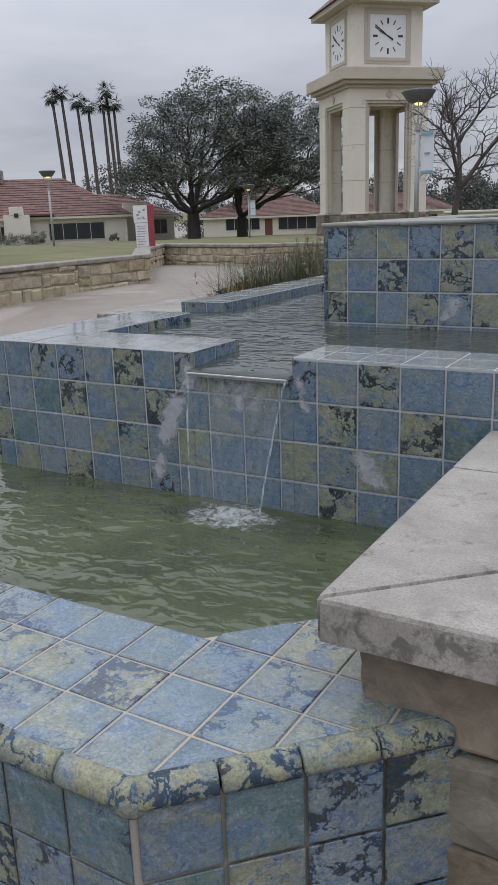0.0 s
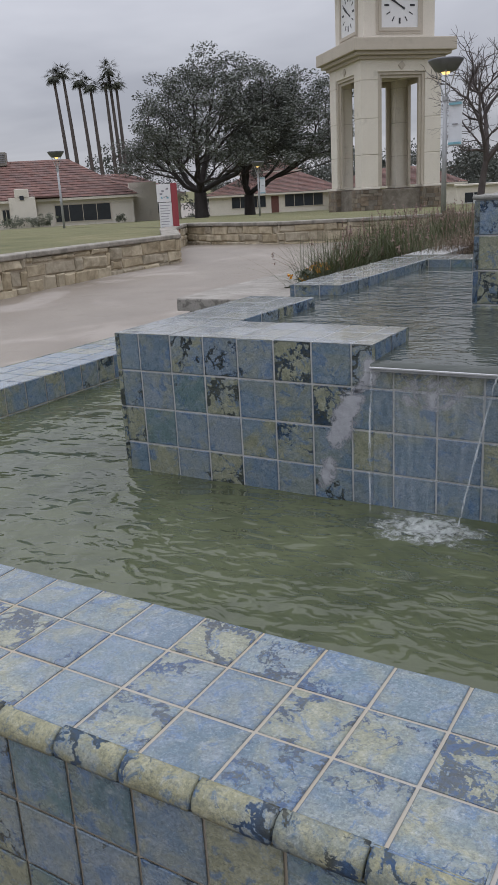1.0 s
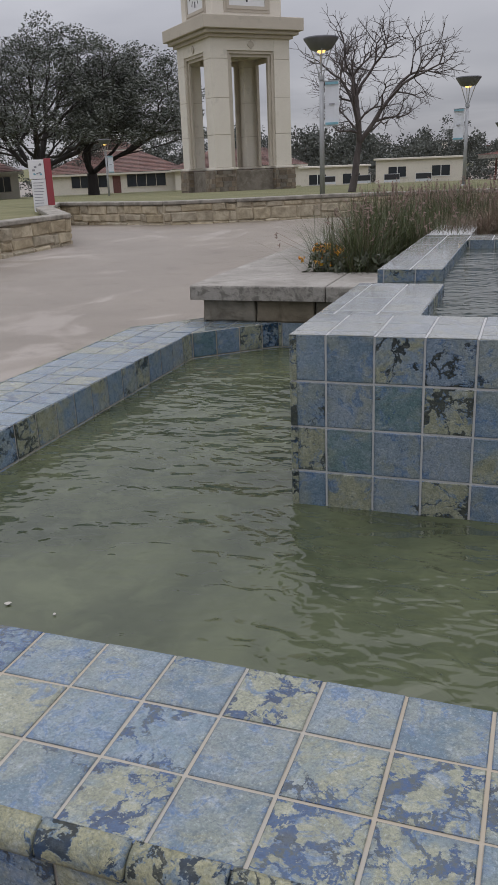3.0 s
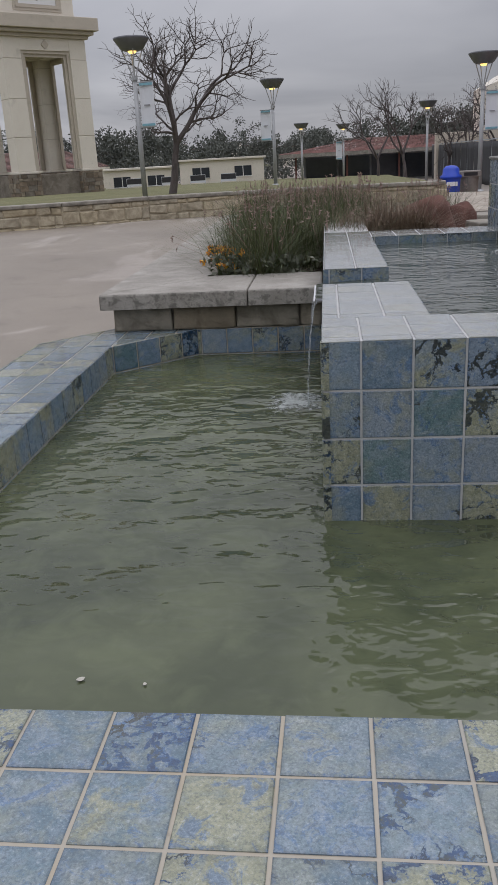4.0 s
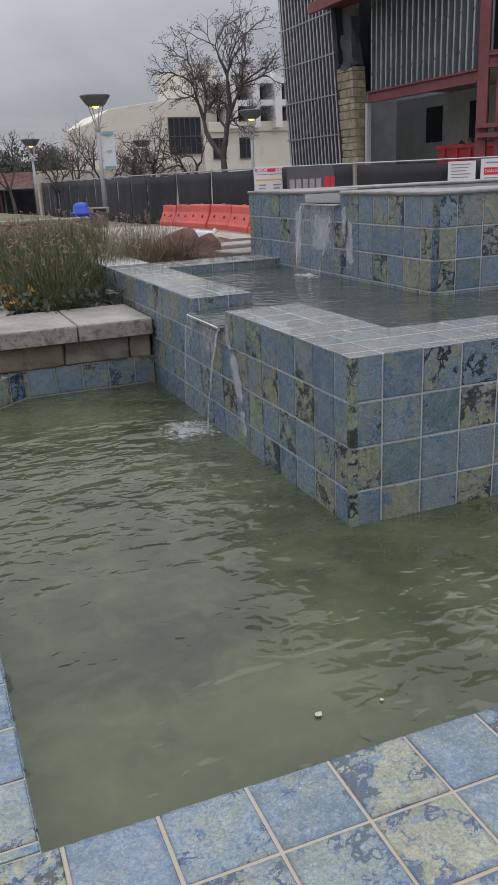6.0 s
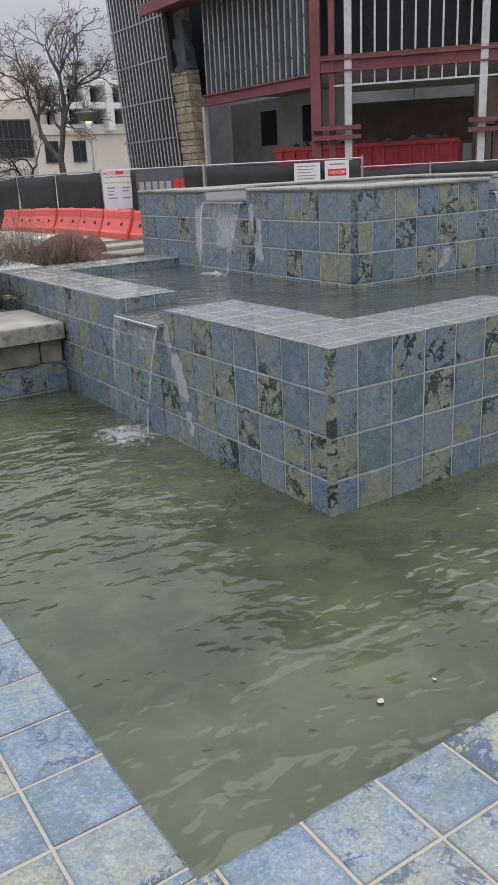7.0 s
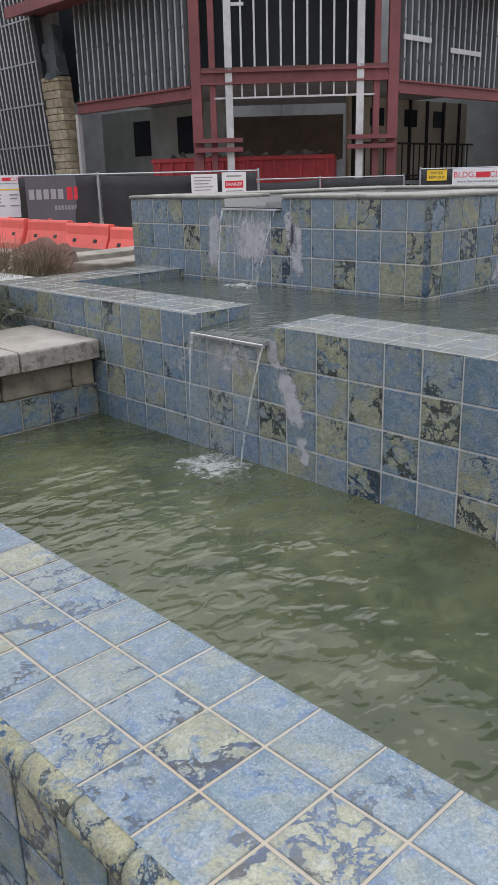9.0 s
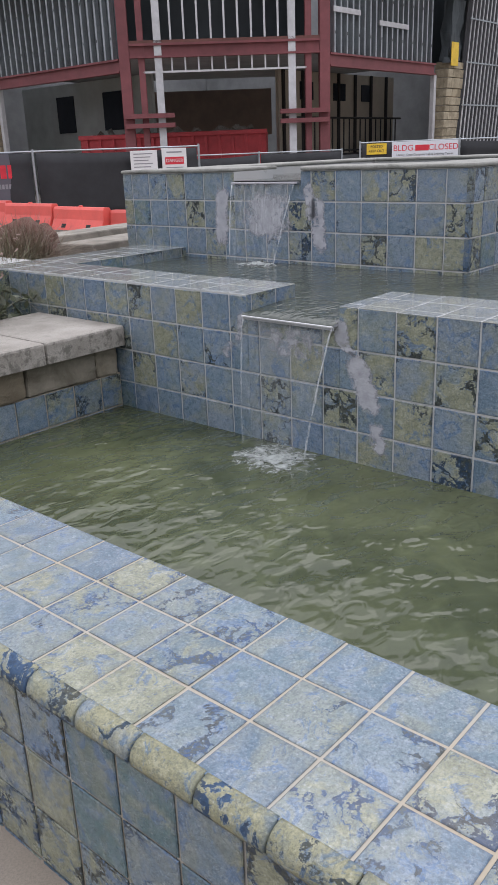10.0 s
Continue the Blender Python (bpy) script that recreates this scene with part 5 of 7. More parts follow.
# ---- the sign at the wall's end ----
def monument_sign():
    root = thing("monument_sign", pose(-10.62, 15.1, 0.60, 0, 0, 36) @ Matrix.Diagonal((0.8, 0.8, 0.95, 1)), "white campus map sign with a dark red fin", "sign")
    part("fin", boxes((0.24, -0.06, -0.3, 0.44, 0.20, 1.28), bevel=0.008), M["sign_red"], root, "dark red steel fin")
    up = part("upper_panel", boxes((-0.22, -0.04, 0.80, 0.232, 0.04, 1.26), bevel=0.006), M["white"], root, "white panel with a dark map")
    lo = part("lower_panel", boxes((-0.18, -0.035, -0.3, 0.236, 0.035, 0.785), bevel=0.006), M["white"], root, "white panel of small print")
    rng = random.Random(4)
    for k in range(9):
        x, z = rng.uniform(-0.14, 0.12), rng.uniform(0.86, 1.18)
        part("map_mark", boxes((x, -0.046, z, x + rng.uniform(0.03, 0.09), -0.0402, z + rng.uniform(0.02, 0.05))), M["ink_grey"] if k % 3 else M["ink_blue"], up)
    for k in range(9):
        part("print_line", boxes((-0.14, -0.041, 0.70 - 0.07 * k, 0.06 + 0.12 * rng.random(), -0.0352, 0.715 - 0.07 * k)), M["ink_grey"], lo)


monument_sign()


def litter_bin(x, y, z, body, lid, label, round_lid):
    root = thing("litter_bin", pose(x, y, z), label, "litter bin", "litter bins")
    part("drum", lathe([(0.24, -0.1), (0.27, 0.0), (0.29, 0.42), (0.30, 0.44)], 20), body, root, smooth=True)
    if round_lid:
        part("lid", lathe([(0.32, 0.43), (0.32, 0.50), (0.25, 0.55), (0.24, 0.70), (0.16, 0.78), (0.05, 0.80)], 20), lid, root, "domed lid", True)
        part("label_plate", boxes((-0.16, -0.305, 0.22, 0.16, -0.285, 0.34), bevel=0.004), M["white"], root)
    else:
        part("lid", boxes((-0.31, -0.31, 0.44, 0.31, 0.31, 0.62), bevel=0.02), lid, root)
        # a dark plate stands for the shade in the bin's mouth
        part("slot", boxes((-0.2, -0.318, 0.48, 0.2, -0.311, 0.58)), M["slot_dark"], root)


litter_bin(3.72, 23.3, 0.16, M["bin_blue"], M["bin_blue"], "bright blue recycling bin with a domed lid", True)
litter_bin(4.35, 23.9, 0.15, M["bin_grey"], M["bin_grey"], "square grey-brown litter bin beside the blue one", False)


# ---- site fence with its screens, signs and plastic barriers ----
def site_fence(points, top, label):
    root = thing("site_fence", Matrix(), label, "fence", "black-screened site fences")
    for (x0, y0), (x1, y1) in zip(points, points[1:]):
        length = math.hypot(x1 - x0, y1 - y0)
        n = max(1, round(length / 2.6))
        for k in range(n):
            ax, ay = x0 + (x1 - x0) * k / n, y0 + (y1 - y0) * k / n
            bx, by = x0 + (x1 - x0) * (k + 1) / n, y0 + (y1 - y0) * (k + 1) / n
            g = ground_height(ax, ay)
            part("post", tubes(((ax, ay, g - 0.2), (ax, ay, top + 0.05), 0.026, 0.026), sides=8), M["galv"], root)
            part("rail", tubes(((ax, ay, top), (bx, by, top), 0.02, 0.02), sides=6), M["galv"], root)
            verts, faces = [], []
            c, r = 10, 6
            dx, dy = (by - ay), -(bx - ax)
            q = math.hypot(dx, dy)
            for i in range(r + 1):
                for j in range(c + 1):
                    u, v = j / c, i / r
                    w = 0.035 * math.sin(math.pi * v) * noise.noise(Vector((ax + u * 3.0, ay + v * 1.4, 2.0))) * 2 - 0.02
                    sag = -0.06 * math.sin(math.pi * u) * (1 - v) * abs(noise.noise(Vector((ax, ay, 5.0)))) * 2
                    verts.append((ax + (bx - ax) * (0.015 + 0.97 * u) - dx / q * w, ay + (by - ay) * (0.015 + 0.97 * u) - dy / q * w, top - 0.03 + sag - (top - 0.06 - g) * v))
            for i in range(r):
                for j in range(c):
                    a = i * (c + 1) + j
                    faces.append((a, a + 1, a + c + 2, a + c + 1))
            ob = raw("screen", verts, faces, M["screen"], root, smooth=True)
            so = ob.modifiers.new("thick", "SOLIDIFY")
            so.thickness = 0.006
    x1, y1 = points[-1]
    part("post", tubes(((x1, y1, ground_height(x1, y1) - 0.2), (x1, y1, top + 0.05), 0.026, 0.026), sides=8), M["galv"], root)
    return root


site_fence([(7.9, 62.0), (6.9, 42.0), (6.35, 25.0), (7.05, 17.5), (8.65, 15.25), (12.0, 13.45)], 1.68, "temporary site fence with black mesh screens")
site_fence([(12.3, 14.9), (17.5, 13.2)], 1.47, "temporary site fence with black mesh screens")
site_fence([(16.0, 11.6), (17.3, 9.5), (19.5, 6.0), (22.0, 2.0)], 1.62, "temporary site fence with black mesh screens")


def board(name, cx, cy, cz, yaw, w, h, material, label, tilt=0.0):
    root = thing(name, pose(cx, cy, cz, 0, tilt, yaw), label, "sign", "signs on the site fence")
    part("panel", boxes((-w / 2, -0.008, -h / 2, w / 2, 0.008, h / 2), bevel=0.002), material, root)
    return root


def bars(root, rows, material, y=-0.012):
    for x0, z0, x1, z1 in rows:
        part("print", boxes((x0, y, z0, x1, y + 0.003, z1)), material, root)


FLAT = pose(0, -0.011, 0, 90, 0, 0)


def closed_sign(cx, cy, cz, yaw, w, h, label):
    s = board("closure_banner", cx, cy, cz, yaw, w, h, M["paper"], label)
    k = w / 1.65
    lettering("lettering", "BLDG.", 0.20 * k, M["ink_red"], s, FLAT @ pose(-0.52 * k, h / 2 - 0.16 * k, 0))
    bars(s, [(-0.24 * k, h / 2 - 0.23 * k, 0.10 * k, h / 2 - 0.09 * k)], M["ink_red"])
    lettering("lettering", "CLOSED", 0.20 * k, M["ink_red"], s, FLAT @ pose(0.46 * k, h / 2 - 0.16 * k, 0))
    lettering("lettering", "Library, Open Computer Lab & Learning Center", 0.072 * k, M["ink_black"], s, FLAT @ pose(0, h / 2 - 0.32 * k, 0))
    return s


a = closed_sign(7.30, 16.93, 1.24, -26, 0.92, 0.94, "white banner with red building closure notice")
bars(a, [(-0.42, 0.14, 0.42, 0.17)], M["yellow"])
bars(a, [(-0.36, 0.02, -0.18, 0.05), (-0.36, -0.06, -0.2, -0.03), (-0.36, -0.14, -0.2, -0.11), (0.0, 0.02, 0.2, 0.05), (0.0, -0.06, 0.16, -0.03), (-0.36, -0.22, -0.12, -0.19), (0.0, -0.22, 0.2, -0.19)], M["ink_grey"])
b = closed_sign(16.72, 10.15, 1.36, -61, 1.62, 0.50, "wide white banner with red building closure notice")
bars(b, [(-0.4, -0.20, 0.6, -0.14)], M["yellow"])
c = board("company_banner", 8.00, 15.95, 1.14, -40, 1.45, 1.05, M["paper_dark"], "dark contractor banner with a pale wordmark")
bars(c, [(-0.66 + 0.165 * k, 0.02, -0.54 + 0.165 * k, 0.24) for k in range(5)], M["pole"])
bars(c, [(0.20 + 0.165 * k, 0.0, 0.33 + 0.165 * k, 0.28) for k in range(3)], M["ink_red"])
bars(c, [(-0.10 + 0.075 * k, -0.22, -0.045 + 0.075 * k, -0.12) for k in range(10)], M["ink_grey"])
d = board("notice", 10.72, 13.95, 1.36, -30, 0.62, 0.52, M["white"], "white site notice of small print")
bars(d, [(-0.24, 0.18 - 0.07 * k, 0.2 - 0.05 * (k % 3), 0.20 - 0.07 * k) for k in range(5)], M["ink_grey"])
f = board("danger_sign", 11.34, 13.60, 1.36, -30, 0.58, 0.58, M["white"], "white and red danger sign")
bars(f, [(-0.22, -0.06, 0.22, 0.10)], M["ink_red"])
lettering("lettering", "DANGER", 0.10, M["white"], f, FLAT @ pose(0, 0.02, 0.004))
bars(f, [(-0.18, 0.19, 0.18, 0.22), (-0.2, -0.15, 0.2, -0.12), (-0.16, -0.22, 0.16, -0.19)], M["ink_grey"])
g = board("notice", 16.18, 11.22, 1.46, -58, 0.50, 0.26, M["yellow"], "small yellow keep-out sign")
lettering("lettering", "POSTED", 0.085, M["ink_black"], g, FLAT @ pose(0, 0.055, 0))
lettering("lettering", "KEEP OUT", 0.085, M["ink_black"], g, FLAT @ pose(0, -0.05, 0))
h = board("notice", 7.62, 16.35, 1.52, -40, 0.16, 0.26, M["white"], "small white notice on the fence")
bars(h, [(-0.05, 0.04, 0.05, 0.07), (-0.05, -0.03, 0.05, 0.0)], M["ink_grey"])


def barrier_mesh():
    prof = [(-0.24, 0.0), (-0.24, 0.12), (-0.20, 0.18), (-0.10, 0.42), (-0.085, 0.58), (-0.06, 0.62), (0.06, 0.62), (0.085, 0.58), (0.10, 0.42), (0.20, 0.18), (0.24, 0.12), (0.24, 0.0)]
    bm = bmesh.new()
    rings = []
    for s, k in ((-0.73, 0.90), (-0.70, 1.0), (0.70, 1.0), (0.73, 0.90)):
        rings.append([bm.verts.new((s, x * k, z)) for x, z in prof])
    for p, q in zip(rings, rings[1:]):
        for i in range(len(prof)):
            j = (i + 1) % len(prof)
            bm.faces.new((p[i], p[j], q[j], q[i]))
    bm.faces.new(rings[0][::-1])
    bm.faces.new(rings[-1])
    bmesh.ops.recalc_face_normals(bm, faces=bm.faces)
    return bm


def barrier(x, y, yaw):
    root = thing("traffic_barrier", pose(x, y, ground_height(x, y), 0, 0, yaw), "orange-red plastic traffic barrier in a row", "traffic barrier", "orange plastic barriers")
    body = part("body", barrier_mesh(), M["orange"], root)
    # dark plates laid on the sides stand for the shade inside the slots
    for s in (-0.36, 0.36):
        for side in (-1, 1):
            part("slot", boxes((-0.06, -0.004, -0.035, 0.06, 0.004, 0.035), m=Matrix.Translation((s, side * 0.1465, 0.31)) @ Matrix.Rotation(side * 0.395, 4, "X")), M["slot_dark"], body)
    for s in (-0.28, 0.28):
        part("foot_slot", boxes((s - 0.16, -0.243, 0.0, s + 0.16, -0.236, 0.06)), M["slot_dark"], body)
    part("cap", lathe([(0.04, 0.615), (0.04, 0.64), (0.03, 0.645)], 10), M["orange"], body)
    return root


first = barrier(6.62, 12.6, 90)
for k in (-3, -2, -1, 1, 2, 3, 4, 5, 6, 7):
    yy = 12.6 + 1.49 * k
    xx = 6.62 + 0.04 * math.sin(k * 2.1) - 0.02 * k
    copy_thing(first, pose(xx, yy, ground_height(xx, yy), 0, 0, 90 + 2.5 * math.sin(k * 1.7)))

# sandbags near the barriers
for k, (x, y, yaw) in enumerate(((4.12, 14.2, 20), (4.48, 14.3, -15))):
    r = thing("sandbag", pose(x, y, ground_height(x, y), 0, 0, yaw), "full white sandbag on the paving", "sandbag", "white sandbags")
    bm = boxes((-0.22, -0.15, 0.0, 0.22, 0.15, 0.30), bevel=0.08)
    bmesh.ops.subdivide_edges(bm, edges=bm.edges[:], cuts=2, use_grid_fill=True)
    rough_up(bm, 0.03, 6.0, k * 5.0)
    part("bag", bm, M["bag"], r, smooth=True)
    part("tie", tubes(((0.20, 0, 0.22), (0.28, 0.02, 0.30), 0.03, 0.06), sides=8), M["bag"], r)


# ---- the building under works: a chamfered corner of steel frame and studs ----
def site_building():
    root = thing("steel_frame_building", Matrix(), "building stripped to red steel frame and bare metal studs", "building under construction")
    A, B = Vector((16.85, 21.3, 0)), Vector((21.45, 16.6, 0))
    G = 0.0
    H = 11.0
    front = (B - A)
    L = front.length
    fm = Matrix.Translation(A) @ Matrix.Rotation(math.atan2(front.y, front.x), 4, "Z")

    def column(x, m, side):
        part("steel_column", boxes((x - 0.17, -0.02, G - 0.3, x + 0.17, 0.03, H), (x - 0.17, 0.31, G - 0.3, x + 0.17, 0.36, H), (x - 0.03, 0.02, G - 0.3, x + 0.03, 0.32, H), m=m), M["steel_red"], root, "red-primed steel column")
        s = 0.55 * side
        part("steel_column", boxes((x + s - 0.10, -0.02, G - 0.3, x + s + 0.10, 0.02, H), (x + s - 0.10, 0.22, G - 0.3, x + s + 0.10, 0.26, H), (x + s - 0.02, 0.0, G - 0.3, x + s + 0.02, 0.24, H), m=m), M["steel_red"], root, "red-primed steel column")
        part("stud_post", boxes((x + 2 * s - 0.12, -0.06, G - 0.3, x + 2 * s + 0.12, 0.12, H), m=m), M["stud_white"], root, "pale galvanised post")
        for z in (2.45, 2.75):
            part("bracket", boxes((min(x, x + 2.6 * s) - 0.1, -0.25, z - 0.07, max(x, x + 2.6 * s) + 0.1, 0.0, z + 0.07), m=m), M["steel_red"], root)

    column(0.0, fm, 1)
    column(L, fm, -1)
    # floor beam with flanges, and the rail of short studs under it
    part("beam", boxes((0.18, -0.10, 4.86, L - 0.18, 0.16, 4.93), (0.18, -0.10, 4.50, L - 0.18, 0.16, 4.56), (0.18, -0.0, 4.55, L - 0.18, 0.06, 4.87), m=fm), M["steel_red"], root, "red-primed steel beam")
    part("curb_angle", boxes((0.18, -0.06, 4.93, L - 0.18, 0.12, 5.02), m=fm), M["clay"], root)
    part("rail", boxes((0.6, -0.02, 4.05, L - 0.6, 0.05, 4.11), m=fm), M["stud_white"], root)
    n = 10
    for k in range(1, n):
        x = 1.1 + (L - 2.2) * k / n
        part("stud", boxes((x - 0.03, -0.01, 5.02, x + 0.03, 0.09, H), m=fm), M["stud_white"], root)
        part("stud", boxes((x - 0.025, 0.0, 4.11, x + 0.025, 0.06, 4.5), m=fm), M["stud_white"], root)
    part("window_frame", boxes((1.15, -0.03, 6.9, 1.22, 0.05, 8.6), (1.15, -0.03, 6.85, 1.65, 0.05, 6.95), (1.15, -0.03, 7.5, 1.65, 0.05, 7.56), m=fm), M["stud_white"], root)

    # two wings, along y from A and along x from B
    for wing in (0, 1):
        if wing == 0:
            m = Matrix.Translation(A) @ Matrix.Rotation(math.pi / 2, 4, "Z")
            f = -1
        else:
            m = Matrix.Translation(B)
            f = 1
        # in this frame x runs along the wing; the inside is at +y for the second wing, -y for the first
        def bx(x0, y0, z0, x1, y1, z1):
            return (x0, min(f * y0, f * y1), z0, x1, max(f * y0, f * y1), z1)
        W = 7.3
        TOP = 5.55 if wing == 0 else 4.6
        # the broken pier and the curtain beside it lean outwards
        lean = m @ Matrix.Translation((W, 0, 0)) @ Matrix(((1, 0, 0.13, 0), (0, 1, 0, 0), (0, 0, 1, 0), (0, 0, 0, 1))) @ Matrix.Translation((-W - 0.12, 0, 0))
        part("beam", boxes(bx(0.2, -0.10, 4.10, W, 0.14, 4.16), bx(0.2, -0.10, 4.46, W, 0.14, 4.52), bx(0.2, -0.02, 4.14, W, 0.04, 4.48), m=m), M["steel_red"], root, "red-primed steel beam")
        part("sheathing", boxes(bx(0.3, 0.20, 4.52, W, 0.26, H), m=m), M["sheathing"], root, "grey exterior sheathing behind the studs")
        k = 0
        x = 0.55
        while x < W - 0.1:
            st = part("stud", boxes(bx(x - 0.042, -0.02, 4.52, x + 0.042, 0.0, H), bx(x - 0.042, 0.0, 4.52, x - 0.028, 0.15, H), m=m), M["galv"], root)
            if k % 2 == 0:
                for z in (5.1, 6.3, 7.5):
                    # small dark plates stand for the shade in the punched holes
                    part("punch_hole", boxes(bx(x - 0.018, -0.026, z, x + 0.018, -0.021, z + 0.09), m=m), M["slot_dark"], st)
            x += 0.36
            k += 1
        if wing == 1:
            for z, x0, x1 in ((5.75, 0.4, 2.0), (5.55, 3.2, 5.2)):
                part("bridging", boxes(bx(x0, -0.07, z, x1, -0.025, z + 0.16), m=m), M["stud_white"], root)
        # end post, limestone pier, torn membrane
        part("stud_post", boxes(bx(W - 0.02, -0.05, G - 0.3, W + 0.16, 0.12, 4.10), m=m), M["stud_white"], root)
        pier = part("stone_pier", boxes(bx(W + 0.22, -0.26, -0.1, W + 1.38, 0.28, TOP), m=lean), M["mortar"], root, "broken limestone pier")
        rng = random.Random(60 + wing)
        z = -0.1
        while z < TOP - 0.05:
            h = rng.uniform(0.24, 0.42)
            cut = W + 0.62 + rng.uniform(-0.1, 0.1)
            d = bx(W + 0.2, -0.30 - rng.uniform(0, 0.03), z + 0.012, cut - 0.012, 0.3, min(TOP + 0.05, z + h) - 0.012)
            part("stone", boxes(d, bevel=0.02, m=lean), M["limestone"], pier)
            d = bx(cut, -0.30 - rng.uniform(0, 0.03), z + 0.012, W + 1.45 + rng.uniform(-0.05, 0.05), 0.3, min(TOP + 0.05, z + h) - 0.012)
            part("stone", boxes(d, bevel=0.02, m=lean), M["limestone"], pier)
            z += h
        scrap = boxes(bx(W + 0.25, -0.2, TOP + 0.05, W + 0.7, 0.2, 7.4), bx(W + 0.7, -0.15, TOP + 0.15, W + 1.3, 0.1, 6.9), bx(W + 0.1, -0.36, TOP, W + 0.9, -0.1, TOP + 0.2))
        bmesh.ops.subdivide_edges(scrap, edges=scrap.edges[:], cuts=4, use_grid_fill=True)
        rough_up(scrap, 0.16, 2.5, wing + 1.0)
        for v in scrap.verts:
            v.co = lean @ v.co
        part("torn_membrane", scrap, M["sheathing"], root)
        if wing == 1:
            part("patch", boxes(bx(W + 0.62, -0.42, 4.45, W + 1.2, -0.40, 5.3), m=m), M["yellow"], root, "yellow board")
        # outer curtain of close studs over a dark membrane
        part("membrane", boxes(bx(W + 1.3, -0.30, -0.3, W + 6.6, -0.25, H + 1), m=lean), M["screen"], root, "dark membrane behind close studs")
        for k in range(16):
            xx = W + 1.46 + 0.33 * k
            part("stud", boxes(bx(xx - 0.026, -0.46, -0.3, xx + 0.026, -0.425, H + 1), m=lean), M["stud_white"], root)
        for z in (1.4, 3.0, 4.6, 6.2, 7.8):
            part("girt", boxes(bx(W + 1.3, -0.49, z, W + 6.6, -0.46, z + 0.05), m=lean), M["galv"], root)
        part("return_wall", boxes(bx(W + 1.46, -0.24, -0.3, W + 1.54, 0.3, H + 1), m=lean), M["sheathing"], root)
        part("upper_cladding", boxes(bx(W + 1.4, -0.56, 9.2, W + 6.6, -0.52, H + 1), m=m), M["cream"], root)
        # red steel canopy edge
        part("canopy_edge", boxes(bx(1.0, -1.35, 7.75, W + 2.6, -1.20, 8.15), bx(1.0, -1.22, 7.95, W + 2.6, 0.2, 8.05), m=m), M["steel_red"], root, "red-primed canopy edge")

    # inside: floors, ceilings, partitions
    part("ground_slab", prism([(17.5, 21.4), (21.5, 17.4), (35, 17.4), (35, 35), (17.5, 35)], -0.4, 0.04), M["cap"], root)
    # floor cut short so that skylight reaches the rooms below
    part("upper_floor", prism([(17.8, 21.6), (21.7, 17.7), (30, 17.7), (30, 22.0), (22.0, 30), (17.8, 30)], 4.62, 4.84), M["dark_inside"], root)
    # out-of-view roof, added to keep the rooms dim; open behind to admit skylight
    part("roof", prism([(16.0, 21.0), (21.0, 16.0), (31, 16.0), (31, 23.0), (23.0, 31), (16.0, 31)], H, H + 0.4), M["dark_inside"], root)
    part("partition", boxes((21.6, 25.2, 0.0, 21.75, 34.0, 4.6)), M["plaster"], root, "pale unpainted plaster wall")
    part("partition", boxes((25.2, 21.6, 0.0, 34.0, 21.75, 4.6)), M["beige"], root, "bare beige board wall")
    for k in range(7):
        part("mullion", boxes((25.4 + 1.3 * k, 21.5, 0.0, 25.52 + 1.3 * k, 21.6, 4.6)), M["slot_dark"], root)
    for y in (27.0, 30.2):
        part("dark_window", boxes((21.55, y, 2.6, 21.60, y + 1.2, 4.1)), M["glass_dark"], root)
    for x in (26.6, 29.0, 31.2):
        part("dark_window", boxes((x, 21.55, 3.5, x + 0.9, 21.60, 4.2)), M["glass_dark"], root)
    # added walls that close off the sky behind the rooms
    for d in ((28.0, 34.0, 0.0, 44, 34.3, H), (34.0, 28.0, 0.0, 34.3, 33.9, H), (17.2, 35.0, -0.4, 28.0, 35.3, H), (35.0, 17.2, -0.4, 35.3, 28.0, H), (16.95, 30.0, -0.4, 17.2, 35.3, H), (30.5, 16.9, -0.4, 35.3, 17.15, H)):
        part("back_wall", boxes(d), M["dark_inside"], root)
    part("inner_core", prism([(25.5, 29.5), (29.5, 25.5), (31.5, 27.5), (27.5, 31.5)], 2.3, 4.3), M["ply"], root, "brown plywood panels")
    part("upper_partition", prism([(20.5, 25.5), (25.5, 20.5), (26.0, 21.0), (21.0, 26.0)], 4.85, H), M["membrane"], root)
    for d in ((18.6, 25.6, 4.85, 18.8, 35.0, H), (25.6, 18.6, 4.85, 35.0, 18.8, H)):
        part("upper_partition", boxes(d), M["membrane"], root)
    # stair rails and scaffold inside
    for k in range(20):
        part("baluster", tubes(((24.6 + k * 0.42, 20.6, 1.35), (24.6 + k * 0.42, 20.6, 2.75), 0.03, 0.03), sides=6), M["slot_dark"], root)
    for z in (1.3, 1.45, 2.75):
        part("stair_rail", tubes(((24.4, 20.6, z), (33.0, 20.6, z), 0.045, 0.045), sides=6), M["slot_dark"], root)
    for k in range(8):
        part("baluster", tubes(((23.8 + k * 1.1, 19.9, 0.0), (23.8 + k * 1.1, 19.9, 0.95), 0.025, 0.025), sides=6), M["slot_dark"], root)
    for z in (0.5, 0.95):
        part("stair_rail", tubes(((23.6, 19.9, z), (32.0, 19.9, z), 0.03, 0.03), sides=6), M["slot_dark"], root)
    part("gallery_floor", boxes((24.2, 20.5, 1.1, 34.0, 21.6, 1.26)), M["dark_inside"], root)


site_building()


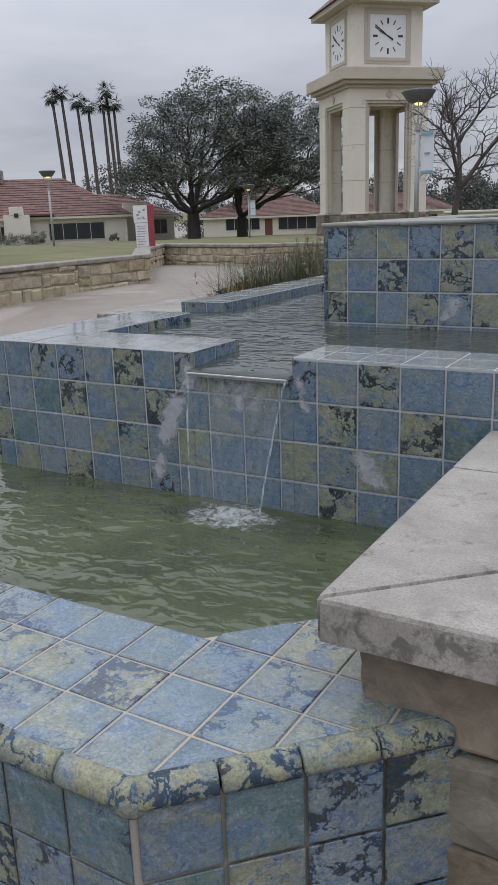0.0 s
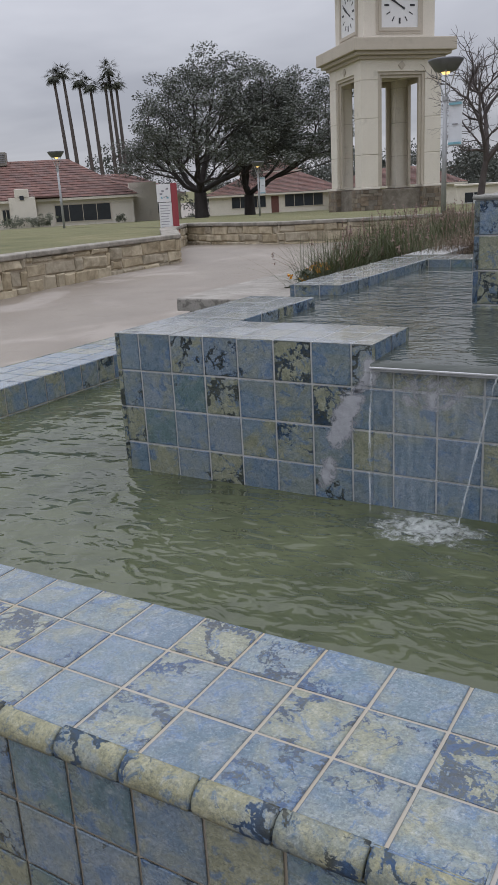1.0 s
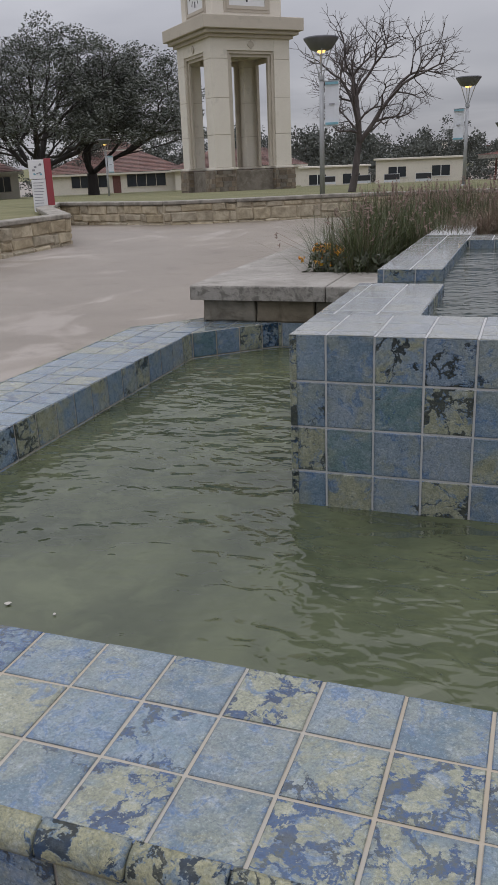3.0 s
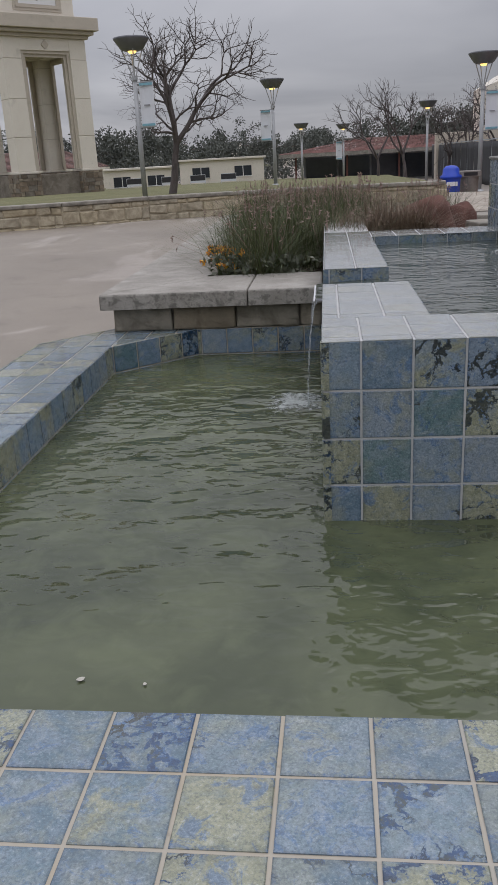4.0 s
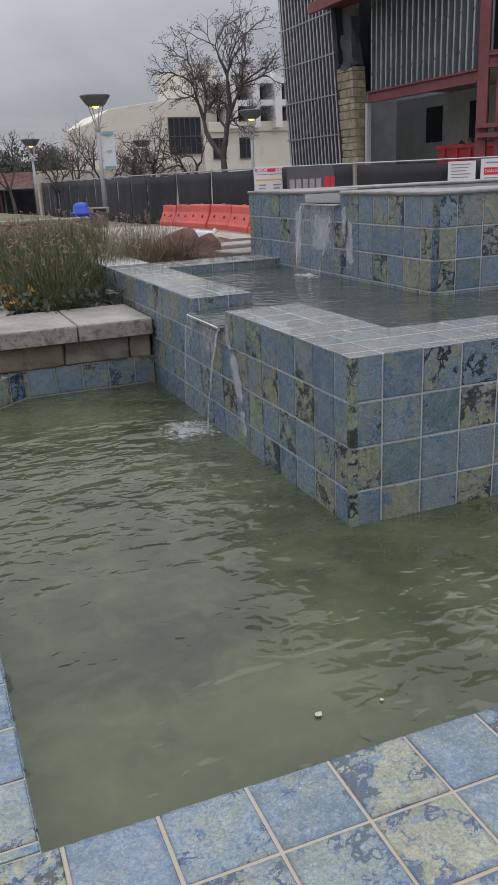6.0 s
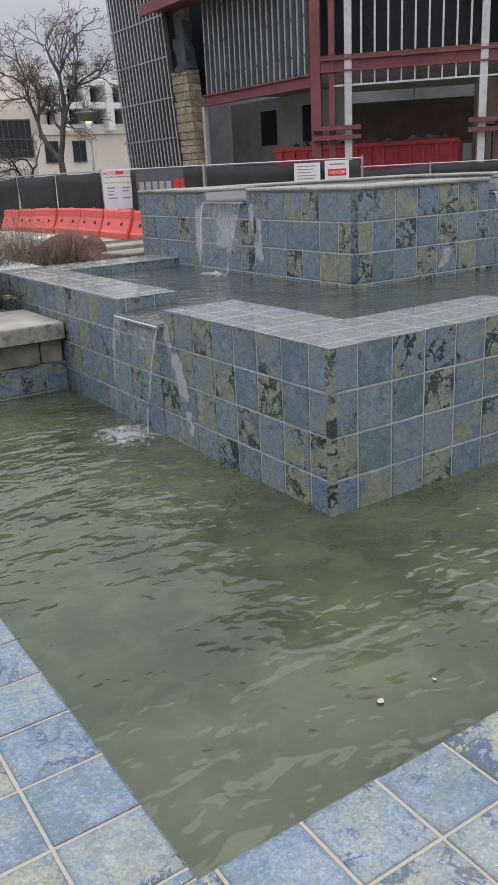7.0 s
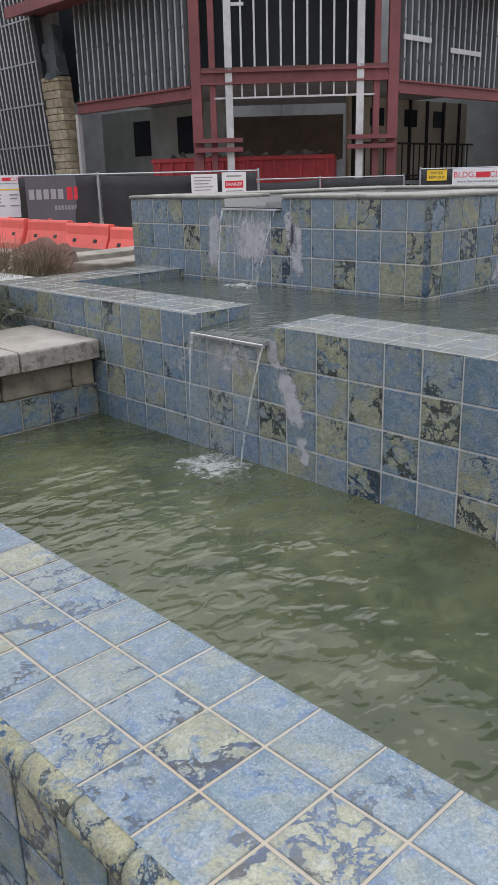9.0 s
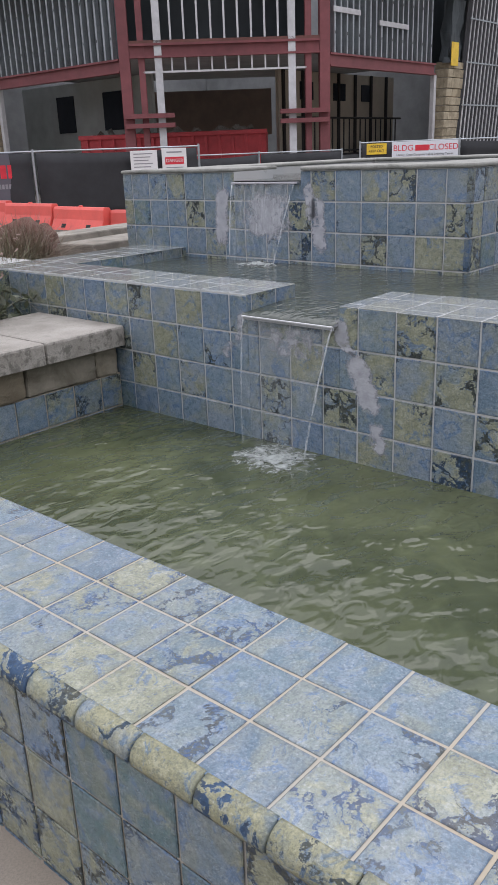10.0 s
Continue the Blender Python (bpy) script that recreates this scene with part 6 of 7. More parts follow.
def dumpster():
    a, b = Vector((18.6, 26.2, 0)), Vector((23.0, 20.5, 0))
    d = b - a
    L = d.length
    root = thing("dumpster", Matrix.Translation((a.x, a.y, 0.05)) @ Matrix.Rotation(math.atan2(d.y, d.x), 4, "Z"), "long red steel skip full of rubble", "skip")
    bm = boxes((0, 0.0, 0.15, L, 0.06, 2.2), (0, 2.3, 0.15, L, 2.36, 2.2), (0, 0.06, 0.15, 0.06, 2.3, 2.2), (L - 0.06, 0.06, 0.15, L, 2.3, 2.2), (0.06, 0.06, 0.15, L - 0.06, 2.3, 0.25))
    part("tub", bm, M["dumpster"], root)
    for k in range(14):
        x = 0.25 + (L - 0.5) * k / 13
        part("rib", boxes((x - 0.06, -0.10, 0.15, x + 0.06, 0.0, 2.12), bevel=0.01), M["dumpster"], root)
    part("top_rail", boxes((-0.05, -0.13, 2.12, L + 0.05, 0.08, 2.28), bevel=0.02), M["dumpster"], root)
    part("runner", boxes((0.1, 0.4, 0.0, L - 0.1, 0.6, 0.15), (0.1, 1.7, 0.0, L - 0.1, 1.9, 0.15)), M["clay"], root)
    rng = random.Random(2)
    bm = bmesh.new()
    for _ in range(60):
        x, y = rng.uniform(0.3, L - 0.3), rng.uniform(0.3, 2.1)
        s = rng.uniform(0.08, 0.28)
        add_box(bm, -s, -s * 0.6, -s * 0.4, s, s * 0.6, s * 0.4, m=pose(x, y, 2.05 + rng.uniform(0, 0.3), rng.uniform(-60, 60), rng.uniform(-60, 60), rng.uniform(0, 180)))
    tagged(part("rubble", bm, M["cap"], root), kind="stuff")


dumpster()
# grey plinths by the columns
tagged(link("gravel_bed", prism([(1.9, 8.5), (4.6, 9.2), (5.6, 13.0), (5.4, 20.0), (3.2, 21.5), (2.2, 15.0)], 0.0, 0.30, 0.05), M["gravel"]), "strip of pale gravel and broken stone beside the bed", "gravel", kind="stuff")
for k, (x0, y0, x1, y1, yaw) in enumerate(((0, 0, 3.0, 0.35, 8), (0, 0.6, 2.4, 0.9, 8))):
    bm = boxes((x0, y0, -0.5, x1, y1, 0.0), bevel=0.012, m=pose(1.16, 3.98 + 0.15 * k, 0.93, 0, 0, yaw))
    tagged(link("coping_stone", bm, M["cap_old"]), "grey stone coping behind the fountain block", "coping", "copings behind the fountain", "structure")


# ---- planting ----
def tuft(rng, verts, faces, x, y, z, blades, height, spread, width):
    for _ in range(blades):
        a = rng.uniform(0, TAU)
        lean = abs(rng.gauss(0, spread))
        h = height * rng.uniform(0.55, 1.15)
        bx, by = x + rng.gauss(0, 0.05), y + rng.gauss(0, 0.05)
        c, s = math.cos(a), math.sin(a)
        w = width * rng.uniform(0.6, 1.2)
        n = len(verts)
        k = 4
        for i in range(k + 1):
            t = i / k
            o = lean * h * t * (0.5 + 0.7 * t)
            zz = z + h * t * (1 - 0.30 * lean * t)
            ww = w * (1 - 0.85 * t)
            verts += [(bx + c * o - s * ww, by + s * o + c * ww, zz), (bx + c * o + s * ww, by + s * o - c * ww, zz)]
        for i in range(k):
            b = n + 2 * i
            faces.append((b, b + 1, b + 3, b + 2))


def reed(x, y, seed, blades, height, heads, label):
    rng = random.Random(seed)
    root = thing("reed_clump", pose(x, y, 0.66), label, "ornamental grass", "reed clumps in the planter")
    v, f = [], []
    for _ in range(5):
        tuft(rng, v, f, rng.gauss(0, 0.09), rng.gauss(0, 0.09), -0.02, blades // 5, height, 0.78, 0.0030)
    tagged(raw("foliage", v, f, M["blade"], root), kind="stuff")
    # dry stalks that stand out of the green, with their seed heads
    v, f = [], []
    for _ in range(heads * 2):
        a, r = rng.uniform(0, TAU), abs(rng.gauss(0, 0.24))
        foot = Vector((0.25 * r * math.cos(a), 0.25 * r * math.sin(a), 0.1))
        c = Vector((r * math.cos(a), r * math.sin(a), height * rng.uniform(0.72, 1.12) * (1 - 0.4 * r)))
        e = (c - foot).orthogonal().normalized() * 0.0014
        n = len(v)
        v += [foot - e, foot + e, c + e, c - e]
        f.append((n, n + 1, n + 2, n + 3))
        for _ in range(7):
            d = Vector((rng.gauss(0, 1), rng.gauss(0, 1), rng.gauss(0.2, 1.2))).normalized() * rng.uniform(0.010, 0.030)
            e = d.orthogonal().normalized() * 0.0042
            b = c - Vector((0, 0, rng.uniform(0, 0.06)))
            n = len(v)
            v += [b - e, b + e, b + d + e * 0.4, b + d - e * 0.4]
            f.append((n, n + 1, n + 2, n + 3))
    tagged(raw("plume", v, f, M["seed_head"], root, "dry brown seed heads"), kind="stuff")
    return root


rng = random.Random(14)
k = 0
for iy in range(11):
    for ix in range(7):
        x = -0.56 + ix * 0.30 + rng.gauss(0, 0.06)
        y = 3.25 + iy * 0.34 + rng.gauss(0, 0.07)
        if (y < 3.56 and x > -0.14) or x > 0.1 + 0.62 * (y - 3.3) or y > 7.0 or (x > 0.40 and 4.5 < y < 6.4) or (x > 0.16 and 3.7 < y < 4.9):
            continue
        dry = x > 0.1 or y > 5.0
        reed(x, y, 100 + k, 460 if y < 5.2 else 260, 0.50 if y < 4.4 else 0.58 if y < 6 else 0.50, 13 if dry else 4, "clump of green reeds with dry brown seed heads" if dry else "clump of fine green reeds arching over the coping")
        k += 1


def straw(x, y, seed, z=0.68):
    rng = random.Random(seed)
    root = thing("dry_sedge", pose(x, y, z), "low clump of dead brown sedge before the boulder", "dead grass", "dead sedge in the bed")
    v, f = [], []
    for _ in range(3):
        tuft(rng, v, f, rng.gauss(0, 0.08), rng.gauss(0, 0.08), 0.02, 110, 0.36, 1.25, 0.0030)
    tagged(raw("foliage", v, f, M["straw"], root), kind="stuff")


for k, (x, y) in enumerate(((0.58, 4.16), (0.48, 4.28), (0.34, 4.40), (0.14, 3.86), (0.30, 3.84), (0.46, 3.88), (0.22, 4.02), (0.38, 4.02), (0.10, 4.10), (0.30, 4.20), (0.52, 4.00), (0.18, 4.34), (0.62, 3.98), (0.42, 4.14), (0.05, 4.30))):
    straw(x, y, 700 + k)


for k, (x, y) in enumerate(((0.50, 4.12), (0.60, 4.08), (0.70, 4.10), (0.55, 4.22), (0.66, 4.20), (0.44, 4.20))):
    straw(x, y, 730 + k, 0.78)


def ground_cover(x, y, seed, bloom, label):
    rng = random.Random(seed)
    root = thing("bedding_plant", pose(x, y, 0.66), label, "bedding plant", "small plants in the planter")
    tips = [(Vector((rng.gauss(0, 0.075), rng.gauss(0, 0.06), rng.uniform(0.02, 0.19))), None) for _ in range(20)]
    v, f = leaf_cloud(rng, tips, 6, 0.028, 0.026, 0.8)
    tagged(raw("foliage", v, f, M["bed_leaf"], root), kind="stuff")
    if bloom:
        tips = [(Vector((rng.gauss(0, 0.07), rng.gauss(0, 0.07), rng.uniform(0.12, 0.21))), None) for _ in range(14)]
        v, f = leaf_cloud(rng, tips, 9, 0.012, 0.018)
        tagged(raw("bloom", v, f, M["bloom"], root, "orange and yellow flowers"), kind="stuff")


for k, (x, y) in enumerate(((-0.69, 3.22), (-0.60, 3.10), (-0.80, 3.62), (-0.70, 3.68), (-0.48, 3.04), (-0.36, 3.08), (-0.24, 3.10), (-0.14, 3.06), (-0.5, 3.2), (-0.3, 3.22))):
    ground_cover(x, y, 500 + k, k in (0, 2, 3), "low orange-flowering plant at the planter's edge" if k in (0, 2, 3) else "low leafy plant at the planter's edge")


def boulder(x, y, z, sx, sy, sz, seed, label):
    bm = bmesh.new()
    bmesh.ops.create_icosphere(bm, subdivisions=4, radius=1.0)
    for v in bm.verts:
        p = v.co.copy()
        n = noise.noise(p * 1.3 + Vector((seed, 0, 0))) * 0.28 + noise.noise(p * 3.5 + Vector((0, seed, 0))) * 0.12 + noise.noise(p * 9.0) * 0.035
        p *= 1 + n
        for ax in ((0.6, -0.7, 0.35), (-0.8, -0.2, 0.5), (0.1, 0.4, 0.9)):
            d = Vector(ax).normalized()
            over = p.dot(d) - 0.72
            if over > 0:
                p -= d * over * 0.8
        v.co = Vector((p.x * sx, p.y * sy, p.z * sz))
    ob = link("boulder", bm, M["boulder"], smooth=True)
    ob.matrix_world = pose(x, y, z, 0, 0, seed * 40)
    return tagged(ob, label, "boulder", "boulders in the bed")


boulder(0.82, 4.42, 0.80, 0.34, 0.33, 0.34, 1.0, "rough dark red boulder in the planting bed")
boulder(1.04, 4.48, 0.80, 0.17, 0.24, 0.29, 2.0, "rough dark red boulder in the planting bed")
boulder(1.9, 6.4, 0.74, 0.25, 0.22, 0.15, 3.0, "small dark red boulder in the planting bed")


# ---- the fountain: three basins faced with glazed tiles ----
P = 0.156
RIM, WATER, MID, WEIR, MID_WATER, TOP = 0.52, 0.358, 0.95, 0.885, 0.899, 1.385
SLOT = (1.135, 1.580)
tile_cache = {}


def clip_poly(poly, region):
    """The part of a convex polygon inside a convex region (both anticlockwise)."""
    out = poly
    n = len(region)
    for i in range(n):
        (ax, ay), (bx, by) = region[i], region[(i + 1) % n]
        side = lambda p: (bx - ax) * (p[1] - ay) - (by - ay) * (p[0] - ax)
        src, out = out, []
        for k in range(len(src)):
            p, q = src[k - 1], src[k]
            sp, sq = side(p), side(q)
            if (sp < 0) != (sq < 0):
                t = sp / (sp - sq)
                out.append((p[0] + t * (q[0] - p[0]), p[1] + t * (q[1] - p[1])))
            if sq >= 0:
                out.append(q)
        if not out:
            return []
    return out


def area(poly):
    return 0.5 * sum(poly[i - 1][0] * poly[i][1] - poly[i][0] * poly[i - 1][1] for i in range(len(poly)))


def tile_mesh(poly, material, depth=0.0035):
    key = (material.name, tuple((round(x, 4), round(y, 4)) for x, y in poly))
    if key not in tile_cache:
        cx, cy = sum(p[0] for p in poly) / len(poly), sum(p[1] for p in poly) / len(poly)
        reach = max(0.01, min(math.hypot(x - cx, y - cy) for x, y in poly))
        k = 1 - min(0.4, 0.003 / reach)
        n = len(poly)
        verts = [(x, y, -depth) for x, y in poly] + [(x, y, -0.0016) for x, y in poly] + [(cx + (x - cx) * k, cy + (y - cy) * k, 0.0) for x, y in poly]
        faces = [tuple(range(2 * n, 3 * n))]
        for r in (0, n):
            for i in range(n):
                j = (i + 1) % n
                faces.append((r + i, r + j, r + n + j, r + n + i))
        me = bpy.data.meshes.new("tile")
        me.from_pydata(verts, [], faces)
        me.materials.append(material)
        tile_cache[key] = me
    return tile_cache[key]


tile_rng = random.Random(11)


CHANCE = "bbbbbbbddmmmkkvvwwhh"


def tile_face(parent, name, origin, u, v, region, joint_u, joint_v, pitch=P, material=None, gap=0.0036, kinds=None, family="wall_"):
    """Lays tiles on the plane through origin with axes u, v, inside a convex region, with joints at joint_u + k * pitch and joint_v + k * pitch.
    kinds gives a tile's kind of glaze from its column and row, or nothing to leave it to chance."""
    u, v = Vector(u), Vector(v)
    n = u.cross(v)
    rot = Matrix((u, v, n)).transposed().to_4x4()
    if area(region) < 0:
        region = region[::-1]
    us, vs = [p[0] for p in region], [p[1] for p in region]
    i0, i1 = math.floor((min(us) - joint_u) / pitch), math.ceil((max(us) - joint_u) / pitch)
    j0, j1 = math.floor((min(vs) - joint_v) / pitch), math.ceil((max(vs) - joint_v) / pitch)
    for i in range(i0, i1):
        for j in range(j0, j1):
            a, b = joint_u + i * pitch, joint_v + j * pitch
            cell = [(a + gap, b + gap), (a + pitch - gap, b + gap), (a + pitch - gap, b + pitch - gap), (a + gap, b + pitch - gap)]
            cut = clip_poly(cell, region)
            if len(cut) < 3 or area(cut) < 2.2e-4:
                continue
            cx, cy = a + pitch / 2, b + pitch / 2
            kind = (kinds(i, j) if kinds else "") or tile_rng.choice(CHANCE)
            ob = bpy.data.objects.new(name, tile_mesh([(x - cx, y - cy) for x, y in cut], material or M[family + kind]))
            scene.collection.objects.link(ob)
            ob.parent = parent
            tilt = Matrix.Rotation(tile_rng.gauss(0, 0.0035), 4, "X") @ Matrix.Rotation(tile_rng.gauss(0, 0.0035), 4, "Y") @ Matrix.Rotation(tile_rng.gauss(0, 0.004), 4, "Z")
            ob.matrix_basis = Matrix.Translation(Vector(origin) + u * cx + v * cy + n * tile_rng.uniform(-0.0008, 0.0008)) @ rot @ tilt


def rect2(a, b, c, d):
    return [(a, b), (c, b), (c, d), (a, d)]


def trim_run(parent, a, b, outward, z, r=0.036, pitch=P):
    """Quarter-round edging tiles along the edge from a to b."""
    a, b, out = Vector((*a, z)), Vector((*b, z)), Vector((*outward, 0))
    length = (b - a).length
    d = (b - a).normalized()
    n = max(1, round(length / pitch))
    step = length / n
    key = ("trim", round(step, 4), r)
    if key not in tile_cache:
        prof = [(-0.006, 0.001)] + [(r * math.sin(t), -r + r * math.cos(t)) for t in [k * math.pi / 2 / 5 for k in range(6)]] + [(r - 0.002, -r - 0.008), (-0.006, -r - 0.008)]
        verts, faces = [], []
        h = step / 2 - 0.0022
        k = len(prof)
        for s, q in ((-h, 0.93), (-h + 0.004, 1.0), (h - 0.004, 1.0), (h, 0.93)):
            verts += [(s, x * q, y * q) for x, y in prof]
        for ring in range(3):
            for i in range(k):
                j = (i + 1) % k
                faces.append((ring * k + i, ring * k + j, ring * k + k + j, ring * k + k + i))
        faces += [tuple(range(k))[::-1], tuple(range(3 * k, 4 * k))]
        me = bpy.data.meshes.new("edging_tile")
        me.from_pydata(verts, [], faces)
        me.materials.append(M["trim"])
        me.polygons.foreach_set("use_smooth", [True] * len(me.polygons))
        tile_cache[key] = me
    up = Vector((0, 0, 1))
    rot = Matrix((d, out, up)).transposed().to_4x4()
    for i in range(n):
        ob = bpy.data.objects.new("edging_tile", tile_cache[key])
        scene.collection.objects.link(ob)
        ob.parent = parent
        ob.matrix_basis = Matrix.Translation(a + d * step * (i + 0.5) + up * tile_rng.uniform(-0.001, 0.001)) @ rot @ Matrix.Rotation(tile_rng.gauss(0, 0.006), 4, "Z")


def chart(rows, first, column, row):
    """Reads a chart of glazes: rows of letters, the first letter standing for column `first`."""
    def kind(i, j):
        r, c = row(i, j), column(i, j) - first
        return rows[r][c] if 0 <= r < len(rows) and 0 <= c < len(rows[r]) and rows[r][c] != "." else ""
    return kind


# how the glazes lie on the faces that are seen close by, row by row
SOUTH_COPING = chart(("hbvbhbvbbmhbbbmbhvvbbmwm", "bbwmhbmkbvbwhhvbwmhwhbwm", "mbkbmbbkwhwhwmmbwbvwmmbm"), -1, lambda i, j: i, lambda i, j: -1 - j)
WEST_COPING = chart(("mmwbvbmbbbbbvwkbbb", "bbkbwbhbhvwbwbmwbb", "kbmbbwhwvwbvkkmbbb"), -8, lambda i, j: j, lambda i, j: -1 - i)
MID_SOUTH = chart(("bbwvmhbwkkvbwbb", "wmdhbmhbwmbhbhd", "hdbbmkbkbbkmkbb", "bkvhbbvbbbbhbbb"), 0, lambda i, j: i + 1, lambda i, j: 4 - j)
MID_WEST = chart(("bbwmbhbkmmmbkbw", "bbhbwmkbkbbvbkb", "hmbwbkbhbwbbwbh", "bhbbhbkbbwbbbbb"), 0, lambda i, j: -i, lambda i, j: 4 - j)
TOP_WEST = chart(("bbhmbwbbbwbb", "hbbbbbhbbmbh", "kkbhbbwbbbwb", "hkwbmbwbwbhb"), 0, lambda i, j: -i, lambda i, j: 3 - j)
TOP_SOUTH = chart(("vwkvhwbbkbwb", "kbhbkbmbbhbm", "hdbhvkbmwbhb", "wbmhbbhbmbwb"), 0, lambda i, j: i + 1, lambda i, j: 3 - j)



# deep glazes prevail here: some of the outer faces' shade is in the colour
def outside(i, j):
    return tile_rng.choice("ddddmmkwwhhvv")


# lower basin: outline of the coping and of its inner edge
LX, LY = -1.664, -1.660
IX, IY = -1.203, -1.190
# the south side runs out of square by two thirds of a degree, about this corner
PX, SKEW = 1.948, 0.0115
LY2, IY2 = LY + SKEW * (PX - LX), IY + SKEW * (PX - IX)
EAST, NORTH = (math.cos(SKEW), -math.sin(SKEW), 0), (math.sin(SKEW), math.cos(SKEW), 0)
lower = thing("lower_basin", Matrix(), "low fountain basin wall with worn blue and olive glazed tiles", "fountain basin", "", "structure")
e = 0.003
outer = [(LX - 0.022, LY2 - 0.022), (2.112, LY - 0.022), (2.60, -1.167), (2.60, -0.70), (2.37, -0.76), (1.948, IY - e), (IX - e, IY2 - e), (IX - e, 1.985 + e), (-0.772 - e, 2.392 + e), (-0.70, 2.60), (-1.20, 2.60), (LX - 0.022, 2.125)]
part("grout_bed", prism(outer, -0.05, RIM - 0.046), M["grout"], lower)
inner = [(LX + 0.001, LY2 + 0.001), (2.104, LY + 0.001), (2.595, -1.165)] + outer[3:10] + [(-1.215, 2.595), (LX + 0.001, 2.114)]
part("grout_bed", prism(inner, RIM - 0.0455, RIM - e), M["grout"], lower)
up3 = (0, 0, 1)
# top
tile_face(lower, "coping_tile", (PX, IY, RIM), EAST, NORTH, rect2(LX - PX, LY - IY, 12.6 * P - PX, 0.0), -1.174 - PX, 0.0, 1.009 * P, kinds=SOUTH_COPING, family="top_")
tile_face(lower, "coping_tile", (PX, IY, RIM), EAST, NORTH, [(x - PX, y - IY) for x, y in ((12.6 * P, LY), (2.105, LY), (2.545, -1.215), (2.37, -0.762), (1.948, -1.19))], -1.174 - PX, 0.0, 1.009 * P, kinds=SOUTH_COPING, family="top_")
tile_face(lower, "coping_tile", (0, 0, RIM), (1, 0, 0), (0, 1, 0), rect2(LX, IY2 + 0.002, IX, 12.92 * P), IX, -0.192, 1.003 * P, kinds=WEST_COPING, family="top_")
tile_face(lower, "coping_tile", (0, 0, RIM), (1, 0, 0), (0, 1, 0), [(LX, 12.92 * P), (-1.19, 12.92 * P), (-0.775, 2.39), (-1.235, 2.56), (LX, 2.115)], IX, -0.192, 1.003 * P, kinds=WEST_COPING, family="top_")
# edging
q = math.sqrt(0.5)
trim_run(lower, (LX, 2.115), (LX, LY2), (-1, 0), RIM)
trim_run(lower, (LX, LY2), (2.105, LY), (-SKEW, -1), RIM)
trim_run(lower, (2.105, LY), (2.535, -1.225), (q, -q), RIM)
trim_run(lower, (-1.255, 2.545), (LX, 2.115), (-q, q), RIM)
for x, y in ((LX, LY2), (2.105, LY), (LX, 2.115)):
    bm = bmesh.new()
    bmesh.ops.create_uvsphere(bm, u_segments=16, v_segments=10, radius=0.0375)
    part("corner_knob", bm, M["trim"], lower, smooth=True).matrix_basis = Matrix.Translation((x, y, RIM - 0.036))
# outer faces
zt = RIM - 0.046
tile_face(lower, "wall_tile", (LX - 0.027, 0, 0), (0, -1, 0), up3, rect2(-2.12, 0.0, -LY2 + 0.02, zt), 1.08 * P, zt - 3 * P, kinds=outside)
tile_face(lower, "wall_tile", (PX, LY - 0.027, 0), EAST, up3, rect2(LX - 0.02 - PX, 0.0, 2.114 - PX, zt), -2.4 * P - PX, zt - 3 * P, kinds=outside)
tile_face(lower, "wall_tile", (2.105 + 0.019, LY - 0.019, 0), (q, q, 0), up3, rect2(0.0, 0.0, 0.66, zt), 0.0, zt - 3 * P, kinds=outside)
tile_face(lower, "wall_tile", (-1.255 - 0.019, 2.545 + 0.019, 0), (-q, -q, 0), up3, rect2(0.0, 0.0, 0.61, zt), 0.0, zt - 3 * P, kinds=outside)
# inner faces
tile_face(lower, "lining_tile", (IX, 0, 0), (0, 1, 0), up3, rect2(IY2, 0.25, 1.985, RIM - 0.001), -1.08 * P, RIM - P)
tile_face(lower, "lining_tile", (PX, IY, 0), tuple(-k for k in EAST), up3, rect2(0.003, 0.25, PX - IX, RIM - 0.001), 2.4 * P + PX, RIM - P)
d1 = Vector((2.37 - 1.948, -0.76 - IY, 0))
tile_face(lower, "lining_tile", (1.948, IY, 0), tuple(-d1.normalized()), up3, rect2(-d1.length, 0.25, 0.0, RIM - 0.001), 0, RIM - P)
d2 = Vector((-0.772 - IX, 2.392 - 1.985, 0))
tile_face(lower, "lining_tile", (IX, 1.985, 0), tuple(d2.normalized()), up3, rect2(0.0, 0.25, d2.length, RIM - 0.001), 0.01, RIM - P)
# tile course under the planters, inside the basin
for mirrored in (False, True):
    o, u, rg = ((0, 2.392, 0), (1, 0, 0), rect2(-0.77, 0.25, -0.01, RIM)) if not mirrored else ((2.392, 0, 0), (0, -1, 0), rect2(0.01, 0.25, 0.77, RIM))
    tile_face(lower, "lining_tile", o, u, up3, rg, 0.03, RIM - P)
    a = boxes((-0.8, 2.397, 0.0, -0.005, 2.45, RIM)) if not mirrored else boxes((2.397, -0.8, 0.0, 2.45, -0.005, RIM))
    part("grout_bed", a, M["grout"], lower)


# water surfaces
def pool(name, outline, z, material, label):
    bm = bmesh.new()
    bm.faces.new([bm.verts.new((x, y, z)) for x, y in outline])
    return tagged(link(name, bm, material), label, "water", kind="structure")


pool("water", [(IX - 0.01, IY - 0.01), (1.95, IY - 0.01), (2.42, -0.74), (2.42, 0.02), (0.02, 0.02), (0.02, 2.42), (-0.76, 2.42), (IX - 0.01, 1.99)], WATER, M["water"], "murky green rippled water in the lower basin")

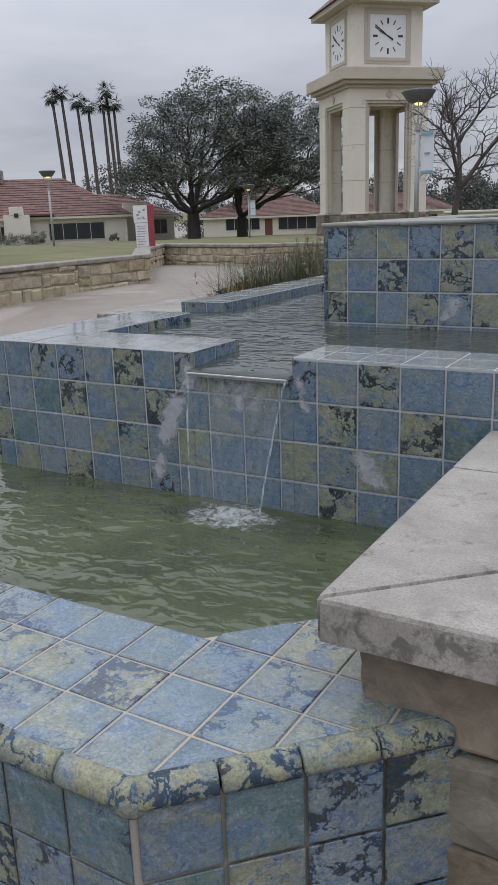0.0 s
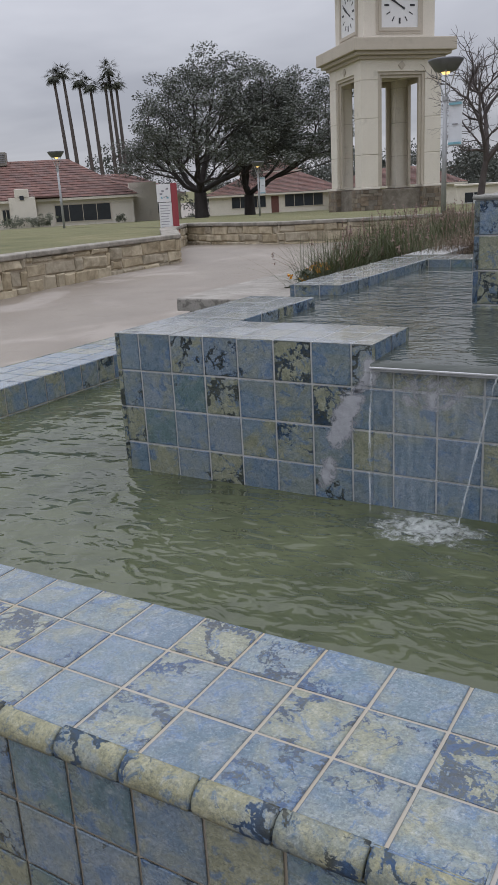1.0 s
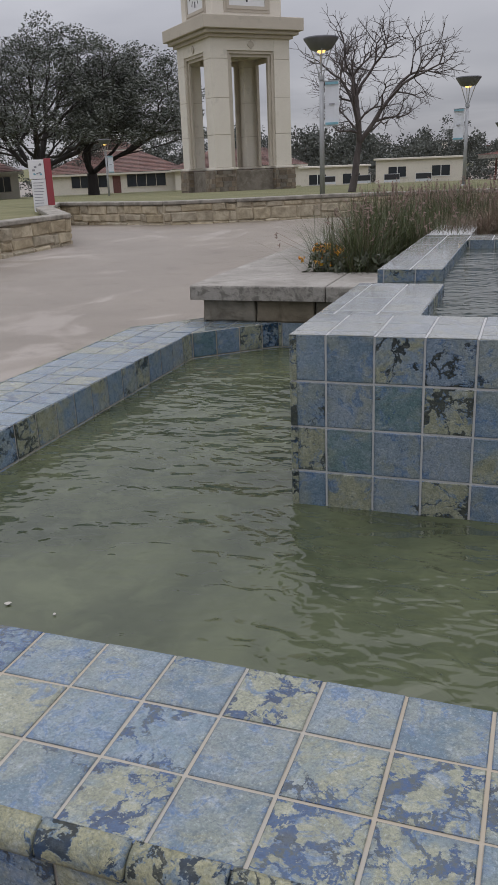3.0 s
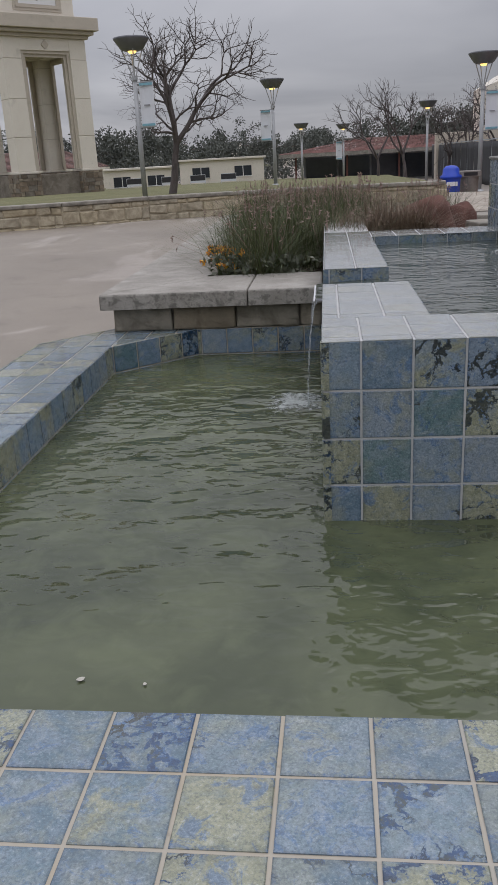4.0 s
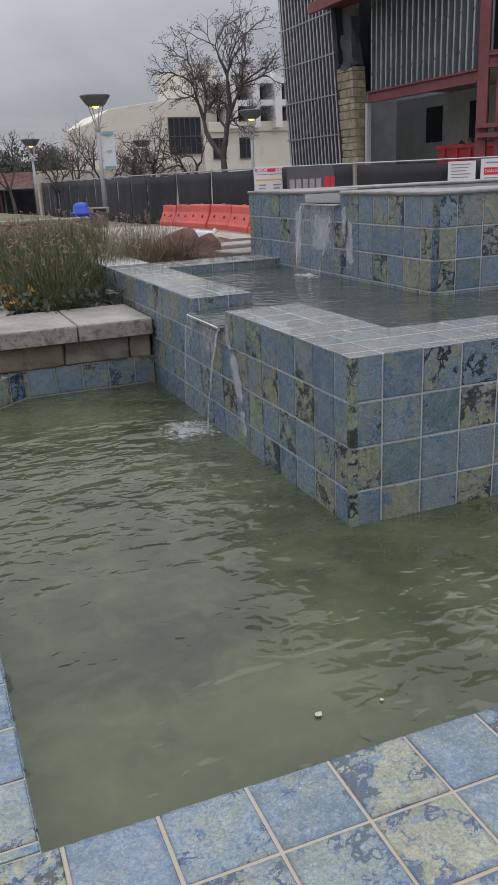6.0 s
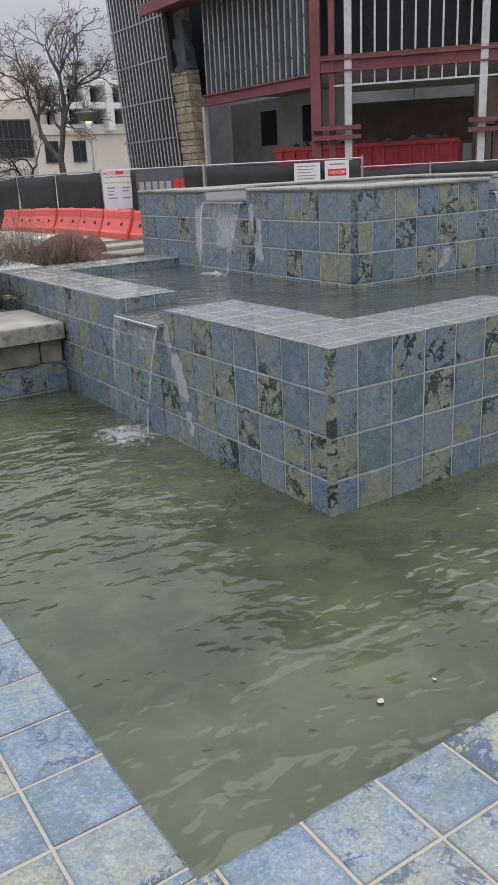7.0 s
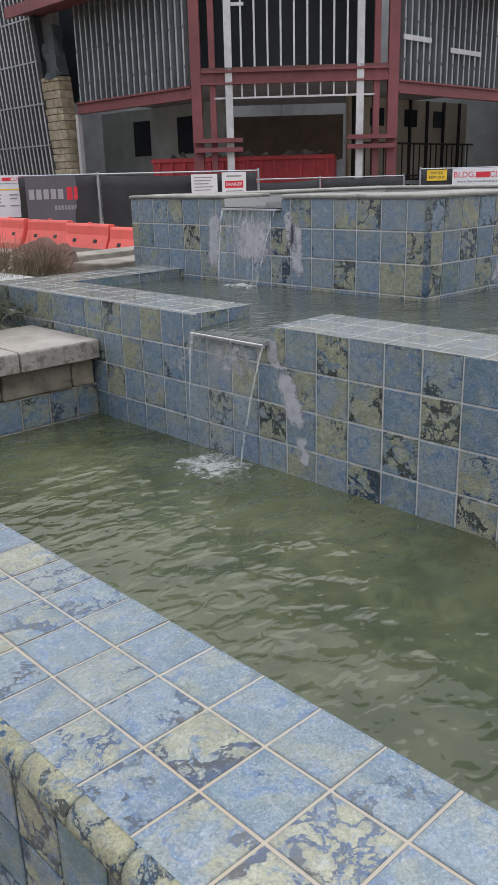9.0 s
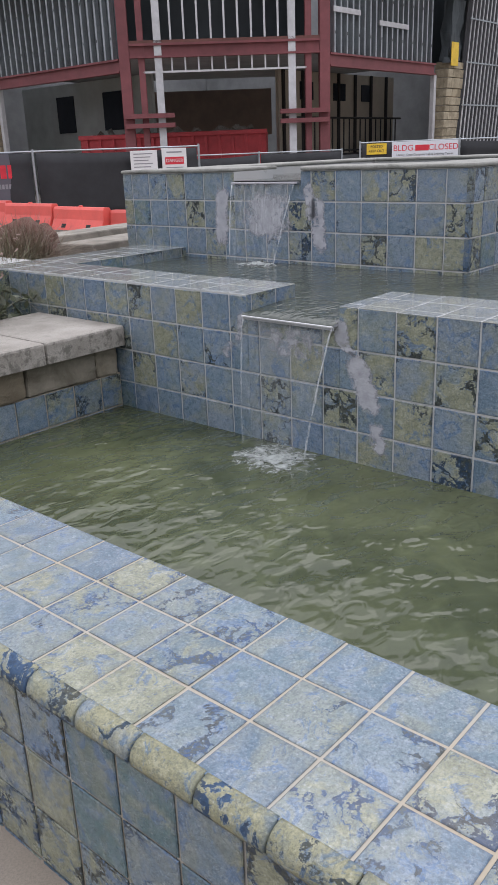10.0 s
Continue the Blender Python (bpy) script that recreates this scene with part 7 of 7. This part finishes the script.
# middle basin
mid = thing("middle_basin", Matrix(), "raised fountain basin of worn blue and olive glazed tiles with two spillways", "fountain basin", "", "structure")
LEFT, THICK = 3.45, 0.37
b5 = 0.003
dims = []
for a in (False, True):
    for x0, y0, x1, y1, z1 in ((b5, b5, SLOT[0] - b5, THICK - b5, MID - b5), (SLOT[1] + b5, b5, 4.4, 0.315 - b5, MID + 0.006 - b5), (SLOT[0] - b5, b5, SLOT[1] + b5, THICK - b5, WEIR - 0.02)):
        if a and x0 == b5:
            x0 = THICK - b5
        if z1 == WEIR - 0.02:
            y0 += 0.0006
        dims.append((y0, x0, 0.0, y1, x1, z1) if a else (x0, y0, 0.0, x1, y1, z1))
bm = boxes(*dims)
add_box(bm, 0.31, 3.075, 0.0, 1.155, LEFT - b5, MID + 0.006 - b5)
add_box(bm, 4.295, 0.31, 0.0, 4.66, 3.6, MID + 0.006 - b5)
add_box(bm, 4.395, 0.004, 0.0, 4.66, 0.305, MID + 0.006 - b5)
add_box(bm, 3.85, 1.25, 0.0, 4.29, 3.6, MID)
part("grout_bed", bm, M["grout_grey"], mid)
SH = MID + 0.006
for a in (False, True):
    def fr(x, y, z):
        return (y, x, z) if a else (x, y, z)
    U, V = ((1, 0, 0), (0, 1, 0))
    # top courses
    def top(x0, y0, x1, y1, z, ju, jv):
        r = rect2(y0, x0, y1, x1) if a else rect2(x0, y0, x1, y1)
        tile_face(mid, "coping_tile", (0, 0, z), U, V, r, jv if a else ju, ju if a else jv, material=M["tile_top"], gap=0.0036)
    if a:
        top(THICK, 0, SLOT[0], THICK, MID, 0.77 * P, THICK - 3 * P)
        top(SLOT[1], 0, LEFT, 0.315, SH, 0.75 * P, 0.315 - 2 * P)
    else:
        top(0, 0, SLOT[0], THICK, MID, 0.77 * P, THICK - 3 * P)
        top(SLOT[1], 0, 4.4, 0.315, SH, 0.75 * P, 0.315 - 2 * P)
    # outer face
    U2 = (0, -1, 0) if a else (1, 0, 0)
    def out(x0, z0, x1, z1):
        r = rect2(-x1, z0, -x0, z1) if a else rect2(x0, z0, x1, z1)
        tile_face(mid, "wall_tile", (0, 0, 0), U2, up3, r, -0.76 * P if a else 0.76 * P, MID - 5 * P, kinds=MID_WEST if a else MID_SOUTH)
    out(0.016, 0.28, SLOT[0], MID - 0.001)
    out(SLOT[0], 0.28, SLOT[1], WEIR - 0.012)
    out(SLOT[1], 0.28, 4.3 if not a else 4.2, SH - 0.001)
    # inner face over the pool
    U3 = (0, 1, 0) if a else (-1, 0, 0)
    for x0, x1, dpt, zz in ((THICK if a else THICK, SLOT[0], THICK, MID), (SLOT[1], 3.08 if a else 4.3, 0.315, SH)):
        r = rect2(x0, MID_WATER - 0.05, x1, zz - 0.001) if a else rect2(-x1, MID_WATER - 0.05, -x0, zz - 0.001)
        tile_face(mid, "lining_tile", fr(0, dpt, 0), U3, up3, r, 0.76 * P if a else -0.76 * P, zz - P)
    # cheeks of the spillway
    for s, face in ((SLOT[0], 1), (SLOT[1], -1)):
        dpt = THICK if face > 0 else 0.315
        zz = MID if face > 0 else SH
        if not a:
            u4, r = ((0, 1, 0), rect2(0.0, WEIR - 0.03, dpt, zz - 0.001)) if face > 0 else ((0, -1, 0), rect2(-dpt, WEIR - 0.03, 0.0, zz - 0.001))
            o4 = (s, 0, 0)
        else:
            u4, r = ((-1, 0, 0), rect2(-dpt, WEIR - 0.03, 0.0, zz - 0.001)) if face > 0 else ((1, 0, 0), rect2(0.0, WEIR - 0.03, dpt, zz - 0.001))
            o4 = (0, s, 0)
        tile_face(mid, "cheek_tile", o4, u4, up3, r, 0.03, zz - P)
    # steel weir plate with its rolled lip
    w = boxes((SLOT[0] + 0.004, -0.030, WEIR - 0.010, SLOT[1] - 0.004, 0.36, WEIR), (SLOT[0] + 0.004, -0.032, WEIR - 0.022, SLOT[1] - 0.004, -0.026, WEIR), bevel=0.002)
    if a:
        for vtx in w.verts:
            vtx.co.x, vtx.co.y = vtx.co.y, vtx.co.x
        bmesh.ops.reverse_faces(w, faces=w.faces)
    part("weir_plate", w, M["steel_lip"], mid, "dull steel spillway plate")
    lip = boxes((SLOT[0] + 0.004, -0.042, WEIR - 0.011, SLOT[1] - 0.004, -0.034, WEIR - 0.005), bevel=0.0015)
    if a:
        for vtx in lip.verts:
            vtx.co.x, vtx.co.y = vtx.co.y, vtx.co.x
        bmesh.ops.reverse_faces(lip, faces=lip.faces)
    part("weir_lip", lip, M["stud_white"], mid, "bright edge of the spillway plate")
# water running over the weirs
for a in (False, True):
    verts, faces = [], []
    for k, (d, z) in enumerate(((-0.036, 0.878), (-0.030, 0.887), (0.05, 0.891), (0.18, 0.896), (0.305, MID_WATER + 0.0008))):
        for s in (SLOT[0] + 0.003, SLOT[1] - 0.003):
            verts.append((d, s, z) if a else (s, d, z))
        if k:
            n = 2 * k
            faces.append((n - 2, n - 1, n + 1, n) if not a else (n - 2, n, n + 1, n - 1))
    tagged(raw("water", verts, faces, M["water_mid"], smooth=True), "thin water sliding over the spillway plate", "water", kind="structure")
# far side of the pool
tile_face(mid, "coping_tile", (0, 0, SH), (1, 0, 0), (0, 1, 0), rect2(0.315, 3.07, 1.15, LEFT), 0.315, LEFT - 3 * P, material=M["tile_top"], gap=0.0036)
tile_face(mid, "lining_tile", (0, 3.07, 0), (1, 0, 0), up3, rect2(0.315, MID_WATER - 0.05, 1.15, SH - 0.001), 0.02, SH - P)
# rounded corner tiles
for k in range(4):
    z1 = MID - 0.004 - k * P
    pts = [(0.026, 0.0005), (0.010, 0.0005), (0.0035, 0.0035), (0.0005, 0.010), (0.0005, 0.026), (0.026, 0.026)]
    part("corner_tile", prism([(x - 0.004, y - 0.004) for x, y in pts][::-1], z1 - P + 0.008, z1), M["wall_h"], mid)
pool("water", [(0.30, 0.30), (4.3, 0.30), (4.3, 1.25), (1.2, 1.25), (1.2, 3.08), (0.30, 3.08)], MID_WATER, M["water_mid"], "rippled clear-green water in the middle basin")

# upper basin
BX, BY, BE = 1.150, 1.207, 3.600
US = (2.182, 2.655)
upper = thing("upper_basin", Matrix(), "top fountain block of blue and olive glazed tiles with spillways", "fountain basin", "", "structure")
SU = (2.15, 2.62)
BE2 = 3.85
RX, RY = 1.50, 1.55
dims = [(BX + b5, BY + b5, 0.0, RX, US[0], TOP), (BX + b5, US[1], 0.0, RX, BE, TOP), (BX + b5, US[0], 0.0, RX, US[1], 1.315)]
dims += [(RX, BY + b5, 0.0, SU[0], RY, TOP), (SU[1], BY + b5, 0.0, BE2, RY, TOP), (SU[0], BY + b5, 0.0, SU[1], RY, 1.315)]
dims += [(RX, BE - 0.42, 0.0, BE2, BE, TOP), (BE2 - 0.42, RY, 0.0, BE2, BE - 0.42, TOP), (RX, RY, 0.0, BE2 - 0.42, BE - 0.42, 1.20)]
for d in dims:
    part("grout_bed", boxes(d), M["grout_grey"], upper)
ru = [(-BE, 0.85, -US[1], TOP), (-US[1], 0.85, -US[0], 1.318), (-US[0], 0.85, -BY - 0.016, TOP)]
for r in ru:
    tile_face(upper, "wall_tile", (BX, 0, 0), (0, -1, 0), up3, rect2(*r), -BY - 0.82 * P, TOP - 4 * P, kinds=TOP_WEST)
for r in ((BX + 0.016, 0.85, SU[0], TOP), (SU[0], 0.85, SU[1], 1.318), (SU[1], 0.85, 3.85, TOP)):
    tile_face(upper, "wall_tile", (0, BY, 0), (1, 0, 0), up3, rect2(*r), BX + 0.82 * P, TOP - 4 * P, kinds=TOP_SOUTH)
for k in range(4):
    z1 = TOP - 0.004 - k * P
    pts = [(0.026, 0.0005), (0.010, 0.0005), (0.0035, 0.0035), (0.0005, 0.010), (0.0005, 0.026), (0.026, 0.026)]
    part("corner_tile", prism([(BX + x - 0.004, BY + y - 0.004) for x, y in pts][::-1], max(0.8, z1 - P + 0.008), z1), M["wall_w"], upper)
pool("water", [(BX, US[0]), (RX - 0.01, US[0]), (RX - 0.01, RY - 0.01), (SU[0], RY - 0.01), (SU[0], BY), (SU[1], BY), (SU[1], RY - 0.01), (BE2 - 0.41, RY - 0.01), (BE2 - 0.41, BE - 0.41), (RX - 0.01, BE - 0.41), (RX - 0.01, US[1]), (BX, US[1])], 1.336, M["water_mid"], "clear water in the top basin")
# coping with worn rounded edges, open at the spillways
for x0, y0, x1, y1 in ((BX - 0.012, BY - 0.012, 1.545, US[0] - 0.004), (BX - 0.012, US[1] + 0.004, 1.55, BE + 0.01), (1.551, BY - 0.012, SU[0] - 0.004, 1.60), (SU[1] + 0.004, BY - 0.012, 3.85, 1.60), (BE2 - 0.44, 1.61, BE2 + 0.01, BE - 0.44), (1.56, BE - 0.43, BE2 + 0.01, BE + 0.01)):
    bm = boxes((x0, y0, TOP + 0.001, x1, y1, TOP + 0.021), bevel=0.008)
    bmesh.ops.subdivide_edges(bm, edges=[ed for ed in bm.edges if ed.calc_length() > 0.2], cuts=8, use_grid_fill=True)
    rough_up(bm, 0.003, 14.0, x0)
    part("coping_slab", bm, M["cap_limed"], upper)
bm = boxes((BX - 0.028, US[0] + 0.004, 1.320, 1.5, US[1] - 0.004, 1.330), bevel=0.002)
part("weir_plate", bm, M["steel_lip"], upper, "dull steel spillway plate")
bm = boxes((SU[0] + 0.004, BY - 0.028, 1.320, SU[1] - 0.004, 1.55, 1.330), bevel=0.002)
part("weir_plate", bm, M["steel_lip"], upper, "dull steel spillway plate")


# falling water
def fall(name, lip, along, outward, width, z0, z1, close, throw, label, sheet):
    """A sheet from a weir: lip is its middle, and it narrows as it drops."""
    root = thing(name, Matrix(), label, "falling water", "spillway falls")
    lip, along, out = Vector(lip), Vector(along), Vector(outward)
    rows, cols = 14, 12
    verts, faces = [], []
    for i in range(rows + 1):
        t = i / rows
        z = z0 + (z1 - z0) * t
        o = throw * math.sqrt(t)
        w0, w1 = -width / 2 + close[0] * t, width / 2 - close[1] * t
        for j in range(cols + 1):
            s = w0 + (w1 - w0) * j / cols
            k = 0.006 * noise.noise(Vector((j * 0.9, i * 0.25, z0 * 7)))
            p = lip + along * s + out * (o + k)
            verts.append((p.x, p.y, z))
    for i in range(rows):
        for j in range(cols):
            a = i * (cols + 1) + j
            faces.append((a, a + 1, a + cols + 2, a + cols + 1))
    raw("sheet", verts, faces, sheet, root, smooth=True)
    for side in (0, cols):
        bm = bmesh.new()
        for i in range(rows):
            a, b = Vector(verts[i * (cols + 1) + side]), Vector(verts[(i + 1) * (cols + 1) + side])
            r = 0.0035 + 0.0028 * abs(noise.noise(Vector((i * 0.8, side, z0))))
            add_tube(bm, a, b, r, r * 0.9, 6)
        part("thread", bm, M["fall"], root)
    return root


fall("waterfall", (-0.032, 1.357, 0), (0, 1, 0), (-1, 0, 0), 0.425, WEIR - 0.01, WATER, (0.10, 0.01), 0.05, "thin clear sheet of water dropping from the middle basin", M["film"])
fall("waterfall", (1.357, -0.032, 0), (1, 0, 0), (0, -1, 0), 0.425, WEIR - 0.01, WATER, (0.01, 0.10), 0.05, "thin clear sheet of water dropping from the middle basin", M["film"])
fall("waterfall", (BX - 0.03, 2.418, 0), (0, 1, 0), (-1, 0, 0), 0.44, 1.322, MID_WATER, (0.12, 0.0), 0.05, "pale sheet of water dropping from the upper basin", M["film_white"])
fall("waterfall", (2.385, BY - 0.03, 0), (1, 0, 0), (0, -1, 0), 0.44, 1.322, MID_WATER, (0.0, 0.12), 0.05, "pale sheet of water dropping from the upper basin", M["film_white"])


def froth(x, y, z, rx, ry, seed):
    verts, faces = [], []
    n = 26
    for i in range(n + 1):
        for j in range(n + 1):
            u, v = 2 * i / n - 1, 2 * j / n - 1
            r = min(1.0, math.hypot(u, v))
            h = (1 - r) ** 1.3 * (0.010 + 0.030 * max(0, noise.noise(Vector((u * 4 + seed, v * 4, seed))) + 0.25))
            verts.append((x + u * rx, y + v * ry, z - 0.002 + h - 0.004 * r))
    for i in range(n):
        for j in range(n):
            u, v = 2 * (i + 0.5) / n - 1, 2 * (j + 0.5) / n - 1
            k = 0.72 + 0.32 * noise.noise(Vector((math.atan2(v, u) * 1.6, seed, 0.3)))
            if math.hypot(u, v) < k:
                a = i * (n + 1) + j
                faces.append((a, a + n + 1, a + n + 2, a + 1))
    ob = raw("foam", verts, faces, M["foam"], smooth=True)
    at = ob.data.attributes.new("cover", "FLOAT", "POINT")
    at.data.foreach_set("value", [max(0.0, 1 - math.hypot((v[0] - x) / rx, (v[1] - y) / ry)) ** 0.8 for v in verts])
    return tagged(ob, "white froth where the falling water lands", "foam", "froth under the falls", "stuff")


froth(-0.14, 1.34, WATER, 0.24, 0.30, 1.0)
froth(1.38, -0.14, WATER, 0.31, 0.23, 2.0)
froth(BX - 0.12, 2.40, MID_WATER, 0.13, 0.24, 3.0)
froth(2.40, BY - 0.12, MID_WATER, 0.24, 0.13, 4.0)


# lime deposits beside and under the spillways
def lime():
    n = Nodes("limescale", 0.70)
    p = n.place()
    n.colour(n.ramp(n.noise(22.0, 5, 0.65, p), (0.3, (0.33, 0.335, 0.37)), (0.7, (0.52, 0.525, 0.56))))
    at = n.node("ShaderNodeAttribute")
    at.attribute_name = "cover"
    n.to(n.ramp(n.math("ADD", n.noise(24.0, 7, 0.72, p, 0.4), n.math("MULTIPLY", n.math("SUBTRACT", at.outputs["Fac"], 0.5), 0.62)), (0.44, 0.0), (0.64, 0.86)), n.b.inputs["Alpha"])
    n.bump(n.noise(70.0, 4, 0.6, p), 0.5, 0.004)
    return n.m


M["lime"] = lime()


def streak(o, u, run, width, strength=1.0, label="chalky lilac-white limescale on the tiles"):
    """o: a point on the wall; u: its level axis; run: (sideways, height) pairs from top to foot. The deposit thins out to its edges."""
    o, u = Vector(o), Vector(u)
    verts, faces, cover = [], [], []
    rows, cols = 16, 6
    for i in range(rows + 1):
        t = i / rows * (len(run) - 1)
        k = min(int(t), len(run) - 2)
        f = t - k
        s = run[k][0] + (run[k + 1][0] - run[k][0]) * f
        z = run[k][1] + (run[k + 1][1] - run[k][1]) * f
        for j in range(cols + 1):
            v = 2 * j / cols - 1
            p = o + u * (s + v * width / 2)
            verts.append((p.x, p.y, z))
            cover.append(strength * (1 - abs(v) ** 1.6) * min(1.0, 4 * i / rows, 4 * (rows - i) / rows))
    for i in range(rows):
        for j in range(cols):
            b = i * (cols + 1) + j
            faces.append((b, b + 1, b + cols + 2, b + cols + 1))
    ob = raw("limescale", verts, faces, M["lime"])
    at = ob.data.attributes.new("cover", "FLOAT", "POINT")
    at.data.foreach_set("value", cover)
    return tagged(ob, label, "limescale", "limescale on the tiles", "stuff")


for o, u in (((-0.003, 0, 0), (0, 1, 0)), ((0, -0.003, 0), (1, 0, 0))):
    streak(o, u, [(1.14, 0.93), (1.12, 0.82), (1.06, 0.76)], 0.10)
    streak(o, u, [(1.08, 0.82), (1.03, 0.68), (0.97, 0.52)], 0.155)
    streak(o, u, [(0.98, 0.56), (0.94, 0.38)], 0.12, 0.8)
    streak(o, u, [(1.36, 0.875), (1.36, 0.70)], 0.52, 0.62, "thin pale lime film under the spillway")
    streak(o, u, [(1.60, 0.92), (1.64, 0.72)], 0.08, 0.7)
streak((0, -0.003, 0), (1, 0, 0), [(1.84, 0.66), (1.88, 0.56), (1.93, 0.48)], 0.15, 0.9)
streak((-0.003, 0, 0), (0, 1, 0), [(1.66, 0.78), (1.72, 0.66)], 0.10, 0.7)
for y, z0, z1, w in ((2.74, 1.36, 0.93, 0.16), (2.08, 1.30, 0.92, 0.14), (2.14, 1.36, 1.10, 0.10)):
    streak((BX - 0.003, 0, 0), (0, 1, 0), [(y, z0), (y + 0.03 * (1 if y > 2.5 else -1), z1)], w)
streak((BX - 0.003, 0, 0), (0, 1, 0), [(2.42, 1.32), (2.42, 0.98)], 0.52, 0.88, "thin pale lime film under the spillway")
streak((0, BY - 0.003, 0), (1, 0, 0), [(2.385, 1.32), (2.385, 0.98)], 0.52, 0.88, "thin pale lime film under the spillway")
streak((0, BY - 0.003, 0), (1, 0, 0), [(1.84, 1.08), (1.76, 0.91)], 0.17, 0.8)


def floating_leaf(x, y, size, yaw, label, material):
    """A curled dead leaf lying on the water."""
    verts, faces = [], []
    for i in range(5):
        t = i / 4
        w = size * 0.42 * math.sin(math.pi * (0.06 + 0.88 * t))
        z = 0.004 + 0.10 * size * (2 * t - 1) ** 2
        verts += [(size * (t - 0.5), -w, z + 0.1 * w), (size * (t - 0.5), 0, z), (size * (t - 0.5), w, z + 0.1 * w)]
    for i in range(4):
        for j in range(2):
            a = 3 * i + j
            faces.append((a, a + 3, a + 4, a + 1))
    ob = raw("floating_leaf", verts, faces, M[material])
    ob.matrix_world = pose(x, y, WATER, 0, 0, yaw)
    return tagged(ob, label, "leaf", "dead leaves on the water")


floating_leaf(-0.565, -0.855, 0.020, 30, "curled pale dead leaf on the water", "pale_leaf")
floating_leaf(-0.41, -0.87, 0.011, 110, "small pale leaf scrap on the water", "pale_leaf")
